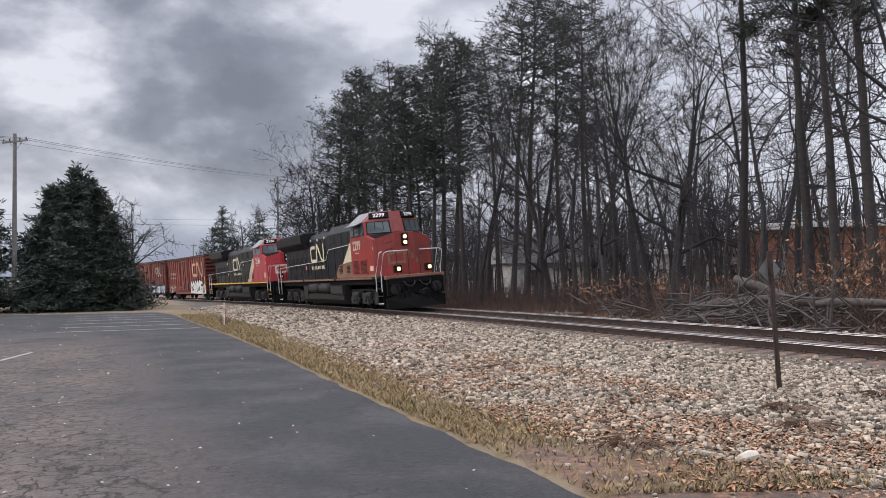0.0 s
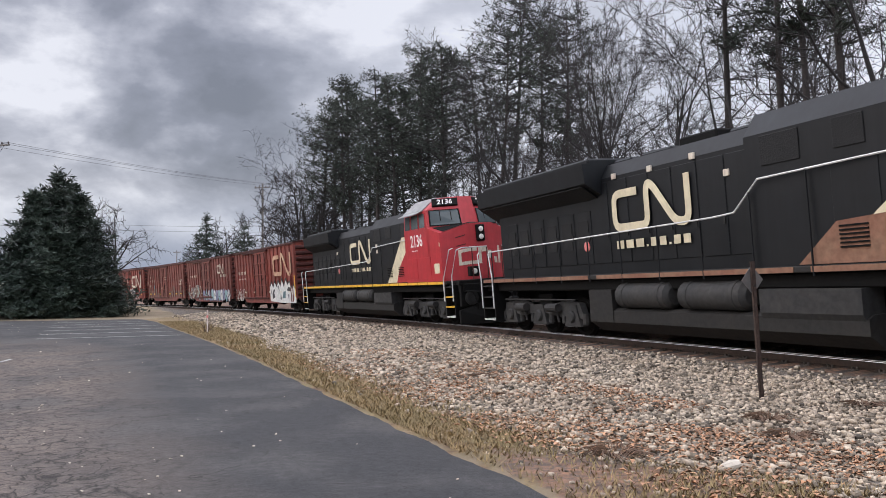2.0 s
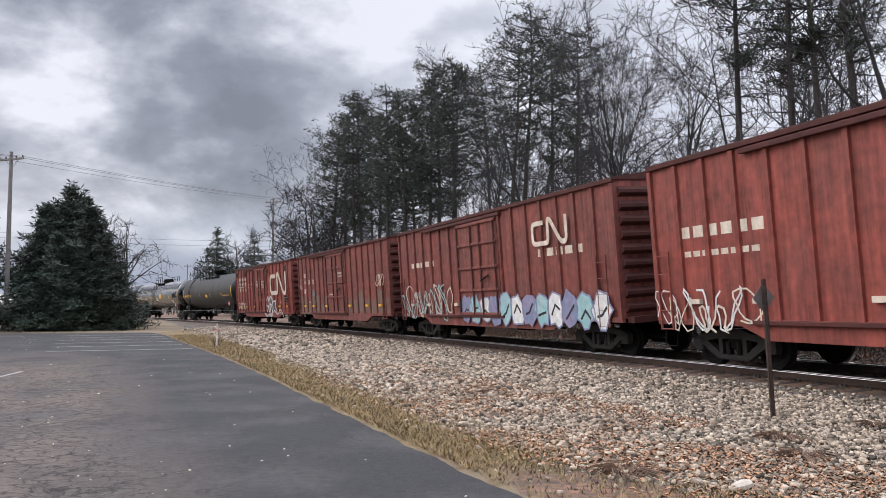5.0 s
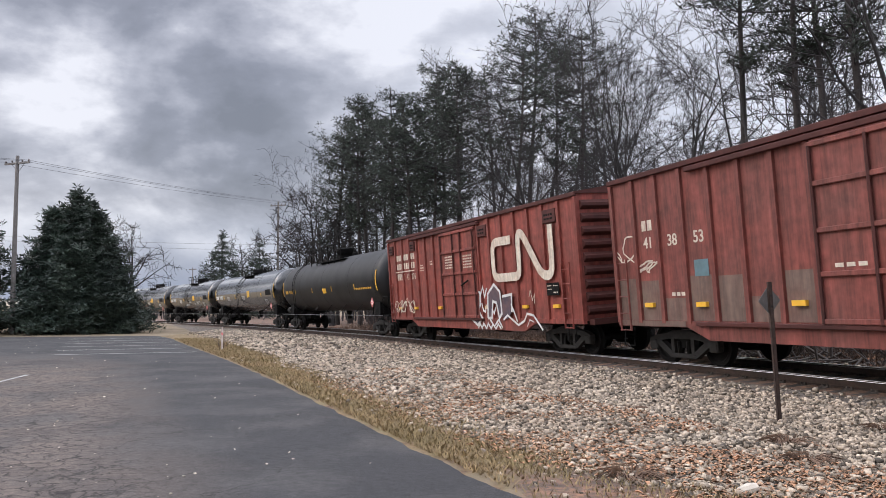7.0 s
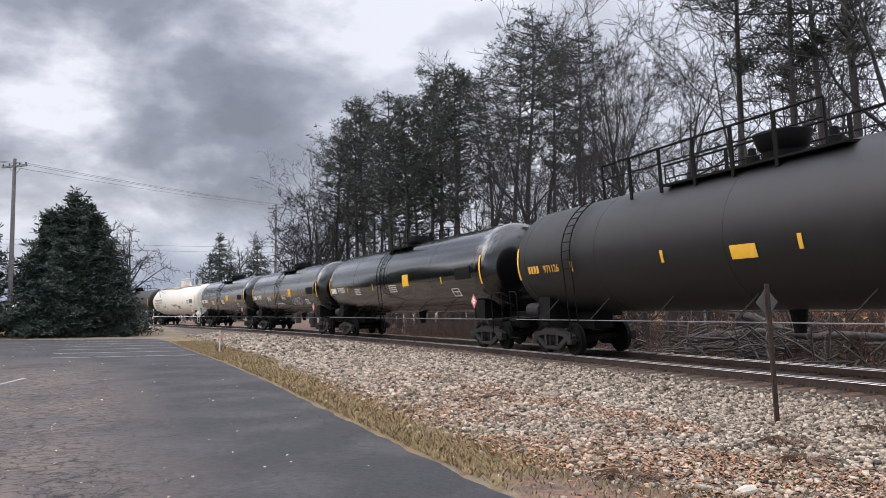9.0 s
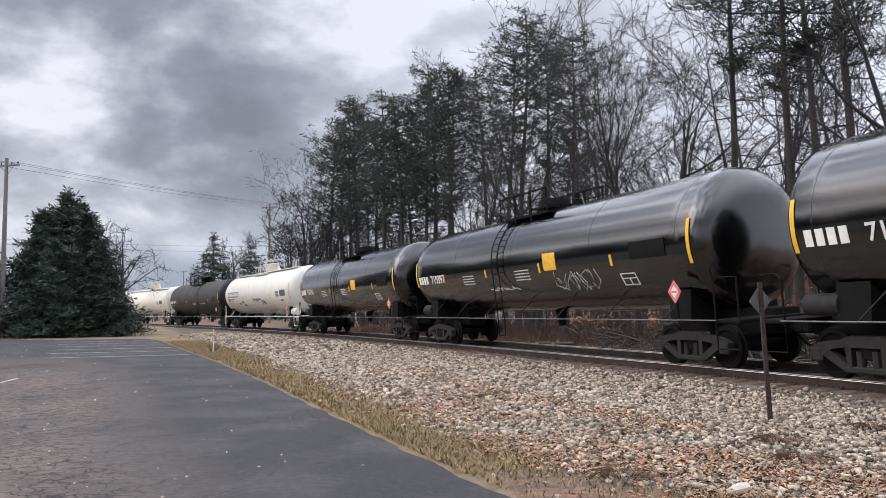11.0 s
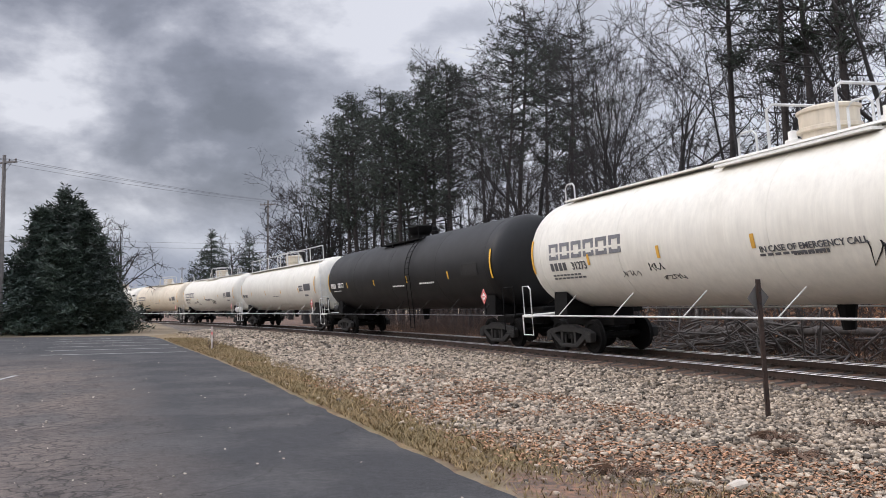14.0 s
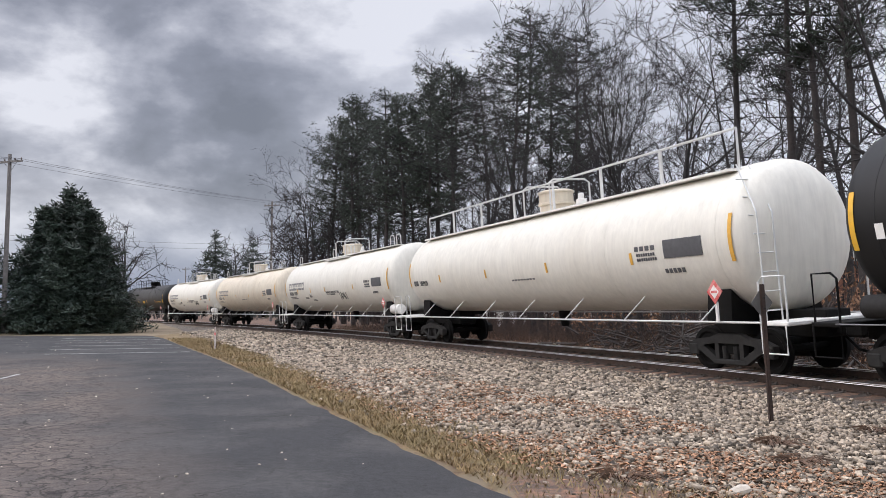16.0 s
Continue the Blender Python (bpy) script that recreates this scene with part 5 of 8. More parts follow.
        bars(car, ink, yy - 0.1, [(-1.2, -0.45, 3.25 - 0.1 * k, 0.05, 5) for k in range(5)] + [(0.45, 1.2, 3.2 - 0.1 * k, 0.05, 5) for k in range(5)])
        part("writing_rule", Form().box(-6.95, -4.6, yy - 0.076, yy - 0.07, 2.95, 2.99), ink, car)
        lettering("413 276", 0.34, ink, car, on_side(-5.2, yy - 0.004, 2.62))
        sprayed_letters(car, yy - 0.078)
        paint_tag(car, -7.4, -4.9, 1.15, 1.9, yy - 0.076, ("old_white",), 47, thin=True)
        for x, w in ((-7.45, 0.22), (-4.75, 0.24), (2.05, 0.34), (6.55, 0.36)):
            board = part("route_board", Form().box(x - w, x + w, yy - 0.085, yy - 0.003, 3.78, 4.16, 0.01), M["box_red_shaded"], car, "weathered dark route board")
            bars(board, M["grime_and_shade"], yy - 0.087, [(x - w * 0.7, x + w * 0.7, 3.98, 0.06, 4), (x - w * 0.7, x + w * 0.7, 3.87, 0.05, 3)])
        part("data_panel", Form().box(6.16, 6.84, yy - 0.078, yy - 0.07, 1.72, 2.08), M["grime_and_shade"], car, "black data panel with pale lettering")
        bars(car, ink, yy - 0.080, [(6.22, 6.46, 1.98, 0.03, 3), (6.22, 6.46, 1.88, 0.03, 3), (6.54, 6.8, 1.98, 0.03, 3), (6.54, 6.8, 1.79, 0.03, 3)])
    return car


def paint_tag(car, x0, x1, z0, z1, y, inks, seed, thin=False):
    """Sprayed shapes: swelling blocks, or a thin looping line, with dark outlines."""
    rng = random.Random(seed)
    n = max(2, int((x1 - x0) / (0.75 if not thin else 0.5)))
    for k in range(n):
        w = (x1 - x0) / n
        cx = x0 + (k + 0.5) * w
        ink = M[inks[k % len(inks)]]
        f = Form()
        if thin:
            fa, fb, pa, pb = rng.uniform(1.2, 3.2), rng.uniform(1.8, 4.2), rng.uniform(0, 6), rng.uniform(0, 6)
            lo, hi = z0 + (z1 - z0) * rng.uniform(0.0, 0.25), z0 + (z1 - z0) * rng.uniform(0.6, 1.0)
            pts = [(cx + w * 0.75 * math.sin(t * fa + pa) + 0.05 * math.sin(9 * t), (lo + hi) / 2 + (hi - lo) / 2 * math.sin(t * fb + pb)) for t in np.linspace(0, 3.6, 20)]
            band(f, pts, rng.uniform(0.025, 0.05), y)
        else:
            m = 14
            out = []
            for i in range(m):
                t = 2 * math.pi * i / m
                r = rng.uniform(0.72, 1.1)
                out.append((cx + w * 0.62 * r * math.cos(t), (z0 + z1) / 2 + (z1 - z0) * 0.5 * r * math.sin(t)))
            out = [(a, max(z0, b)) for a, b in out]
            f.prism(out, y - 0.002 - 0.0015 * k, y + 0.006)
            g = Form()
            band(g, out + out[:1], 0.05, y - 0.003 - 0.0015 * k, 0.003)
            part("graffiti", g, M["graffiti_black"] if "graffiti_blue" not in inks else M["graffiti_blue"], car)
            g = Form()
            band(g, [(cx - w * 0.3, z0 + (z1 - z0) * rng.uniform(0.2, 0.4)), (cx, z0 + (z1 - z0) * rng.uniform(0.3, 0.8)), (cx + w * 0.3, z0 + (z1 - z0) * rng.uniform(0.2, 0.7))], 0.07, y - 0.004 - 0.0015 * k, 0.003)
            part("graffiti", g, M["graffiti_black"], car)
        part("graffiti", f, ink, car)


def tank_car(style, length, label):
    """A tank car: shell with dished heads, stub sills, side rail, top platform, ladder and trucks."""
    half = length / 2
    e = half - 0.95
    R, cz = (1.56, 2.78)
    short = style == "procor"
    shell = {"dull": "tank_dull", "gloss": "tank_gloss", "matt": "tank_matt", "white": "tank_white", "procor": "tank_white", "cream": "tank_cream"}[style]
    pale = style in ("white", "procor", "cream")
    car = thing("tank_car", label, "tank car", "tank cars")
    prof = [(-e, 0.02), (-e + 0.02, 0.35)]
    for k in range(1, 7):
        t = k / 6 * math.pi / 2
        prof.append((-e + 0.03 + 0.52 * (1 - math.cos(t)), 0.35 + (R - 0.35) * math.sin(t) ** 0.8))
    prof += [(x, R) for x in np.linspace(-e + 1.2, e - 1.2, 7)]
    prof += [(-a, r) for a, r in prof[:8]][::-1]
    part("tank", Form().lathe(prof, "x", (0, 0, cz), 48), M[shell], car, "", True)
    for x in (-e + 0.95, -e * 0.5, -0.02, e * 0.5, e - 0.95):
        part("weld_seam", Form().lathe([(x - 0.02, R), (x - 0.015, R + 0.006), (x + 0.015, R + 0.006), (x + 0.02, R)], "x", (0, 0, cz), 48), M[shell], car, "", True)
    trim = M["white_paint"] if pale else M["grime_and_shade"]
    # stub sills and cradle
    for s in (-1, 1):
        a, b = sorted((s * (e - 2.6), s * (half - 0.45)))
        part("stub_sill", Form().box(a, b, -0.33, 0.33, 0.72, 1.25, 0.02), M["grime_and_shade"], car)
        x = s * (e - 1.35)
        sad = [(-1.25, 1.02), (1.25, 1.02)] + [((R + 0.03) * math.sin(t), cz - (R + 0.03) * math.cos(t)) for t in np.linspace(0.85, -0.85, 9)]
        part("saddle", Form().slab(sad, x - 0.35, x + 0.35), M["grime_and_shade"], car)
        a, b = sorted((s * (half - 0.95), s * (half - 0.3)))
        part("end_platform", Form().box(a, b, -1.45, 1.45, 1.02, 1.1, 0.015), trim, car)
        for yy in (-1.45, 1.45):
            x0, x1 = s * (half - 0.95), s * (half - 0.35)
            part("end_rail", Form().tube([(x0, yy, 1.1), (x0, yy, 1.85), (x0 + s * 0.12, yy, 1.95), (x1, yy * 0.96, 1.95), (x1, yy * 0.96, 1.1)], 0.022, 6), M["handrail"] if pale else M["grime_and_shade"], car)
            part("stirrup", Form().tube([(x0, yy, 1.05), (x0, yy, 0.5), (x1, yy, 0.5), (x1, yy, 1.05)], 0.02, 6), trim, car)
        freight_truck(car, s * (half - 2.3))
    # long side rails with slanted struts
    for yy in (-1.5, 1.5):
        part("side_rail", Form().tube([(-half + 0.9, yy, 1.08), (half - 0.9, yy, 1.08)], 0.024 if pale else 0.014, 6), M["handrail"] if pale else M["thin_rail"], car, "long side rail on slanted struts")
        n = 7
        for k in range(n):
            x = -half + 2.6 + k * (length - 5.2) / (n - 1)
            part("strut", Form().tube([(x, yy, 1.08), (x + 0.3, yy * 0.70, 1.62)], 0.016, 5), M["handrail"] if pale else M["chassis"], car)
    # top fittings
    railing_len = {"white": e - 1.0, "dull": 2.6, "matt": 2.3, "gloss": 1.5, "procor": 1.9, "cream": 1.9}[style]
    zt = cz + R
    if style == "gloss":
        part("manway", Form().lathe([(zt - 0.1, 0.5), (zt + 0.28, 0.5), (zt + 0.34, 0.46), (zt + 0.36, 0.05)], "z", (0.3, 0, 0), 20).box(-0.2, 0.8, -0.55, 0.55, zt + 0.05, zt + 0.12), M["grime_and_shade"], car, "", True)
    elif pale:
        part("manway", Form().lathe([(zt - 0.1, 0.50), (zt + 0.14, 0.50), (zt + 0.16, 0.58), (zt + 0.22, 0.58), (zt + 0.24, 0.53), (zt + 0.50, 0.53), (zt + 0.52, 0.57), (zt + 0.57, 0.57), (zt + 0.62, 0.45), (zt + 0.64, 0.05)], "z", (0.2, 0, 0), 24), M["tank_cream"], car, "stained cream manway with bolted cover", True)
        for x in (-0.62, 1.02):
            part("safety_hoop", Form().tube([(x, -0.7, zt - 0.1), (x, -0.7, zt + 0.75), (x, -0.55, zt + 0.85), (x, 0.55, zt + 0.85), (x, 0.7, zt + 0.75), (x, 0.7, zt - 0.1)], 0.03, 6), M["handrail"], car)
    else:
        part("manway", Form().lathe([(zt - 0.1, 0.40), (zt + 0.12, 0.42), (zt + 0.20, 0.50), (zt + 0.46, 0.58), (zt + 0.50, 0.58), (zt + 0.54, 0.45), (zt + 0.56, 0.05)], "z", (0.2, 0, 0), 20), M["tank_cream"] if pale else M["grime_and_shade"], car, "", True)
    for yy in (-0.62, 0.62):
        part("top_platform", Form().box(-railing_len, railing_len, min(yy, yy * 1.6), max(yy, yy * 1.6), zt - 0.18, zt - 0.13), trim, car)
    metal = M["handrail"] if pale else M["grime_and_shade"]
    if style in ("white", "dull", "matt", "gloss"):
        hh = 0.72 if style != "gloss" else 0.55
        r0, r1 = (-5.0, 2.2) if style == "dull" else (-railing_len, railing_len)
        n = max(3, int((r1 - r0) / 1.2))
        if style == "white":
            n = max(3, int((r1 - r0) / 2.4))
        for yy in (-0.98, 0.98) if style != "white" else (-0.72,):
            part("top_railing", Form().tube([(r0, yy, zt - 0.15), (r0, yy, zt + hh), (r1, yy, zt + hh), (r1, yy, zt - 0.15)], 0.03, 6), metal, car)
            if style != "white":
                part("top_railing", Form().tube([(r0, yy, zt + hh * 0.5), (r1, yy, zt + hh * 0.5)], 0.02, 5), metal, car)
            for k in range(1, n):
                x = r0 + (r1 - r0) * k / n
                part("railing_post", Form().box(x - 0.045, x + 0.045, yy - 0.02, yy + 0.02, zt - 0.32, zt + hh), metal, car)
    else:
        for x in (-e + 1.3, -1.3, 1.4, 2.0, e - 2.0, e - 1.2):
            part("safety_hoop", Form().tube([(x - 0.25, -0.6, zt - 0.1), (x - 0.25, -0.6, zt + 0.35), (x - 0.15, -0.6, zt + 0.45), (x + 0.15, -0.6, zt + 0.45), (x + 0.25, -0.6, zt + 0.35), (x + 0.25, -0.6, zt - 0.1)], 0.025, 6), metal, car)
        part("running_board", Form().box(-e + 1.2, e - 1.2, -0.75, -0.35, zt - 0.06, zt - 0.02), trim, car)
    for x in (-0.9, 1.3):
        part("valve", Form().lathe([(zt - 0.05, 0.16), (zt + 0.2, 0.16), (zt + 0.22, 0.09), (zt + 0.38, 0.09), (zt + 0.4, 0.02)], "z", (x, 0.2, 0), 12), trim, car, "", True)
    # ladder bent round the shell
    lx = {"dull": -e + 3.6, "gloss": -0.9, "matt": 2.4, "white": e + 0.25, "procor": 0.6, "cream": 0.6}[style]
    if style in ("dull", "matt", "gloss"):
        lad = Form()
        arc = [((R + 0.10) * math.sin(-t), cz + (R + 0.10) * math.cos(t)) for t in np.linspace(0.45, 1.75, 10)] + [(-1.55, 1.0), (-1.55, 0.55)]
        for dx in (-0.22, 0.22):
            lad.tube([(lx + dx, a, b) for a, b in arc], 0.018, 5)
        for a, b in arc:
            lad.tube([(lx - 0.22, a, b), (lx + 0.22, a, b)], 0.014, 5)
        part("ladder", lad, M["grime_and_shade"], car)
    elif style == "white":
        lad = Form()
        for dy in (-1.35, -0.95):
            lad.tube([(e + 0.05, dy, 1.1), (e - 0.02, dy * 0.98, 3.2), (e - 0.7, dy * 0.8, zt - 0.1)], 0.018, 5)
        for k in range(8):
            t = k / 7
            lad.tube([(e + 0.05 - 0.5 * t * t, -1.35, 1.3 + 2.6 * t), (e + 0.05 - 0.5 * t * t, -0.95, 1.3 + 2.6 * t)], 0.014, 5)
        part("ladder", lad, M["handrail"], car)
    part("outlet_valve", Form().lathe([(0.75, 0.12), (0.95, 0.14), (1.3, 0.2)], "z", (0.2, 0, 0), 12), M["grime_and_shade"], car)
    if short:
        part("brake_cylinder", Form().lathe([(half - 2.0, 0.03), (half - 1.97, 0.22), (half - 1.1, 0.22), (half - 1.07, 0.03)], "x", (0, -1.1, 1.38), 16), M["white_paint"], car, "", True)
    elif style != "white":
        part("brake_cylinder", Form().lathe([(-half + 1.2, 0.03), (-half + 1.23, 0.2), (-half + 2.0, 0.2), (-half + 2.03, 0.03)], "x", (0, -1.1, 1.35), 16), M["chassis"], car, "", True)

    def stuck(x0, x1, a0, a1, name, mat, label=""):
        """A plate that follows the shell between two heights, given as angles below the crown of the near side."""
        v, f, n = [], [], 6
        for r in (R + 0.008, R + 0.014):
            for k in range(n + 1):
                t = a0 + (a1 - a0) * k / n - 0.2
                v += [(x0, -r * math.cos(t), cz + r * math.sin(t)), (x1, -r * math.cos(t), cz + r * math.sin(t))]
        m = 2 * (n + 1)
        for k in range(n):
            f += [(2 * k, 2 * k + 1, 2 * k + 3, 2 * k + 2), (m + 2 * k + 2, m + 2 * k + 3, m + 2 * k + 1, m + 2 * k)]
            f += [(2 * k, 2 * k + 2, m + 2 * k + 2, m + 2 * k), (2 * k + 1, m + 2 * k + 1, m + 2 * k + 3, 2 * k + 3)]
        return part(name, Form().add(v, f), mat, car, label)

    def writing(x0, x1, a, h, n, mat):
        v = Form()
        w = (x1 - x0) / n
        for k in range(n):
            t0, t1 = a - 0.2, a + h - 0.2
            p = [(-(R + 0.007) * math.cos(t), cz + (R + 0.007) * math.sin(t)) for t in (t0, t1)]
            q = [(-(R + 0.013) * math.cos(t), cz + (R + 0.013) * math.sin(t)) for t in (t0, t1)]
            xa, xb = x0 + k * w, x0 + k * w + 0.7 * w
            v.add([(xa, *p[0]), (xb, *p[0]), (xb, *p[1]), (xa, *p[1]), (xa, *q[0]), (xb, *q[0]), (xb, *q[1]), (xa, *q[1])], [(3, 2, 1, 0), (4, 5, 6, 7), (0, 1, 5, 4), (1, 2, 6, 5), (2, 3, 7, 6), (3, 0, 4, 7)])
        tagged(part("writing_bar", v, mat, car), kind="stuff")

    def shell_number(text, x, a, size, mat):
        a -= 0.2
        m = Matrix.Translation((x, -(R + 0.012) * math.cos(a), cz + (R + 0.012) * math.sin(a))) @ pose(0, 0, 0, 90 - math.degrees(a), 0, 0)
        lettering(text, size, mat, car, m)

    def scrawl(x0, x1, a0, a1, seed, thick, n=16, ink_name="graffiti_black"):
        """A sprayed scribble that follows the shell."""
        rng, pts = random.Random(seed), []
        for k in range(n):
            x = x0 + (x1 - x0) * (k / (n - 1) * 0.8 + 0.2 * rng.random())
            v = a0 - 0.2 + (a1 - a0) * (0.5 + 0.5 * math.sin(k * 1.7 + seed)) * rng.uniform(0.6, 1.0)
            pts.append((x, -(R + 0.004) * math.cos(v), cz + (R + 0.004) * math.sin(v)))
        part("graffiti", Form().tube(pts, thick, 4), M[ink_name], car, "sprayed scribble")

    amber = M["orange_ink"] if pale else M["yellow"]
    for s in (-1, 1):
        x = s * (e - 0.52)
        stuck(x - 0.05, x + 0.05, -0.12, 0.5, "reflector", amber)
        red = Form().prism([(x + s * 0.0, 1.55), (x + 0.22, 1.8), (x, 2.05), (x - 0.22, 1.8)], -1.60, -1.585)
        if s > 0:
            part("hazard_placard", red, M["placard_red"], car, "diamond red hazard placard", at=pose(-0.5, -0.02, -0.1))
            part("placard_field", Form().prism([(x, 1.66), (x + 0.13, 1.8), (x, 1.94), (x - 0.13, 1.8)], -1.604, -1.601), M["white_paint"], car, at=pose(-0.5, -0.02, -0.1))
            part("writing_bar", Form().box(x - 0.09, x + 0.09, -1.608, -1.605, 1.775, 1.825), M["placard_red"], car, at=pose(-0.5, -0.02, -0.1))
            part("placard_holder", Form().box(x - 0.53, x - 0.47, -1.6, -1.56, 1.1, 1.5), trim, car)
    for k in range(4):
        x = -e + (3.5, 6.4, 9.3, 14.2)[k] if short else -e * 0.62 + k * e * 0.41
        stuck(x - 0.05, x + 0.05, -0.05, 0.13, "reflector", amber)
    ink = M["grey_ink"] if pale else M["white_paint"]
    if style == "dull":
        ink = M["orange_ink"]
        shell_number("971126", -e + 2.55, -0.02, 0.30, ink)
        writing(-e + 1.15, -e + 1.85, -0.02, 0.14, 4, ink)
        stuck(0.15, 0.85, -0.10, 0.08, "stencil_panel", M["yellow"], "yellow stencilled warning panel")
        writing(0.22, 0.8, -0.05, 0.03, 5, M["grime_and_shade"])
        writing(0.22, 0.8, 0.01, 0.03, 5, M["grime_and_shade"])
        writing(e - 3.6, e - 1.2, -0.06, 0.06, 9, ink)
    elif style == "gloss":
        shell_number("719397" if length > 19.0 else "720140", -e + 2.7, -0.06, 0.44, ink)
        writing(-e + 0.75, -e + 1.75, -0.06, 0.19, 4, ink)
        stuck(2.0, 2.68, -0.02, 0.29, "stencil_panel", M["yellow"], "yellow stencilled warning panel")
        for k in range(4):
            writing(2.08, 2.62, 0.04 + 0.055 * k, 0.02, 5, M["grime_and_shade"])
        for xa, xb, a0, hh in ((e - 3.2, e - 2.6, -0.40, 0.014), (e - 3.2, e - 2.6, -0.20, 0.014), (e - 3.2, e - 3.17, -0.40, 0.21), (e - 2.63, e - 2.6, -0.40, 0.21), (e - 3.2, e - 2.6, -0.28, 0.012), (e - 2.9, e - 2.87, -0.40, 0.12)):
            writing(xa, xa + (xb - xa) / 0.7, a0, hh, 1, ink)
        stuck(e - 2.6, e - 1.3, 0.02, 0.28, "data_panel", M["grime_and_shade"], "black lettered data panel")
        for k in range(5):
            writing(e - 2.5, e - 1.4, 0.05 + 0.045 * k, 0.02, 6, ink)
        for x in (-e + 5.0, 0.2):
            for k in range(4):
                writing(x, x + 0.9, -0.16 + 0.06 * k, 0.018, 7, ink)
        if 19.0 < length < 20.0:
            scrawl(2.3, 4.7, -0.46, 0.04, 71, 0.010, 34, "graffiti_white")
            scrawl(-1.9, 0.3, -0.36, -0.26, 72, 0.008, 18, "graffiti_white")
    elif style == "matt":
        shell_number("308177", -e + 2.75, -0.02, 0.36, ink)
        writing(-e + 0.95, -e + 1.85, -0.02, 0.16, 4, ink)
        writing(-e + 1.2, -e + 2.6, -0.14, 0.03, 8, ink)
        stuck(e - 2.7, e - 1.5, -0.02, 0.24, "data_panel", M["chassis"], "grey lettered data panel")
        for k in range(4):
            writing(e - 2.6, e - 1.6, 0.01 + 0.05 * k, 0.02, 6, ink)
        writing(0.2, 1.6, -0.14, 0.04, 8, ink)
        writing(3.3, 4.8, -0.12, 0.04, 8, ink)
    else:
        stuck(e - 2.6, e - 1.35, 0.0, 0.26, "data_panel", M["grey_ink"], "dark lettered data panel")
        for k in range(5):
            writing(e - 2.5, e - 1.45, 0.03 + 0.045 * k, 0.022, 8, M["tank_white"])
        writing(e - 3.65, e - 2.85, 0.14, 0.07, 4, ink)
        writing(e - 3.6, e - 2.9, 0.06, 0.045, 8, ink)
        writing(e - 3.6, e - 2.85, -0.01, 0.045, 9, ink)
        writing(-0.3, 1.2, -0.16, 0.03, 8, ink)
        writing(e - 2.7, e - 2.0, -0.22, 0.07, 5, ink)
        if style == "white":
            shell_number("303929", -e + 2.0, -0.1, 0.28, ink)
            writing(-e + 0.9, -e + 1.4, -0.1, 0.13, 4, ink)
        else:
            shell_number("31273", -e + 3.0, -0.10, 0.30, ink)
            writing(-e + 1.5, -e + 2.4, -0.10, 0.14, 4, ink)
            for k in range(6):
                x = -e + 1.5 + k * 0.60
                for xa, xb, a0, hh in ((x, x + 0.12, 0.10, 0.28), (x + 0.12, x + 0.38, 0.32, 0.06), (x + 0.12, x + 0.38, 0.10, 0.06), (x + 0.38, x + 0.5, 0.10, 0.28)):
                    writing(xa, xa + (xb - xa) / 0.7, a0, hh, 1, M["slate_ink"])
            writing(-e + 1.5, -e + 3.2, -0.26, 0.03, 8, ink)
            writing(-e + 1.5, -e + 3.0, -0.20, 0.03, 8, ink)
            if style == "procor":
                shell_number("IN CASE OF EMERGENCY CALL", -e + 10.6, -0.11, 0.17, ink)
                writing(-e + 10.2, -e + 11.0, -0.18, 0.05, 10, ink)
                scrawl(-e + 4.7, -e + 5.6, -0.30, -0.18, 61, 0.008)
                scrawl(-e + 5.8, -e + 6.5, -0.24, -0.06, 62, 0.010)
                scrawl(-e + 6.2, -e + 7.1, -0.40, -0.30, 63, 0.009)
                scrawl(-e + 11.6, -e + 13.0, -0.38, -0.02, 64, 0.015, 26)
    couplers(car, half)
    return car


# front coupler's distance along the line at the start, and length
SPEED = 16.5
CARS = [(locomotive("2299", M["loco_red"], False), 38.9, 23.4),
        (locomotive("2136", M["loco_red_new"], True), 62.3, 23.1)]
for k, s0 in enumerate((85.4, 102.8, 120.2, 137.8)):
    CARS.append((boxcar(k), s0, 17.4))
for style, s0, ln, text in (
        ("dull", 155.1, 21.3, "dull black tank car with yellow markings and a railed top platform"),
        ("gloss", 176.4, 21.9, "glossy black tank car with yellow end stripes"),
        ("gloss", 198.3, 19.3, "glossy black tank car with white lettering, yellow warning panel"),
        ("gloss", 217.6, 18.6, "glossy black tank car with white lettering and hazard placard"),
        ("procor", 236.2, 21.3, "white tank car with grey lettering and a white side rail"),
        ("matt", 257.5, 22.1, "matt black tank car with yellow stripes and top railing"),
        ("white", 279.6, 21.5, "white pressure tank car with a long railing on top"),
        ("procor", 301.1, 21.5, "white tank car with grey lettering and stained belly"),
        ("cream", 322.6, 21.3, "cream-stained white tank car with hoops on top"),
        ("procor", 343.9, 19.8, "white tank car with sooty ends near the rear"),
        ("dull", 363.7, 20.5, "dull black tank car following the white ones")):
    CARS.append((tank_car(style, ln, text), s0, ln))


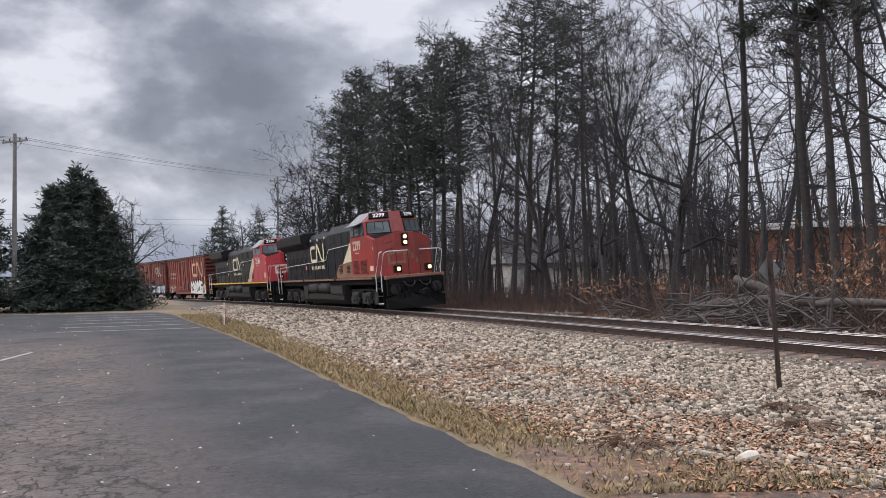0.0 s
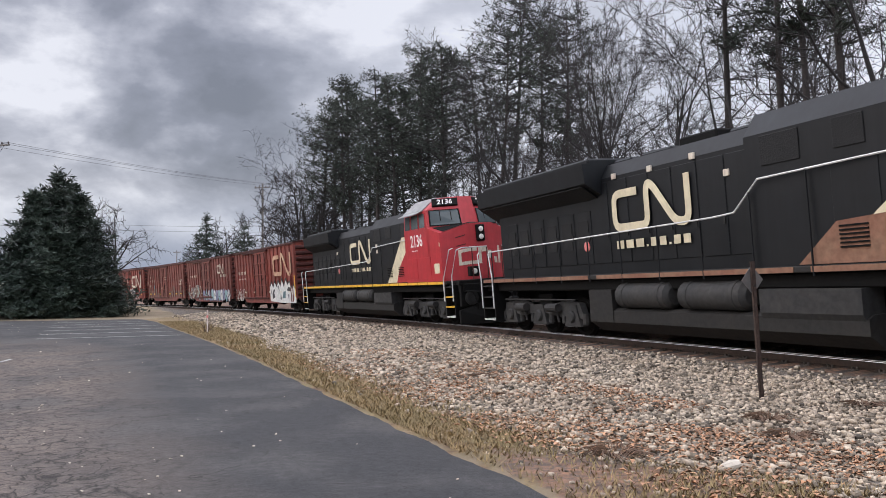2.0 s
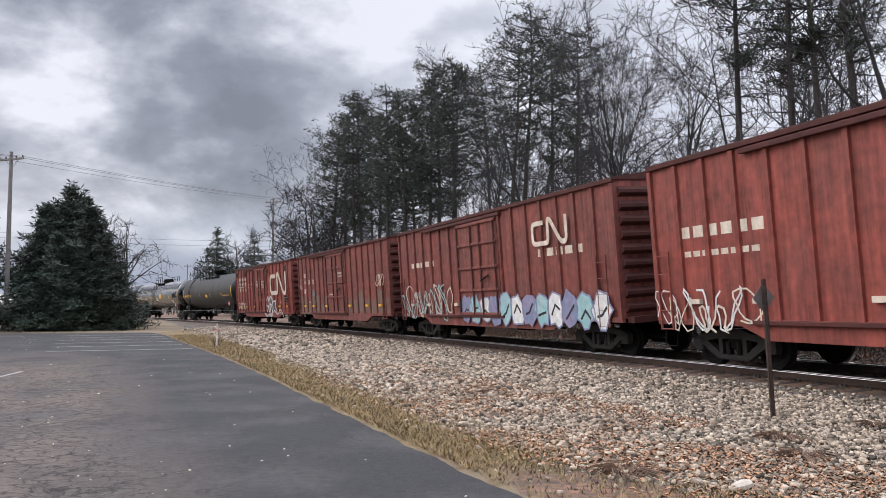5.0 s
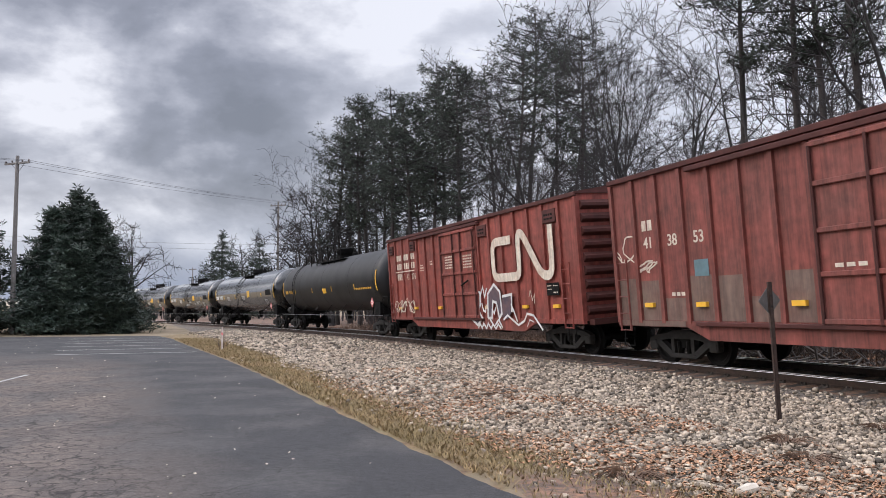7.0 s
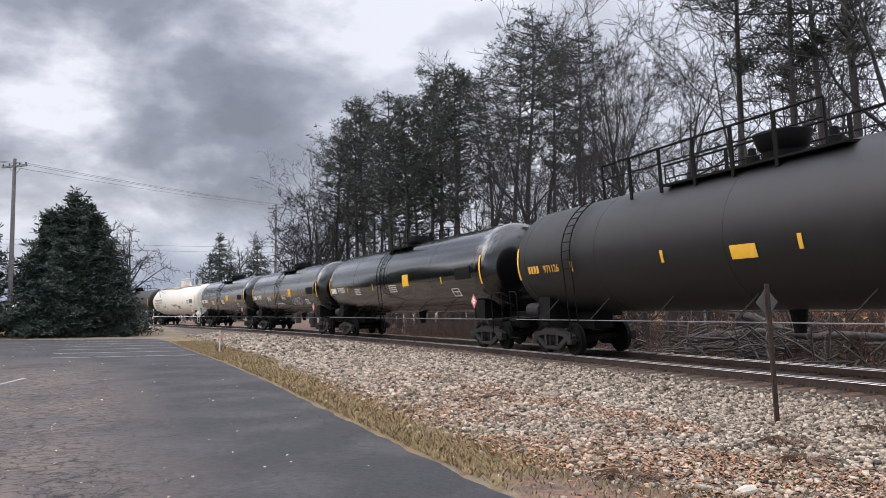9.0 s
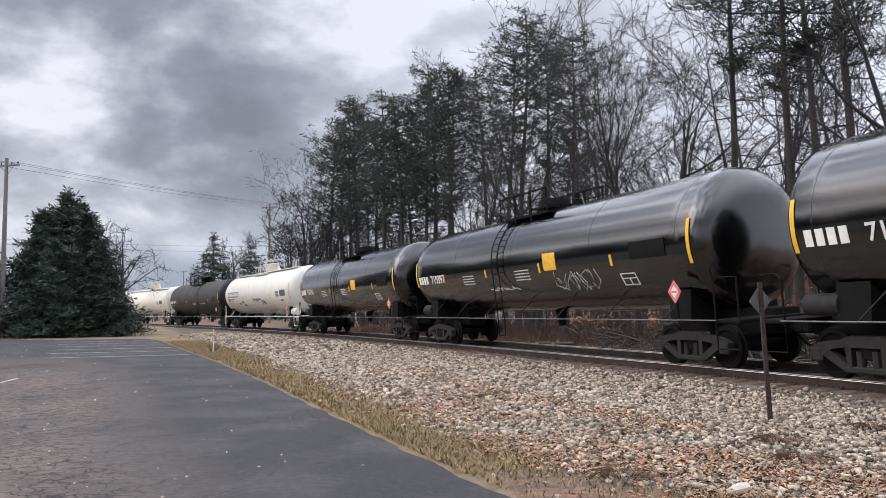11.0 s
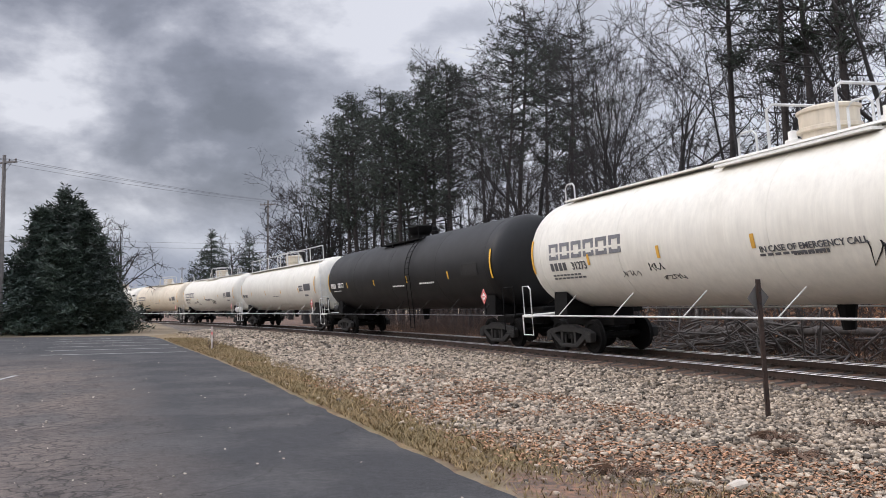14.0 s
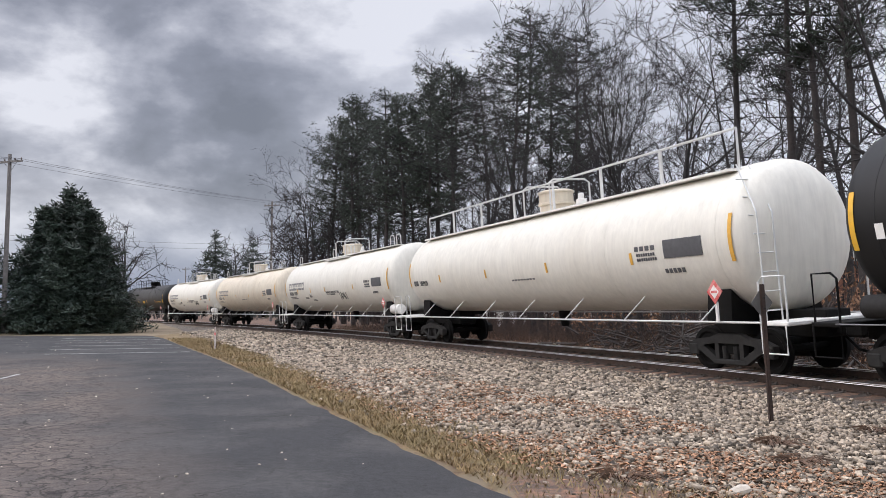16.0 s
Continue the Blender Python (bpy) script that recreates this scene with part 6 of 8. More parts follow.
def motions():
    """Every car rolls along the line at one speed; its ends stand on the centre line."""
    times = [k * 0.5 for k in range(33)]
    for car, s0, ln in CARS:
        rows = []
        for t in times:
            s = s0 - SPEED * t
            a, b = on_track(s + ln * 0.15, cant=False), on_track(s + ln * 0.85, cant=False)
            d = (a - b).normalized()
            mid = (a + b) / 2
            m = Matrix.Translation(mid) @ Matrix.Rotation(math.atan2(d.y, d.x), 4, "Z") @ Matrix.Rotation(CANT, 4, "X")
            rows.append((t, m))
        walk(car, rows)
    frames_ = [k / FPS for k in range(16 * FPS + 1)]
    for w, ax, r in SPINNERS:
        walk(w, [(t, pose(ax, 0, r, 0, math.degrees(SPEED * t / r) % 360, 0)) for t in frames_])

# ---- ground, car park, ballast and track ----
RNG = np.random.default_rng(7)


def wobble(x, y, scale, seed=0):
    """Cheap smooth unevenness from a few crossed waves."""
    r = np.random.default_rng(100 + seed)
    out = np.zeros(np.shape(x))
    for k in range(6):
        a, f, p = r.uniform(0, 6.28), scale * r.uniform(0.6, 2.2), r.uniform(0, 6.28)
        out = out + np.sin((np.cos(a) * x + np.sin(a) * y) * f + p)
    return out / 6


def zones(x, y):
    d, s = side_of(x, y)
    xe = np.interp(y, EDGE_Y, EDGE_X)
    xs = np.interp(y, STONE_Y, STONE_X) + 0.35 * wobble(x, y, 1.3, 1)
    ballast = np.clip((x - xs) / 0.7 + 0.5, 0, 1) * np.clip((d + 4.2) / 1.0, 0, 1)
    grass = np.clip((x - xe) / 0.3 + 0.5, 0, 1) * np.clip((xs - x) / 0.8 + 0.6, 0, 1) * (y > 5) * (y < 75)
    litter = np.clip((-3.4 - d) / 0.8, 0, 1) * np.clip((d + 60) / 20, 0, 1)
    ballast = ballast * np.clip((np.abs(d) - 1.25) / 0.3, 0, 1)
    litter = np.maximum(litter, np.clip((1.6 - np.abs(d)) / 0.3, 0, 1))
    near = np.clip((x - xe) / 0.3, 0, 1) * np.clip((10.5 - y) / 3.0 + 0.5 * wobble(x, y, 1.7, 21), 0, 1) * (1 - ballast)
    near = np.maximum(near, np.clip((x - xs) / 0.5 + 1.1, 0, 1) * np.clip((xs - x) / 0.3 + 0.8, 0, 1) * np.clip((24 - y) / 8, 0, 1) * (x > xe + 0.2))
    return np.clip(ballast, 0, 1), np.clip(grass * (1 - 0.75 * near), 0, 1), np.clip(litter + near, 0, 1)


def build_ground():
    def axis(fine0, fine1, step, far):
        mid = np.arange(fine0, fine1 + 1e-6, step)
        out = []
        w, p = step, 0.0
        while p < far:
            w *= 1.16
            p += w
            out.append(p)
        out = np.array(out)
        return np.r_[fine0 - out[::-1], mid, fine1 + out]
    xs, ys = axis(-22, 30, 0.3, 2500), axis(-8, 62, 0.35, 2500)
    X, Y = np.meshgrid(xs, ys)
    x, y = X.ravel(), Y.ravel()
    z, d, s = ground_z(x, y)
    z = z + 0.02 * wobble(x, y, 2.0, 2) * (np.abs(d) > 2) + 0.05 * wobble(x, y, 0.5, 3) * (d < -5)
    inside = (x < np.interp(y, EDGE_Y, EDGE_X) + 0.1) & (y < 52.5) & (d > 5)
    z = np.where(inside, -0.40, z)
    nx, ny = len(xs), len(ys)
    i = (np.arange(ny - 1)[:, None] * nx + np.arange(nx - 1)).ravel()
    me = raw_mesh("ground", np.c_[x, y, z], np.c_[i, i + 1, i + nx + 1, i + nx], M["ground"])
    b, g, l = zones(x, y)
    for name, val in (("ballast", b), ("grass", g), ("litter", l)):
        at = me.attributes.new(name, "FLOAT", "POINT")
        at.data.foreach_set("value", val.astype(np.float32))
    me.polygons.foreach_set("use_smooth", [True] * len(me.polygons))
    tagged(new("ground", me), "soil with grey ballast, dry grass and fallen leaves", "ground", kind="structure")


def build_asphalt():
    rows = np.r_[np.arange(-30, 4, 2.0), np.arange(4, 16, 0.12), np.arange(16, 52.1, 0.4)]
    v, worn, n = [], [], 60
    for y in rows:
        e = np.interp(y, EDGE_Y, EDGE_X) + 0.07 * wobble(np.array([y]), np.array([0.0]), 3.0, 5)[0] + 0.035 * wobble(np.array([y]), np.array([0.0]), 14.0, 6)[0]
        far = -90.0
        for k in range(n + 1):
            t = (k / n) ** 0.35
            x = far + (e - far) * t
            lip = -0.345 if k < n else -0.375
            v.append((x, y, lip + 0.006 * math.sin(x * 0.7 + y * 0.3)))
            off = e - x
            worn.append(float(np.clip((off - 1.0 - 0.05 * y) / 3.0, 0, 1) * np.clip((34 - y) / 14, 0.15, 1)) * 0.6)
    m = n + 1
    i = (np.arange(len(rows) - 1)[:, None] * m + np.arange(n)).ravel()
    me = raw_mesh("car_park", v, np.c_[i, i + 1, i + m + 1, i + m], M["asphalt"])
    at = me.attributes.new("worn", "FLOAT", "POINT")
    at.data.foreach_set("value", np.array(worn, np.float32))
    me.polygons.foreach_set("use_smooth", [True] * len(me.polygons))
    tagged(new("car_park", me), "worn grey asphalt car park with fine cracks and brownish patches", "pavement", kind="structure")
    # faded bay lines
    for x0, y0, x1, y1, w in ((-10.6, 20.3, -10.15, 18.0, 0.1), (-10.15, 18.0, -9.9, 16.4, 0.1)):
        dx, dy = x1 - x0, y1 - y0
        ln = math.hypot(dx, dy)
        px, py = -dy / ln * w / 2, dx / ln * w / 2
        f = Form().add([(x0 - px, y0 - py, -0.338), (x0 + px, y0 + py, -0.338), (x1 + px, y1 + py, -0.338), (x1 - px, y1 - py, -0.338)], [(0, 1, 2, 3)])
        solid("bay_line", f, M["road_paint"], "worn white parking bay line on the asphalt", "road marking", kind="structure")
    for k in range(6):
        y0 = 30.5 + k * 3.4
        xe = np.interp(y0, EDGE_Y, EDGE_X)
        f = Form().add([(xe - 5.6, y0 - 0.9, -0.337), (xe - 5.6, y0 - 0.72, -0.337), (xe - 0.6, y0 + 0.6, -0.337), (xe - 0.6, y0 + 0.42, -0.337)], [(0, 3, 2, 1)])
        solid("bay_line", f, M["road_paint"], "worn white parking bay line on the asphalt", "road marking", kind="structure")


def scatter_solid(name, x, y, z, size, material, label, category, flat=0.7):
    """Many small angular stones as one object of stuff; each is a jittered eight-cornered lump."""
    n = len(x)
    base = np.array([(-1, -1, -1), (1, -1, -1), (1, 1, -1), (-1, 1, -1), (-1, -1, 1), (1, -1, 1), (1, 1, 1), (-1, 1, 1)], float) * 0.5
    v = base[None] * (1 + RNG.uniform(-0.45, 0.35, (n, 8, 3)))
    v *= (size[:, None] * np.c_[RNG.uniform(0.7, 1.3, n), RNG.uniform(0.7, 1.2, n), flat * RNG.uniform(0.7, 1.2, n)])[:, None]
    a, c = RNG.uniform(0, 6.28, n), RNG.uniform(-0.6, 0.6, n)
    ca, sa, cb, sb = np.cos(a)[:, None], np.sin(a)[:, None], np.cos(c)[:, None], np.sin(c)[:, None]
    vy, vz = v[:, :, 1] * cb - v[:, :, 2] * sb, v[:, :, 1] * sb + v[:, :, 2] * cb
    vx, vy = v[:, :, 0] * ca - vy * sa, v[:, :, 0] * sa + vy * ca
    P = np.stack([vx + x[:, None], vy + y[:, None], vz + z[:, None]], -1).reshape(-1, 3)
    q = np.array([(0, 3, 2, 1), (4, 5, 6, 7), (0, 1, 5, 4), (1, 2, 6, 5), (2, 3, 7, 6), (3, 0, 4, 7)])
    F = (q[None] + 8 * np.arange(n)[:, None, None]).reshape(-1, 4)
    return tagged(new(name, raw_mesh(name, P, F, material)), label, category, kind="stuff")


def build_stones():
    # dense where the camera is near, thinner and larger far off
    spots = []
    for s0, s1, n0, n1, count, lo, hi in ((2, 17, 2.2, 13.0, 98000, 0.022, 0.050), (17, 34, 2.2, 9.5, 42000, 0.028, 0.064), (34, 70, 2.0, 8, 15000, 0.055, 0.10), (2, 60, 1.35, 2.2, 3500, 0.03, 0.06), (0, 60, -4.0, -1.9, 4000, 0.04, 0.08)):
        s, o = RNG.uniform(s0, s1, count), RNG.uniform(n0, n1, count)
        a = TRACK_TURN + BEND * s
        cx, cy = np.interp(s, LINE_S, LINE[:, 0]), np.interp(s, LINE_S, LINE[:, 1])
        spots.append(np.c_[cx - o * np.cos(a), cy - o * np.sin(a), RNG.uniform(lo, hi, count) * RNG.choice([0.6, 0.85, 1.0, 1.25], count)])
    p = np.concatenate(spots)
    b, g, l = zones(p[:, 0], p[:, 1])
    xs = np.interp(p[:, 1], STONE_Y, STONE_X)
    xe = np.interp(p[:, 1], EDGE_Y, EDGE_X)
    keep = (RNG.uniform(0, 1, len(p)) < np.clip(b, 0, 1) ** 1.4 + 0.03) & (p[:, 0] > xe + 0.25) & (p[:, 1] > 4)
    p = p[keep]
    z, d, _ = ground_z(p[:, 0], p[:, 1])
    under = (np.abs(np.abs(d) - 0.75) < 0.12)
    p, z = p[~under], z[~under]
    scatter_solid("ballast", p[:, 0], p[:, 1], z + p[:, 2] * RNG.uniform(-0.15, 0.75, len(p)), p[:, 2], M["stone"], "pale grey and buff crushed-stone ballast", "gravel", 0.75)


def build_blades():
    """Dry grass on the verge and fallen leaves: thin folded slips, joined."""
    n = 95000
    y = 6 + 40 * RNG.uniform(0, 1, n) ** 1.8
    xe, xs = np.interp(y, EDGE_Y, EDGE_X), np.interp(y, STONE_Y, STONE_X)
    x = xe + 0.08 + (xs - xe + 0.3) * RNG.uniform(0, 1, n)
    b, g, l = zones(x, y)
    keep = RNG.uniform(0, 1, n) < g * (0.55 + 0.6 * wobble(x, y, 1.1, 9))
    x, y = x[keep], y[keep]
    z, _, _ = ground_z(x, y)
    n = len(x)
    a, h, w = RNG.uniform(0, 6.28, n), RNG.uniform(0.025, 0.075, n) * (1 + y / 60), RNG.uniform(0.003, 0.007, n) * (1 + y / 14)
    ca, sa = np.cos(a), np.sin(a)
    lean = RNG.uniform(0.4, 1.6, n) * h
    P = np.stack([np.c_[x - w * ca, y - w * sa, z], np.c_[x + w * ca, y + w * sa, z], np.c_[x + lean * sa, y - lean * ca, z + h]], 1).reshape(-1, 3)
    tagged(new("grass", raw_mesh("grass", P, np.arange(3 * n).reshape(-1, 3), M["dry_grass"])), "short dry yellow-green grass along the asphalt edge", "grass", kind="stuff")
    # leaves
    spots = []
    n = 24000
    y = 5.5 + 16 * RNG.uniform(0, 1, n) ** 1.6
    xe, xs = np.interp(y, EDGE_Y, EDGE_X), np.interp(y, STONE_Y, STONE_X)
    x = xe + 0.1 + (xs - xe + 3.2) * (0.12 + 0.88 * RNG.uniform(0, 1, n) ** 0.7)
    k = RNG.uniform(0, 1, n) < 0.52 + 1.5 * wobble(x, y, 1.6, 11)
    spots.append(np.c_[x[k], y[k]])
    n = 14000
    s, o = RNG.uniform(0, 60, n), RNG.uniform(-12, -3.6, n)
    a = TRACK_TURN + BEND * s
    spots.append(np.c_[np.interp(s, LINE_S, LINE[:, 0]) - o * np.cos(a), np.interp(s, LINE_S, LINE[:, 1]) - o * np.sin(a)])
    p = np.concatenate(spots)
    z, d, _ = ground_z(p[:, 0], p[:, 1])
    n = len(p)
    a = RNG.uniform(0, 6.28, n)
    sz = RNG.uniform(0.016, 0.042, n) * np.where(d < 0, 2.2, 1.0)
    ca, sa = np.cos(a) * sz, np.sin(a) * sz
    up = RNG.uniform(0.2, 0.8, n) * sz
    z = z + np.where(d < 0, 0.02, 0.035)
    P = np.stack([np.c_[p[:, 0] - ca, p[:, 1] - sa, z], np.c_[p[:, 0] + sa * 0.6, p[:, 1] - ca * 0.6, z + up], np.c_[p[:, 0] + ca, p[:, 1] + sa, z + up * 0.3], np.c_[p[:, 0] - sa * 0.6, p[:, 1] + ca * 0.6, z + up]], 1).reshape(-1, 3)
    tagged(new("fallen_leaves", raw_mesh("fallen_leaves", P, np.arange(4 * n).reshape(-1, 4), M["dead_leaf"])), "brown and rust-red fallen leaves", "leaves", kind="stuff")


def build_track():
    prof = [(-0.07, -0.172), (0.07, -0.172), (0.07, -0.160), (0.012, -0.145), (0.010, -0.045), (0.036, -0.035), (0.037, -0.006), (0.030, 0.0), (-0.030, 0.0), (-0.037, -0.006), (-0.036, -0.035), (-0.010, -0.045), (-0.012, -0.145), (-0.07, -0.160)]
    ss = np.r_[np.arange(-90, 130, 1.5), np.arange(130, 430, 8.0)]
    for near in (-0.755, 0.755):
        v, f, n = [], [], len(prof)
        for s in ss:
            v += [on_track(s, near + a, b) for a, b in prof]
        for k in range(len(ss) - 1):
            f += [(n * k + i, n * k + (i + 1) % n, n * k + n + (i + 1) % n, n * k + n + i) for i in range(n)]
        rl = solid("rail", Form().add(v, f), M["rail"], "rusty steel rail with polished running surface", "rail", kind="structure")
        v, f = [], []
        for s in ss:
            v += [on_track(s, near + a, b) for a, b in ((-0.040, -0.026), (-0.029, 0.004), (0.029, 0.004), (0.040, -0.026))]
        for k in range(len(ss) - 1):
            f += [(4 * k + i, 4 * k + (i + 1) % 4, 4 * k + 4 + (i + 1) % 4, 4 * k + 4 + i) for i in range(4)]
        part("running_surface", Form().add(v, f), M["rail_top"], rl, "polished bright steel running surface")
    bed = new("track_bed")
    tagged(bed, "wooden crossties under the rails", "track", kind="structure")
    tie = Form().box(-0.115, 0.115, -1.3, 1.3, -0.36, -0.176, 0.012)
    for s in (-1, 1):
        tie.box(-0.10, 0.10, s * 0.755 - 0.17, s * 0.755 + 0.17, -0.178, -0.163)
        for a in (-1, 1):
            tie.box(a * 0.05 - 0.02, a * 0.05 + 0.02, s * 0.755 - 0.11, s * 0.755 - 0.075, -0.17, -0.13)
            tie.box(a * 0.05 - 0.02, a * 0.05 + 0.02, s * 0.755 + 0.075, s * 0.755 + 0.11, -0.17, -0.13)
    me = tie.mesh("crosstie", M["tie"])
    rng = random.Random(3)
    for k in range(230):
        s = -8 + k * 0.53
        p = on_track(s)
        a = heading(s)
        m = Matrix.Translation(p) @ Matrix.Rotation(a + math.pi / 2 + rng.uniform(-0.02, 0.02), 4, "Z") @ Matrix.Rotation(-CANT, 4, "X")
        part("crosstie", me, None, bed, at=m)


def build_litter():
    """Pale bits of leaf and paper blown over the asphalt."""
    n = 260
    y = 5 + 45 * RNG.uniform(0, 1, n) ** 1.7
    x = np.interp(y, EDGE_Y, EDGE_X) - 0.1 - (y * 0.62 + 2) * RNG.uniform(0, 1, n) ** 0.8
    sz = RNG.uniform(0.008, 0.024, n) * (1 + y / 40)
    scatter_solid("litter", x, y, np.full(n, -0.335), sz, M["old_white"], "small pale leaf and paper scraps on the asphalt", "litter", 0.3)


build_ground()
build_asphalt()
build_litter()
build_stones()
build_blades()
build_track()


def ground_at(x, y):
    return float(ground_z(np.array([x]), np.array([y]))[0][0])


# ---- small things beside the line ----
def build_marker():
    x, y = 4.61, 11.0
    z = ground_at(x, y)
    car = thing("marker_post", "thin rusty steel post with a small diamond sign, in the ballast", "sign post", m=pose(x, y, z, 0, -2.6, 20))
    post = Form().box(-0.03, 0.03, -0.006, 0.006, -0.15, 1.94).box(-0.03, -0.02, -0.006, 0.03, -0.15, 1.94).box(0.02, 0.03, -0.006, 0.03, -0.15, 1.94)
    for k in range(22):
        post.box(-0.008, 0.008, -0.009, -0.006, 0.1 + k * 0.08, 0.12 + k * 0.08)
    part("post", post, M["post_rust"], car)
    part("sign", Form().prism([(0, 1.47), (0.19, 1.68), (0, 1.89), (-0.19, 1.68)], 0.031, 0.036), M["sign_back"], car, "bare grey back of a diamond sign")
    part("bolt", Form().lathe([(-0.02, 0.014), (0.03, 0.014)], "y", (0, 0, 1.75), 6).lathe([(-0.02, 0.014), (0.03, 0.014)], "y", (0, 0, 1.6), 6), M["chassis"], car)


def build_stake():
    x, y = -9.2, 33.0
    z = ground_at(x, y)
    car = thing("survey_stake", "small pale stake with red ribbon in dead weeds", "stake", m=pose(x, y, z))
    part("stake", Form().box(-0.022, 0.022, -0.02, 0.02, -0.1, 0.95, 0.005), M["stake"], car)
    part("ribbon", Form().box(-0.03, 0.03, -0.028, 0.028, 0.62, 0.72), M["placard_red"], car, "faded red ribbon")
    w = Form()
    rng = random.Random(8)
    for k in range(12):
        a, l = rng.uniform(0, 6.28), rng.uniform(0.3, 0.6)
        w.tube([(0.1 * math.cos(a), 0.1 * math.sin(a), 0), (0.2 * math.cos(a), 0.2 * math.sin(a), l * 0.6), (0.36 * math.cos(a), 0.36 * math.sin(a), l)], [0.014, 0.01, 0.005], 3)
    part("dead_weed", w, M["bramble"], car)


def weed_clump(x, y, r, seed):
    rng = random.Random(seed)
    f = Form()
    for k in range(90):
        a, l = rng.uniform(0, 6.28), r * rng.uniform(0.4, 1.1)
        d = r * 0.4 * rng.random()
        f.tube([(d * math.cos(a), d * math.sin(a), -0.02), (d * math.cos(a) + l * 0.4 * math.cos(a), d * math.sin(a) + l * 0.4 * math.sin(a), l * 0.28), (d * math.cos(a) + l * math.cos(a + 0.3), d * math.sin(a) + l * math.sin(a + 0.3), 0.04)], [0.008, 0.006, 0.003], 3)
    solid("weed_clump", f, M["straw"], "dead brown weed clump lying in the ballast", "weed", pose(x, y, ground_at(x, y)), group="weed clumps")


build_marker()
build_stake()
for k, (x, y, r) in enumerate(((0.97, 14.5, 0.26), (2.97, 12.6, 0.2), (3.75, 8.3, 0.28), (4.0, 9.4, 0.3), (1.75, 7.6, 0.34), (0.6, 16.5, 0.2), (-0.9, 16.6, 0.24), (-3.6, 27.0, 0.25), (1.1, 12.0, 0.16), (5.6, 10.2, 0.24))):
    weed_clump(x, y, r, 60 + k)
rock = Form().lathe([(-0.13, 0.03), (-0.10, 0.09), (0.0, 0.12), (0.09, 0.08), (0.13, 0.02)], "x", (0, 0, 0.02), 9)
rock.v = [(a * 0.75, 0.7 * b * (1 + 0.2 * math.sin(9 * a + 5 * b)), c * 0.45 + 0.02 * math.sin(20 * a)) for a, b, c in rock.v]
solid("rock", rock, M["rock"], "whitish flat stone lying on the leaves", "rock", pose(2.62, 6.96, ground_at(2.62, 6.96) + 0.03))

# ---- trees ----


class Wood:
    """Tubes for trunk and limbs, collected as arrays of quads."""

    def __init__(self):
        self.v, self.q, self.n = [], [], 0

    def limb(self, pts, radii, sides):
        pts = np.asarray(pts, float)
        n = len(pts)
        d = np.gradient(pts, axis=0)
        d /= np.linalg.norm(d, axis=1)[:, None] + 1e-9
        ref = np.where(np.abs(d[:, 2:3]) < 0.9, np.array([[0, 0, 1.0]]), np.array([[1.0, 0, 0]]))
        a = np.cross(d, ref)
        a /= np.linalg.norm(a, axis=1)[:, None] + 1e-9
        c = np.cross(d, a)
        t = np.arange(sides) * 2 * np.pi / sides
        ring = pts[:, None] + np.asarray(radii)[:, None, None] * (np.cos(t)[None, :, None] * a[:, None] + np.sin(t)[None, :, None] * c[:, None])
        self.v.append(ring.reshape(-1, 3))
        i = np.arange(sides)
        j = (i + 1) % sides
        for k in range(n - 1):
            self.q.append(np.c_[i + k * sides, j + k * sides, j + (k + 1) * sides, i + (k + 1) * sides] + self.n)
        self.n += n * sides

    def mesh(self, name, material):
        return raw_mesh(name, np.concatenate(self.v), np.concatenate(self.q), material)


def bent(rng, start, way, length, n, wander, lift=0.0):
    pts, p, d = [np.array(start, float)], np.array(start, float), np.array(way, float)
    d /= np.linalg.norm(d)
    for k in range(n):
        d = d + rng.normal(0, wander, 3) + np.array([0, 0, lift])
        d /= np.linalg.norm(d)
        p = p + d * length / n
        pts.append(p)
    return np.array(pts), d


def bare_tree(seed, height, fork=0.3, spread=0.55, radius=0.2, levels=4, kids=(8, 7, 6, 3), least=0.012):
    """A leafless tree: a trunk, limbs, branches and twigs, each thinner and more bent than the last."""
    rng = np.random.default_rng(seed)
    trunk, twigs = Wood(), Wood()

    def grow(start, way, length, r, level):
        n = (8, 6, 4, 3, 2)[level]
        pts, d = bent(rng, start, way, length, n, 0.07 + 0.075 * level, 0.015 + 0.02 * level)
        rad = np.linspace(r, r * (0.3 if level else 0.08), n + 1)
        if level == 0:
            rad[0] *= 1.35
        (trunk if level < 2 else twigs).limb(pts, rad, (8, 6, 4, 3, 3)[level])
        if level >= levels:
            return
        for k in range(kids[min(level, len(kids) - 1)]):
            t = rng.uniform(fork if level == 0 else 0.2, 1.0)
            i = min(int(t * n), n - 1)
            p = pts[i] + (pts[i + 1] - pts[i]) * (t * n - i)
            ax = pts[i + 1] - pts[i]
            ax /= np.linalg.norm(ax)
            side = rng.normal(0, 1, 3)
            side -= side @ ax * ax
            side /= np.linalg.norm(side)
            w = ax * (1 - spread * 0.75) + side * spread * rng.uniform(0.8, 1.4) + np.array([0, 0, 0.05])
            grow(p, w, length * rng.uniform(0.34, 0.54) * (1.15 - 0.4 * t if level == 0 else 1), max(least, rad[i] * rng.uniform(0.45, 0.62)), level + 1)

    grow((0, 0, -0.2), (rng.normal(0, 0.03), rng.normal(0, 0.03), 1), height * 0.78, radius, 0)
    return trunk.mesh("trunk", M["bark"]), twigs.mesh("crown", M["twig"])


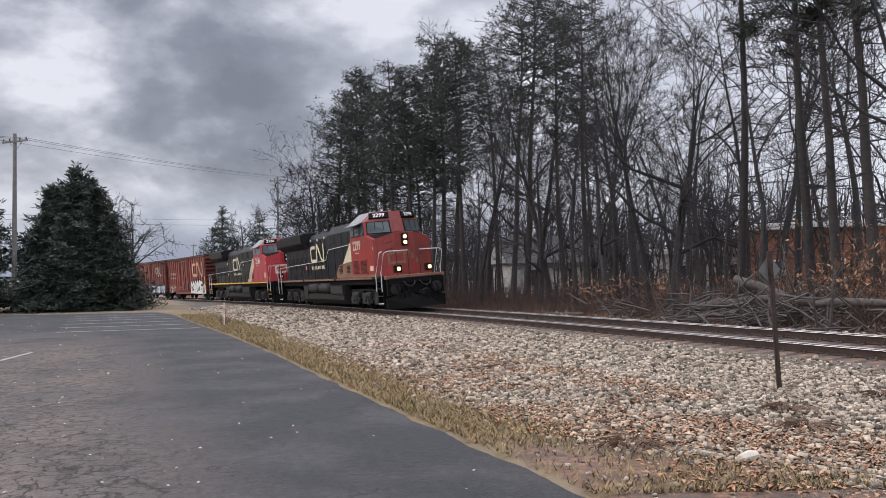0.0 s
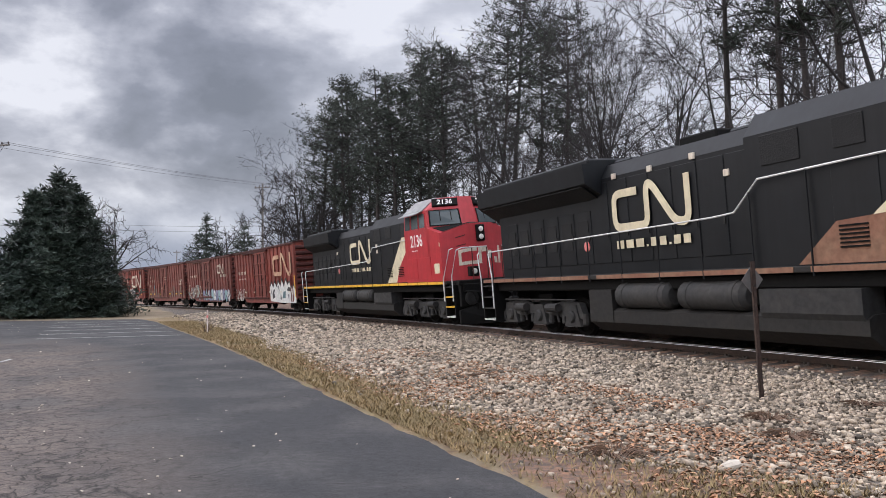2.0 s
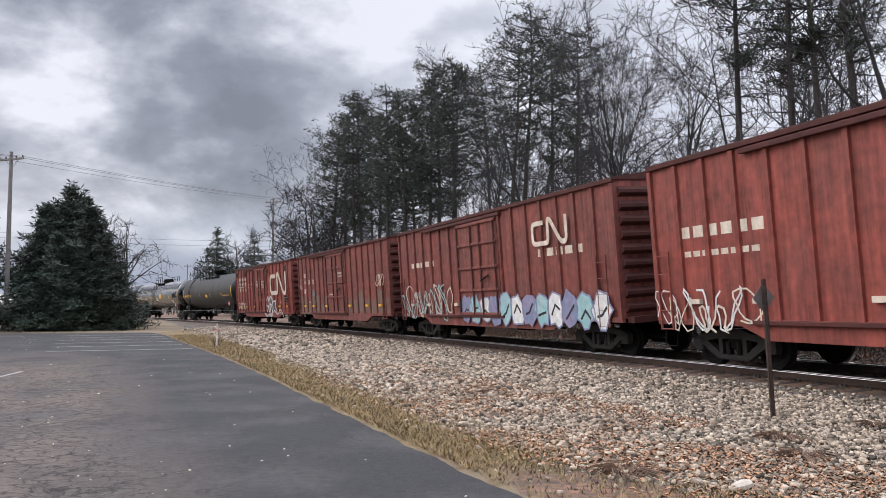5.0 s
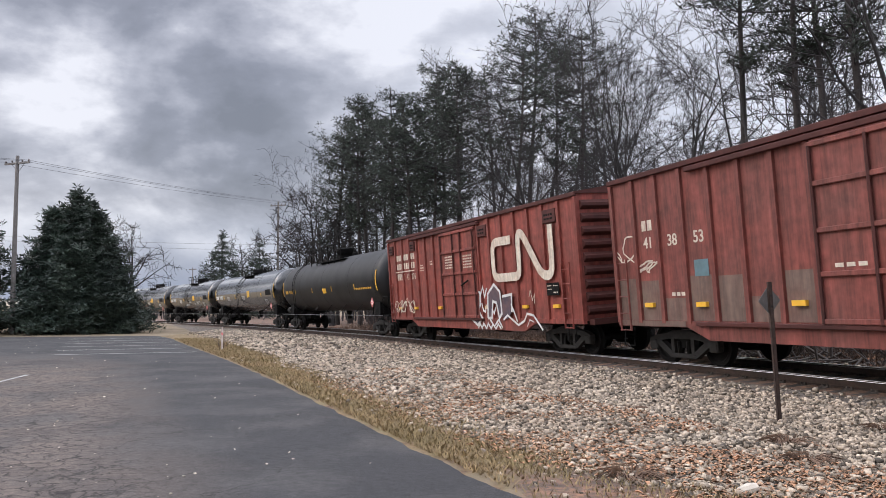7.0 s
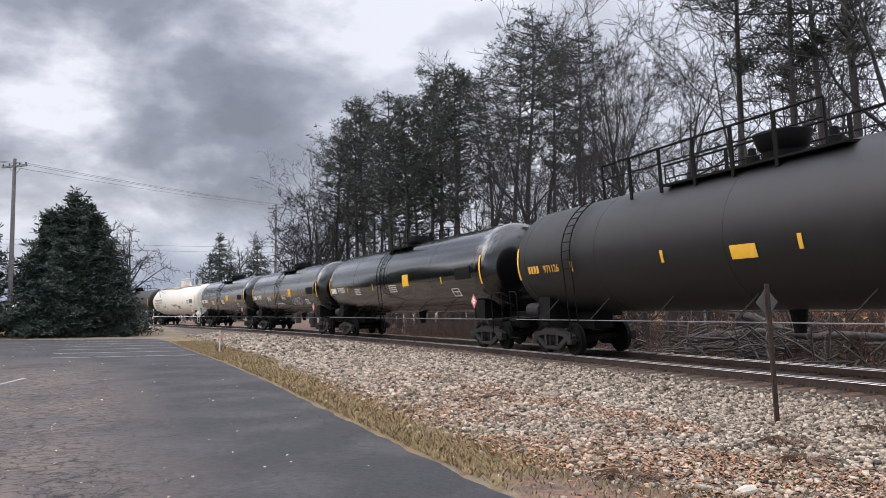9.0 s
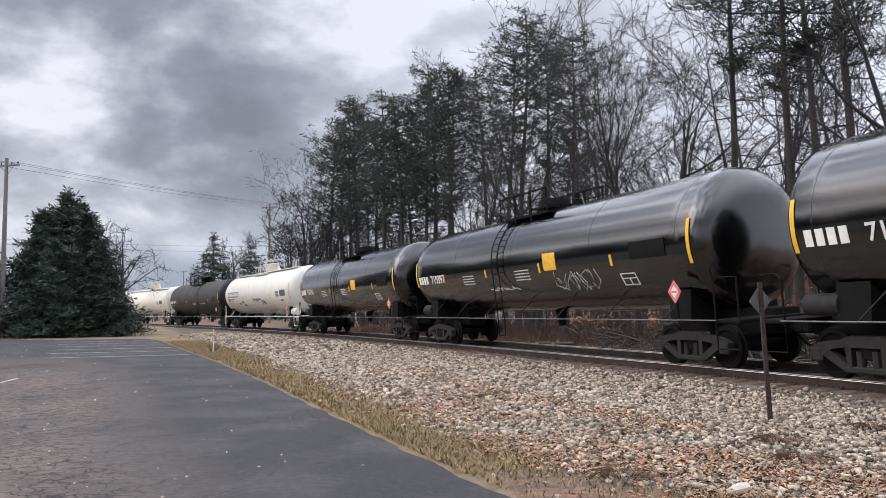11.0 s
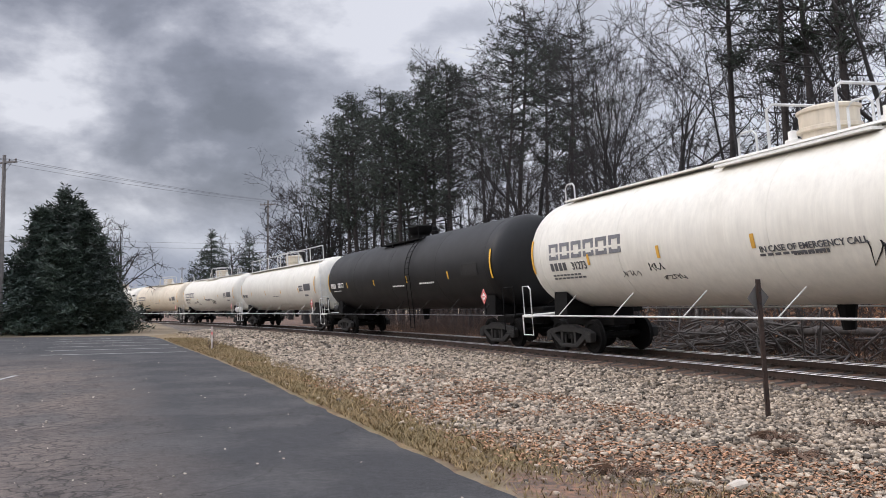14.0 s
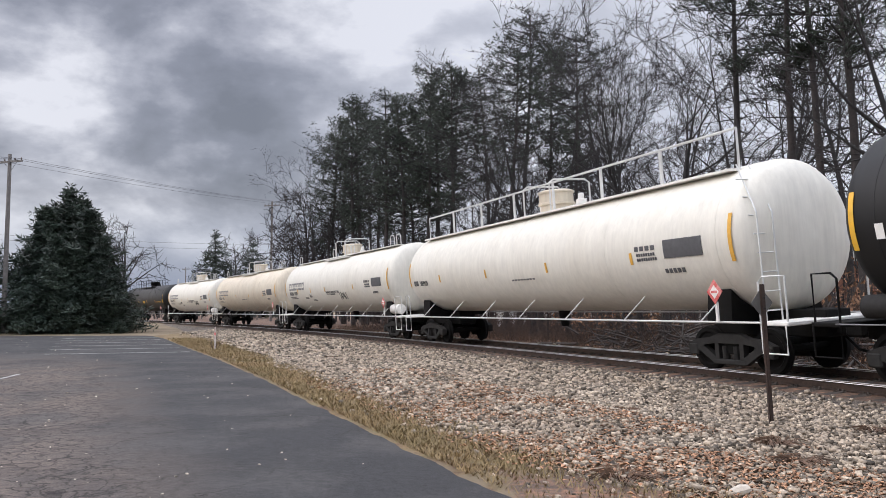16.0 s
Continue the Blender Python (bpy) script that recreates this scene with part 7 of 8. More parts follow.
def needle_clumps(rng, centres, size, blades, material, name, flat=0.7):
    """A crown of many small tufts: each a handful of narrow slips that fan out from a point."""
    n = len(centres)
    c = np.repeat(np.asarray(centres), blades, 0)
    sz = np.repeat(np.asarray(size) * np.ones(n), blades)
    d = rng.normal(0, 1, (n * blades, 3))
    d[:, 2] = d[:, 2] * flat + 0.25
    d /= np.linalg.norm(d, axis=1)[:, None]
    s = np.cross(d, rng.normal(0, 1, (n * blades, 3)))
    s /= np.linalg.norm(s, axis=1)[:, None]
    ln = sz * rng.uniform(0.6, 1.2, n * blades)
    wd = ln * rng.uniform(0.06, 0.12, n * blades)
    c = c + d * (ln * 0.1)[:, None]
    m = c + d * (ln * 0.55)[:, None]
    P = np.stack([c, m + s * wd[:, None], c + d * ln[:, None], m - s * wd[:, None]], 1).reshape(-1, 3)
    return raw_mesh(name, P, np.arange(4 * n * blades).reshape(-1, 4), material)


def pine(seed, height, crown_from=0.45, reach=3.2, radius=0.2, lush=1.0):
    """A tall pine: straight flaking trunk, dead snags low down, whorled limbs with tufts of needles above."""
    rng = np.random.default_rng(seed)
    trunk, limbs, tufts = Wood(), Wood(), []
    pts, _ = bent(rng, (0, 0, -0.2), (rng.normal(0, 0.02), rng.normal(0, 0.02), 1), height, 12, 0.018)
    rad = np.linspace(radius, 0.03, 13)
    rad[0] *= 1.25
    trunk.limb(pts, rad, 9)
    spot = lambda t: pts[min(int(t * 12), 11)] + (pts[min(int(t * 12), 11) + 1] - pts[min(int(t * 12), 11)]) * (t * 12 - min(int(t * 12), 11))
    z = 0.16
    while z < 0.985:
        live = z > crown_from * rng.uniform(0.85, 1.05)
        shape = math.sin(math.pi * min(1.0, max(0.12, (1.03 - z) / (1.03 - crown_from) * 0.75 + 0.05))) if live else 0.5
        for k in range(rng.integers(3, 6) if live else rng.integers(1, 4)):
            a = rng.uniform(0, 6.28)
            ln = reach * (shape * rng.uniform(0.55, 1.15) if live else rng.uniform(0.25, 0.6))
            p, _ = bent(rng, spot(z), (math.cos(a), math.sin(a), rng.uniform(0.0, 0.45) if live else rng.uniform(-0.2, 0.2)), ln, 5, 0.10, 0.05 if live else -0.02)
            limbs.limb(p, np.linspace(0.045 if live else 0.03, 0.008, 6), 4)
            for m in range(2 if not live else 4):
                i = rng.integers(1, 5)
                q, _ = bent(rng, p[i], p[i + 1] - p[i] + rng.normal(0, 0.35, 3), ln * rng.uniform(0.18, 0.4), 3, 0.15, 0.06 if live else 0)
                limbs.limb(q, np.linspace(0.016, 0.005, 4), 3)
                if live:
                    tufts += [q[2], q[3]]
                    if rng.random() < 0.55 * lush:
                        tufts += [q[3] + rng.normal(0, 0.16, 3)]
            if live:
                tufts += [p[4], p[5], p[5] + rng.normal(0, 0.15, 3)]
        z += rng.uniform(0.018, 0.034)
    tufts += [pts[-1], pts[-1] + (0, 0, 0.2)]
    crown = needle_clumps(rng, np.array(tufts), rng.uniform(0.20, 0.36, len(tufts)), 6, M["needles"], "crown")
    return trunk.mesh("trunk", M["pine_bark"]), limbs.mesh("bough", M["twig"]), crown


def spruce_tree(seed, height, reach, material, from_z=0.04, uneven=0.25, tuft=0.5, dense=1.0, gap=0.029):
    """A full-skirted conifer: trunk, drooping tiers of boughs and dense dark tufts along each."""
    rng = np.random.default_rng(seed)
    trunk, boughs, tufts = Wood(), Wood(), []
    trunk.limb([(0, 0, -0.2), (0.02, 0, height * 0.5), (0, 0.03, height)], [height * 0.018, height * 0.011, 0.02], 8)
    z = from_z
    turn = rng.uniform(0, 6.28)
    while z < 0.98:
        n = int(rng.integers(7, 11) * dense)
        for k in range(n):
            a = turn + 6.283 * k / n + rng.normal(0, 0.2)
            lobe = 1 + uneven * math.sin(3 * a + 7 * z) + rng.normal(0, uneven * 0.5)
            ln = max(0.25, reach * (1 - z) ** (0.78 if gap < 0.04 else 1.0) * lobe)
            p, _ = bent(rng, (0, 0, height * (z + rng.normal(0, 0.008))), (math.cos(a), math.sin(a), 0.25), ln, 5, 0.06, -0.09)
            boughs.limb(p, np.linspace(0.04, 0.008, 6), 3)
            for m in range(max(3, int(ln / tuft * 2.6))):
                t = rng.uniform(0.2, 1.0) ** 0.7 * 5
                i = min(int(t), 4)
                q = p[i] + (p[i + 1] - p[i]) * (t - i)
                tufts.append(q + rng.normal(0, 0.12 + 0.05 * ln, 3) * (1, 1, 0.5))
        turn += 0.7
        z += gap * rng.uniform(0.75, 1.25)
    tufts += [(0, 0, height * 0.99), (0, 0, height * 1.005)]
    crown = needle_clumps(rng, np.array(tufts), rng.uniform(0.7, 1.3, len(tufts)) * tuft, 8, material, "crown", 0.45)
    return trunk.mesh("trunk", M["bark"]), boughs.mesh("bough", M["twig"]), crown


def plant(kind, meshes, names, label, category, x, y, turn, scale=1.0, group="", lean=0.0, sink=0.0):
    ob = thing(kind, label, category, group, Matrix.Translation((x, y, ground_at(x, y) - sink)) @ pose(0, 0, 0, lean, 0, turn) @ Matrix.Diagonal((scale, scale, scale, 1)))
    for n, me in zip(names, meshes):
        p = part(n, me, None, ob)
        if n == "bough":
            tagged(p, kind="stuff")
    return ob


PINES = [pine(11, 17.5, 0.42, 3.3, 0.21), pine(12, 17.0, 0.50, 2.9, 0.18), pine(13, 18.0, 0.46, 3.6, 0.23), pine(14, 16.5, 0.38, 3.0, 0.19, 1.2)]
THIN_PINES = [pine(21, 19.0, 0.62, 2.8, 0.19, 0.6), pine(22, 18.0, 0.58, 3.2, 0.2, 0.5)]
BARES = [bare_tree(31, 16, 0.35, 0.5, 0.20), bare_tree(32, 15, 0.25, 0.6, 0.19), bare_tree(33, 17, 0.4, 0.45, 0.17), bare_tree(34, 13, 0.2, 0.75, 0.22), bare_tree(35, 14, 0.3, 0.55, 0.13, 4, (6, 5, 4, 2))]
BARES.append(bare_tree(36, 12, 0.18, 0.75, 0.24, 3, (11, 8, 6), 0.028))
PN, BN, SN = ("trunk", "bough", "crown"), ("trunk", "crown"), ("trunk", "bough", "crown")

# the stand beyond the line: bearing, distance behind the line, which, turn, scale
STAND = [(-9.1, 9, "b5", 20, 1.35), (-8.5, 11, "b3", 140, 1.3), (-8.0, 8.5, "b5", 210, 1.15), (-8.1, 11, "b1", 200, 1.4), (-8.6, 12, "b4", 100, 1.4), (-7.6, 10, "p3", 10, 1.15), (-6.7, 13, "p0", 80, 1.3), (-6.0, 9, "p1", 150, 1.18), (-5.2, 12, "p2", 220, 1.24), (-4.4, 16, "p1", 300, 1.3), (-3.8, 9, "p0", 10, 1.14),
         (-3.0, 12, "p3", 60, 1.16), (-2.3, 8.5, "p2", 130, 1.0), (-1.5, 13, "p3", 200, 1.1), (-0.8, 10, "p1", 250, 1.14), (-0.1, 12, "p0", 310, 1.24), (0.7, 14, "p2", 20, 1.2), (1.5, 9, "p1", 100, 1.06), (2.2, 12, "b2", 60, 0.9),
         (3.1, 10, "b0", 10, 1.05), (4.0, 14, "t0", 120, 1.05), (4.9, 9, "t1", 140, 0.98), (5.9, 11.5, "t1", 120, 1.16), (6.6, 12, "b3", 40, 1.25), (7.6, 9, "b1", 75, 1.1), (8.7, 13, "t0", 10, 1.0), (9.4, 8, "b4", 210, 1.1), (10.2, 10, "t1", 60, 0.92),
         (11.3, 15, "b2", 33, 1.05), (12.4, 8.5, "b4", 80, 1.2), (13.6, 12, "b0", 130, 1.0), (14.5, 9, "b2", 200, 0.95), (15.9, 8.5, "b3", 20, 1.1), (17.0, 13, "b4", 300, 1.15), (17.7, 16, "b0", 100, 1.0), (20.4, 8.5, "t0", 200, 1.0), (21.2, 12.5, "b4", 90, 1.2),
         (21.9, 8, "b4", 20, 1.0), (23.0, 14, "b2", 10, 1.1), (23.9, 10, "b4", 310, 1.1), (24.9, 9, "t1", 30, 0.98), (26.5, 9, "t0", 100, 0.95), (27.7, 12, "b2", 70, 1.0), (28.8, 8.5, "t1", 260, 1.0), (30.5, 10, "b0", 0, 1.0), (33, 9, "b1", 50, 1.0),
         (18.8, 22, "b1", 10, 1.0), (13.0, 24, "b1", 60, 1.0), (8.2, 26, "b0", 40, 1.0), (25.8, 24, "b0", 140, 1.0), (22.2, 26, "b1", 240, 0.95), (-4.8, 20, "p0", 240, 1.1), (5.4, 20, "b2", 24, 1.1), (10.8, 22, "t1", 24, 1.0), (16.2, 20, "b2", 124, 1.0), (29.5, 20, "b1", 124, 1.0)]
STAND += [(-5.6, 26, "p3", 33, 0.8), (-3.4, 27, "p0", 95, 0.75), (-1.2, 24, "p3", 150, 0.7), (0.9, 22, "p3", 205, 0.62), (2.6, 26, "p3", 260, 0.6),
          (4.6, 28, "b0", 45, 0.9), (6.2, 32, "b3", 110, 0.9), (9.0, 30, "b0", 190, 0.9), (12.2, 30, "b3", 260, 0.9), (15.0, 28, "b0", 350, 0.8),
          (2.7, 7.5, "b1", 170, 0.8), (6.9, 8.0, "b3", 280, 0.85), (11.8, 7.5, "b3", 120, 0.9)]
for az, off, which, turn, sc in STAND:
    x, y = at_bearing(az, -off)
    k = int(which[1])
    if which[0] == "p":
        plant("pine_tree", PINES[k], PN, "tall pine with dark green crown and bare lower trunk", "tree", x, y, turn, sc, "pines beyond the track")
    elif which[0] == "t":
        plant("pine_tree", THIN_PINES[k], PN, "slender pine with a long bare trunk and sparse crown", "tree", x, y, turn, sc, "pines beyond the track")
    else:
        plant("bare_tree", BARES[k], BN, "leafless grey-brown deciduous tree beyond the track", "tree", x, y, turn, sc, "bare trees beyond the track")


rng_s = random.Random(19)
for k in range(64):
    x, y = at_bearing(rng_s.uniform(-9.5, 33), -rng_s.uniform(6.2, 26))
    plant("young_tree", BARES[4], BN, "thin young leafless tree in the undergrowth", "tree", x, y, rng_s.uniform(0, 360), rng_s.uniform(0.32, 0.72), "young trees beyond the track")


def polar(az, r):
    return r * math.sin(radians(az)), r * math.cos(radians(az))


# evergreens at the far end of the car park, and an added row out of view
BIG = [spruce_tree(41, 10.8, 3.3, M["spruce"], 0.02, 0.42, 0.46), spruce_tree(42, 8.6, 2.6, M["spruce"], 0.02, 0.45, 0.44)]
SLIM = spruce_tree(43, 11.0, 5.0, M["spruce"], 0.05, 0.12, 0.5, 0.75, 0.055)
for az, r, me, turn, sc in ((-25.0, 68, BIG[0], 0, 1.04), (-26.4, 67, BIG[1], 140, 1.1), (-23.7, 65, BIG[1], 60, 1.08), (-22.9, 63.5, BIG[1], 220, 0.82), (-22.2, 63, BIG[1], 300, 0.55), (-25.7, 63.5, BIG[1], 100, 0.82), (-24.5, 63.5, BIG[1], 30, 0.72), (-24.2, 69, BIG[0], 250, 0.98), (-26.0, 70, BIG[0], 90, 0.92), (-31.3, 66, BIG[0], 200, 1.05),
                            # unseen row on the left, added so the tanks mirror something dark
                            (-36, 63, BIG[0], 20, 1.1), (-40, 66, BIG[1], 70, 1.3), (-44, 62, BIG[0], 130, 1.15), (-49, 65, BIG[0], 200, 1.05), (-54, 60, BIG[1], 250, 1.35), (-59, 63, BIG[0], 310, 1.1),
                            (-64, 61, BIG[0], 40, 1.2), (-70, 64, BIG[1], 80, 1.4), (-76, 60, BIG[0], 150, 1.1), (-82, 63, BIG[0], 220, 1.2), (-89, 61, BIG[1], 260, 1.4), (-96, 64, BIG[0], 330, 1.2), (-104, 62, BIG[0], 60, 1.1)):
    x, y = polar(az, r)
    plant("evergreen_tree", me, SN, "dense dark evergreen by the car park, outer ones added for reflections", "tree", x, y, turn, sc, "evergreens by the car park")
for az, r, sc in ((-15.65, 135, 1.32), (-13.1, 140, 1.22), (-10.7, 120, 0.75)):
    x, y = polar(az, r)
    plant("spruce_tree", SLIM, SN, "distant dark spruce with drooping boughs", "tree", x, y, az * 9, sc, "distant spruces")
for az, r, k, sc in ((-21.4, 100, 3, 1.15), (-22.3, 115, 1, 0.9), (-14.2, 150, 3, 1.5), (-12.6, 155, 1, 1.15), (-10.2, 110, 3, 1.3), (-9.3, 105, 1, 1.2), (-16.8, 190, 0, 0.7), (-19.3, 190, 1, 0.55)):
    x, y = polar(az, r)
    plant("bare_tree", BARES[5 if k else 0], BN, "distant leafless tree against the sky", "tree", x, y, az * 31, sc, "distant bare trees")


# undergrowth, brambles and far woods
def build_brush():
    rng = np.random.default_rng(77)
    w = Wood()
    n = 1700
    s, o = rng.uniform(-2, 62, n), -5.0 - 11 * rng.uniform(0, 1, n) ** 1.3
    a = TRACK_TURN + BEND * s
    X, Y = np.interp(s, LINE_S, LINE[:, 0]) - o * np.cos(a), np.interp(s, LINE_S, LINE[:, 1]) - o * np.sin(a)
    Z, _, _ = ground_z(X, Y)
    for k in range(n):
        for m in range(4):
            h = rng.uniform(0.5, 2.2) * (1.6 if rng.random() < 0.2 else 0.9)
            p, _ = bent(rng, (X[k] + rng.normal(0, 0.3), Y[k] + rng.normal(0, 0.3), Z[k] - 0.05), (rng.normal(0, 0.5), rng.normal(0, 0.5), 1), h, 4, 0.2, -0.10)
            w.limb(p, np.linspace(0.013, 0.004, 5), 3)
            q, _ = bent(rng, p[2], rng.normal(0, 1, 3), h * 0.4, 2, 0.2)
            w.limb(q, np.linspace(0.007, 0.003, 3), 3)
    # taller leafy shrubs towards the brick building
    P = []
    for k in range(46):
        x0, y0 = at_bearing(rng.uniform(21.5, 34) if k < 30 else rng.uniform(8, 21), -rng.uniform(6.5, 12))
        z0, top = ground_at(x0, y0), rng.uniform(1.6, 3.8) * (1 if k < 30 else 0.7)
        for m in range(7):
            p, _ = bent(rng, (x0, y0, z0 - 0.05), (rng.normal(0, 0.45), rng.normal(0, 0.45), 1), top * rng.uniform(0.6, 1), 6, 0.16)
            w.limb(p, np.linspace(0.018, 0.005, 7), 3)
            for i in range(2, 7):
                q, _ = bent(rng, p[i], rng.normal(0, 1, 3), 0.6, 2, 0.2)
                w.limb(q, np.linspace(0.007, 0.003, 3), 3)
                for c in (q[1], q[2], q[2] + rng.normal(0, 0.1, 3), p[i] + rng.normal(0, 0.12, 3)):
                    u, v = rng.normal(0, 0.045, 3), rng.normal(0, 0.028, 3)
                    P += [c - u, c + v, c + u, c - v]
    tagged(new("shrub_leaves", raw_mesh("shrub_leaves", np.array(P), np.arange(len(P)).reshape(-1, 4), M["dead_leaf"])), "withered rust-brown leaves clinging to shrubs", "leaves", kind="stuff")
    tagged(new("undergrowth", w.mesh("undergrowth", M["bramble"])), "tangled reddish-brown brambles and saplings under the trees", "undergrowth", kind="stuff")
    # straw-like dead grass in front of it
    n = 16000
    s, o = rng.uniform(-2, 70, n), -3.8 - 5 * rng.uniform(0, 1, n)
    a = TRACK_TURN + BEND * s
    x, y = np.interp(s, LINE_S, LINE[:, 0]) - o * np.cos(a), np.interp(s, LINE_S, LINE[:, 1]) - o * np.sin(a)
    z, _, _ = ground_z(x, y)
    t, h = rng.uniform(0, 6.28, n), rng.uniform(0.15, 0.55, n) * np.clip((-o - 3.0) / 2.5, 0.3, 1)
    wd = rng.uniform(0.008, 0.016, n)
    ca, sa, ln = np.cos(t), np.sin(t), rng.uniform(0.2, 1.1, n) * h
    P = np.stack([np.c_[x - wd * ca, y - wd * sa, z], np.c_[x + wd * ca, y + wd * sa, z], np.c_[x + ln * sa, y - ln * ca, z + h]], 1).reshape(-1, 3)
    tagged(new("dead_grass", raw_mesh("dead_grass", P, np.arange(3 * n).reshape(-1, 3), M["straw"])), "dead brown grass and weeds beside the track", "grass", kind="stuff")
    # far woods: thin stems low along the horizon
    w = Wood()
    for k in range(1900):
        az = rng.uniform(-21, 45)
        r = rng.uniform(150, 260) if az < -8 else rng.uniform(48, 120)
        x, y = polar(az, r)
        if side_of(np.array([x]), np.array([y]))[0][0] > -17 and az > -8:
            continue
        h = rng.uniform(2.5, 5.0) if az < -8 else rng.uniform(4, 10)
        p, _ = bent(rng, (x, y, -0.3), (rng.normal(0, 0.08), rng.normal(0, 0.08), 1), h, 4, 0.08)
        w.limb(p, np.linspace(0.11, 0.02, 5), 3)
        for m in range(7):
            i = rng.integers(1, 4)
            q, _ = bent(rng, p[i], rng.normal(0, 1, 3) + (0, 0, 0.8), h * 0.33, 3, 0.2, 0.05)
            w.limb(q, np.linspace(0.05, 0.012, 4), 3)
    tagged(new("far_woods", w.mesh("far_woods", M["far_wood"])), "distant bare brown woods along the horizon", "woods", kind="stuff")


build_brush()


def build_logs():
    """Felled trunks and heaped branches beyond the rails."""
    rng = np.random.default_rng(5)

    def log(name, az0, off0, z0, az1, off1, z1, r, label):
        x0, y0 = at_bearing(az0, -off0)
        x1, y1 = at_bearing(az1, -off1)
        a, b = np.array([x0, y0, ground_at(x0, y0) + z0]), np.array([x1, y1, ground_at(x1, y1) + z1])
        w = Wood()
        pts = [a + (b - a) * t + rng.normal(0, 0.04, 3) for t in np.linspace(0, 1, 7)]
        w.limb(pts, np.linspace(r, r * 0.7, 7), 9)
        ob = tagged(new("log", w.mesh("log", M["log"])), label, "log", "felled logs")
        d = Vector(pts[0] - pts[1]).normalized()
        part("cut_end", Form().tube([Vector(pts[0]), Vector(pts[0]) + d * 0.01], r * 0.97, 9), M["cut_wood"], ob, "pale sawn end")
        return ob
    log("log", 20.2, 5.0, 1.5, 24.5, 5.4, 0.75, 0.16, "sawn trunk resting slantwise on the brush heap")
    log("log", 24.0, 5.2, 0.85, 33.0, 5.6, 0.75, 0.13, "long grey felled trunk lying on the brush")
    log("log", 17.6, 5.6, 0.55, 23.0, 5.8, 0.8, 0.2, "thick mossy felled trunk in the brush")
    log("log", 16.8, 4.6, 0.15, 20.4, 5.0, 0.55, 0.1, "pale barkless branch lying by the track")
    log("log", 7.5, 5.2, 0.05, 10.0, 5.0, 0.15, 0.09, "thin fallen branch in the dead leaves")
    for az, n, hgt in ((17.5, 70, 0.9), (22.0, 90, 1.1), (24.5, 50, 0.9), (13.0, 45, 0.7), (27.5, 50, 0.7)):
        x, y = at_bearing(az, -4.9)
        z = ground_at(x, y)
        heap = thing("brush_heap", "heap of grey cut branches beside the track", "brush heap", "brush heaps", pose(x, y, z))
        for k in range(n):
            w = Wood()
            c = np.array([rng.normal(0, 0.9), rng.normal(0, 0.45), abs(rng.normal(0, hgt * 0.45))])
            p, _ = bent(rng, c, (rng.normal(0, 1), rng.normal(0, 0.5), rng.normal(0.1, 0.5)), rng.uniform(0.8, 2.4), 4, 0.14)
            p[:, 2] = np.maximum(p[:, 2], 0.02)
            w.limb(p, np.linspace(rng.uniform(0.015, 0.05), 0.008, 5), 4)
            part("branch", w.mesh("branch", M["log"]), None, heap)


build_logs()


# ---- poles, wires and buildings ----
def utility_pole(x, y, h, z, label):
    ob = thing("utility_pole", label, "utility pole", "utility poles", pose(x, y, z, 0, 0, -20))
    part("pole", Form().tube([(0, 0, -0.3), (0, 0, h)], [0.19, 0.12], 10), M["pole_wood"], ob)
    arm = part("crossarm", Form().box(-1.2, 1.2, -0.06, 0.06, h - 0.62, h - 0.48, 0.01), M["pole_wood"], ob)
    for k in (-1.1, -0.5, 0.5, 1.1):
        part("insulator", Form().lathe([(h - 0.48, 0.02), (h - 0.46, 0.05), (h - 0.36, 0.06), (h - 0.3, 0.02)], "z", (k, 0, 0), 8), M["insulator"], arm)
    part("brace", Form().tube([(-0.6, 0.08, h - 0.6), (0, 0.1, h - 1.2), (0.6, 0.08, h - 0.6)], 0.02, 4), M["pole_wood"], ob)
    return ob


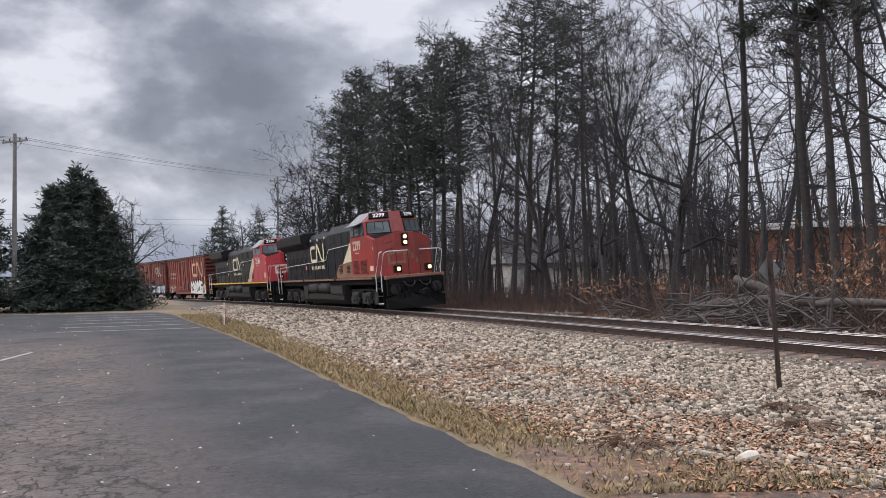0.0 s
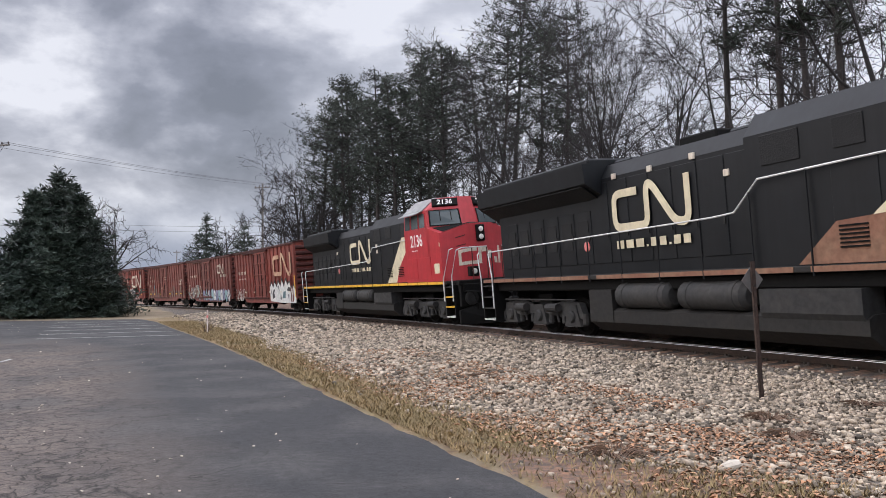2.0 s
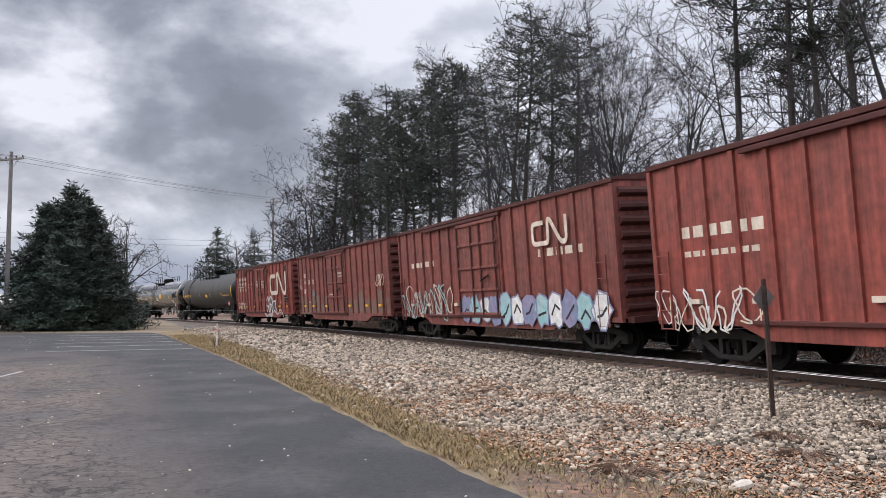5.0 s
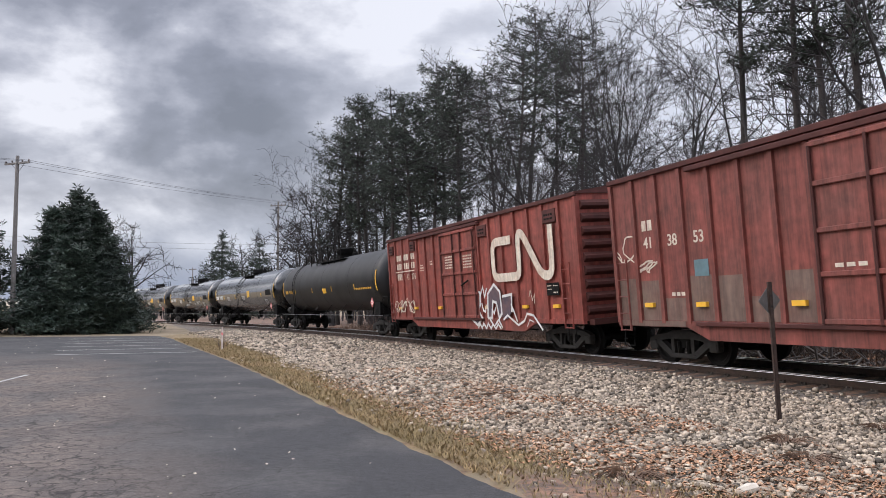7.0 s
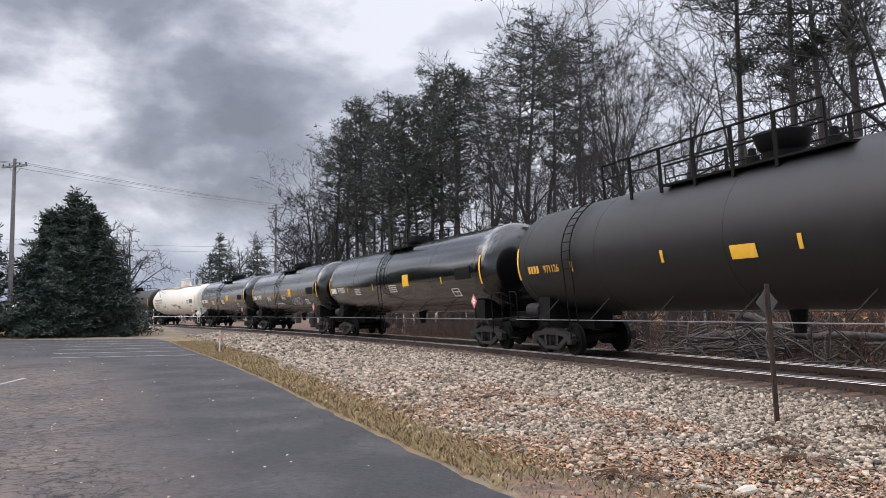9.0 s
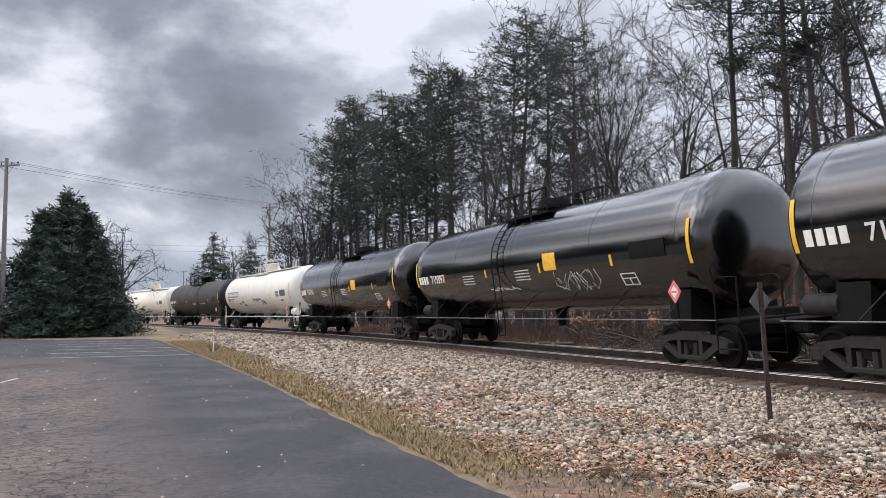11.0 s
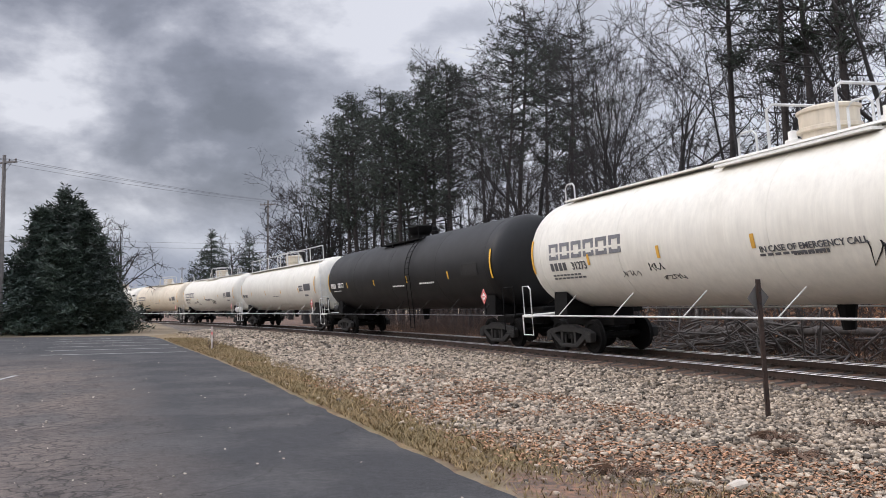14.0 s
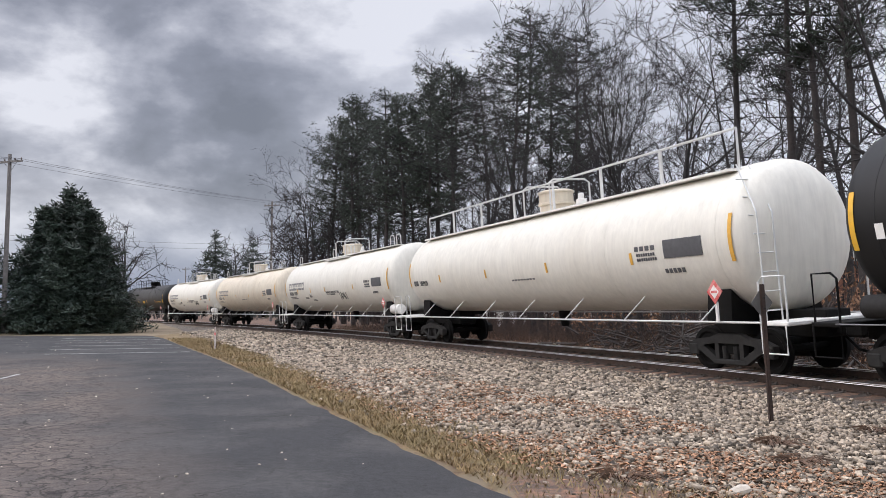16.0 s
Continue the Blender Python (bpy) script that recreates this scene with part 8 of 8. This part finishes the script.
def build_lines():
    xa, ya = polar(-28.55, 65)
    ha = 0.1752 * 65 + 1.24
    xb, yb = polar(-11.83, 108)
    hb = 0.1359 * 108 + 1.24
    utility_pole(xa, ya, ha + 0.35, -0.3, "grey weathered wooden utility pole with a crossarm")
    utility_pole(xb, yb, hb + 0.3, -0.3, "grey wooden utility pole with a crossarm beyond the track")
    xc, yc = polar(-17.6, 230)
    utility_pole(xc, yc, 0.0527 * 230 + 1.24, 0.0, "small distant utility pole")
    xd, yd = polar(-41, 67)
    for k, off in enumerate((-1.1, 0.5, 1.1)):
        for p, q in (((xa, ya, ha - 0.35), (xb, yb, hb - 0.1)), ((xd, yd, ha + 0.6), (xa, ya, ha - 0.35))):
            a, b = Vector(p) + Vector((off * 0.94, -off * 0.34, 0)), Vector(q) + Vector((off * 0.94, -off * 0.34, 0))
            pts = [a.lerp(b, t) - Vector((0, 0, 4 * 0.25 * t * (1 - t))) for t in np.linspace(0, 1, 15)]
            solid("wire", Form().tube(pts, 0.013, 4), M["wire"], "thin sagging overhead power wire between poles", "wire", group="overhead wires")
    for z0, z1 in ((0.088, 0.083), (0.083, 0.076)):
        p, q = Vector((*polar(-34, 150), z0 * 150 + 1.2)), Vector((*polar(-8, 165), z1 * 165 + 1.2))
        pts = [p.lerp(q, t) - Vector((0, 0, 4 * 0.8 * t * (1 - t))) for t in np.linspace(0, 1, 13)]
        solid("wire", Form().tube(pts, 0.02, 4), M["wire"], "thin distant overhead wire behind the trees", "wire", group="overhead wires")


build_lines()


def house(name, az, r, turn, w, d, h, wall, label, roof_h, flat=False):
    x, y = polar(az, r)
    ob = thing(name, label, "house", m=pose(x, y, -0.3, 0, 0, turn))
    part("wall", Form().box(-w / 2, w / 2, -d / 2, d / 2, 0, h, 0.02), wall, ob)
    if flat:
        part("roof", Form().box(-w / 2 - 0.3, w / 2 + 0.3, -d / 2 - 0.3, d / 2 + 0.3, h, h + 0.4, 0.03), M["trim_white"], ob, "flat roof with a pale fascia")
    else:
        part("roof", Form().slab([(-d / 2 - 0.5, h - 0.1), (d / 2 + 0.5, h - 0.1), (0, h + roof_h)], -w / 2 - 0.4, w / 2 + 0.4), M["shingle"], ob, "dark shingled gable roof")
        part("gable", Form().slab([(-d / 2, h), (d / 2, h), (0, h + roof_h * 0.85)], -w / 2 - 0.42, -w / 2 - 0.38).slab([(-d / 2, h), (d / 2, h), (0, h + roof_h * 0.85)], w / 2 + 0.38, w / 2 + 0.42), wall, ob)
    n = max(2, int(w / 3))
    for k in range(n):
        cx = -w / 2 + (k + 0.5) * w / n
        wd = part("window", Form().box(cx - 0.62, cx + 0.62, -d / 2 - 0.05, -d / 2 + 0.02, 1.0, 2.5, 0.01), M["trim_white"], ob)
        part("pane", Form().box(cx - 0.52, cx - 0.03, -d / 2 - 0.06, -d / 2 - 0.05, 1.1, 2.4), M["window"], wd)
        part("pane", Form().box(cx + 0.03, cx + 0.52, -d / 2 - 0.06, -d / 2 - 0.05, 1.1, 2.4), M["window"], wd)
    return ob


house("house", 8.0, 66, 8, 9, 7, 3.0, M["siding"], "white-sided house with gable roof behind the trees", 2.2)
house("house", 19.5, 62, -15, 10, 8, 3.2, M["siding"], "low white building with dark windows behind the trees", 1.6, True)
house("brick_building", 25.9, 56, -22, 10, 9, 4.3, M["brick"], "orange-brown brick building behind bare trees", 0, True)

motions()
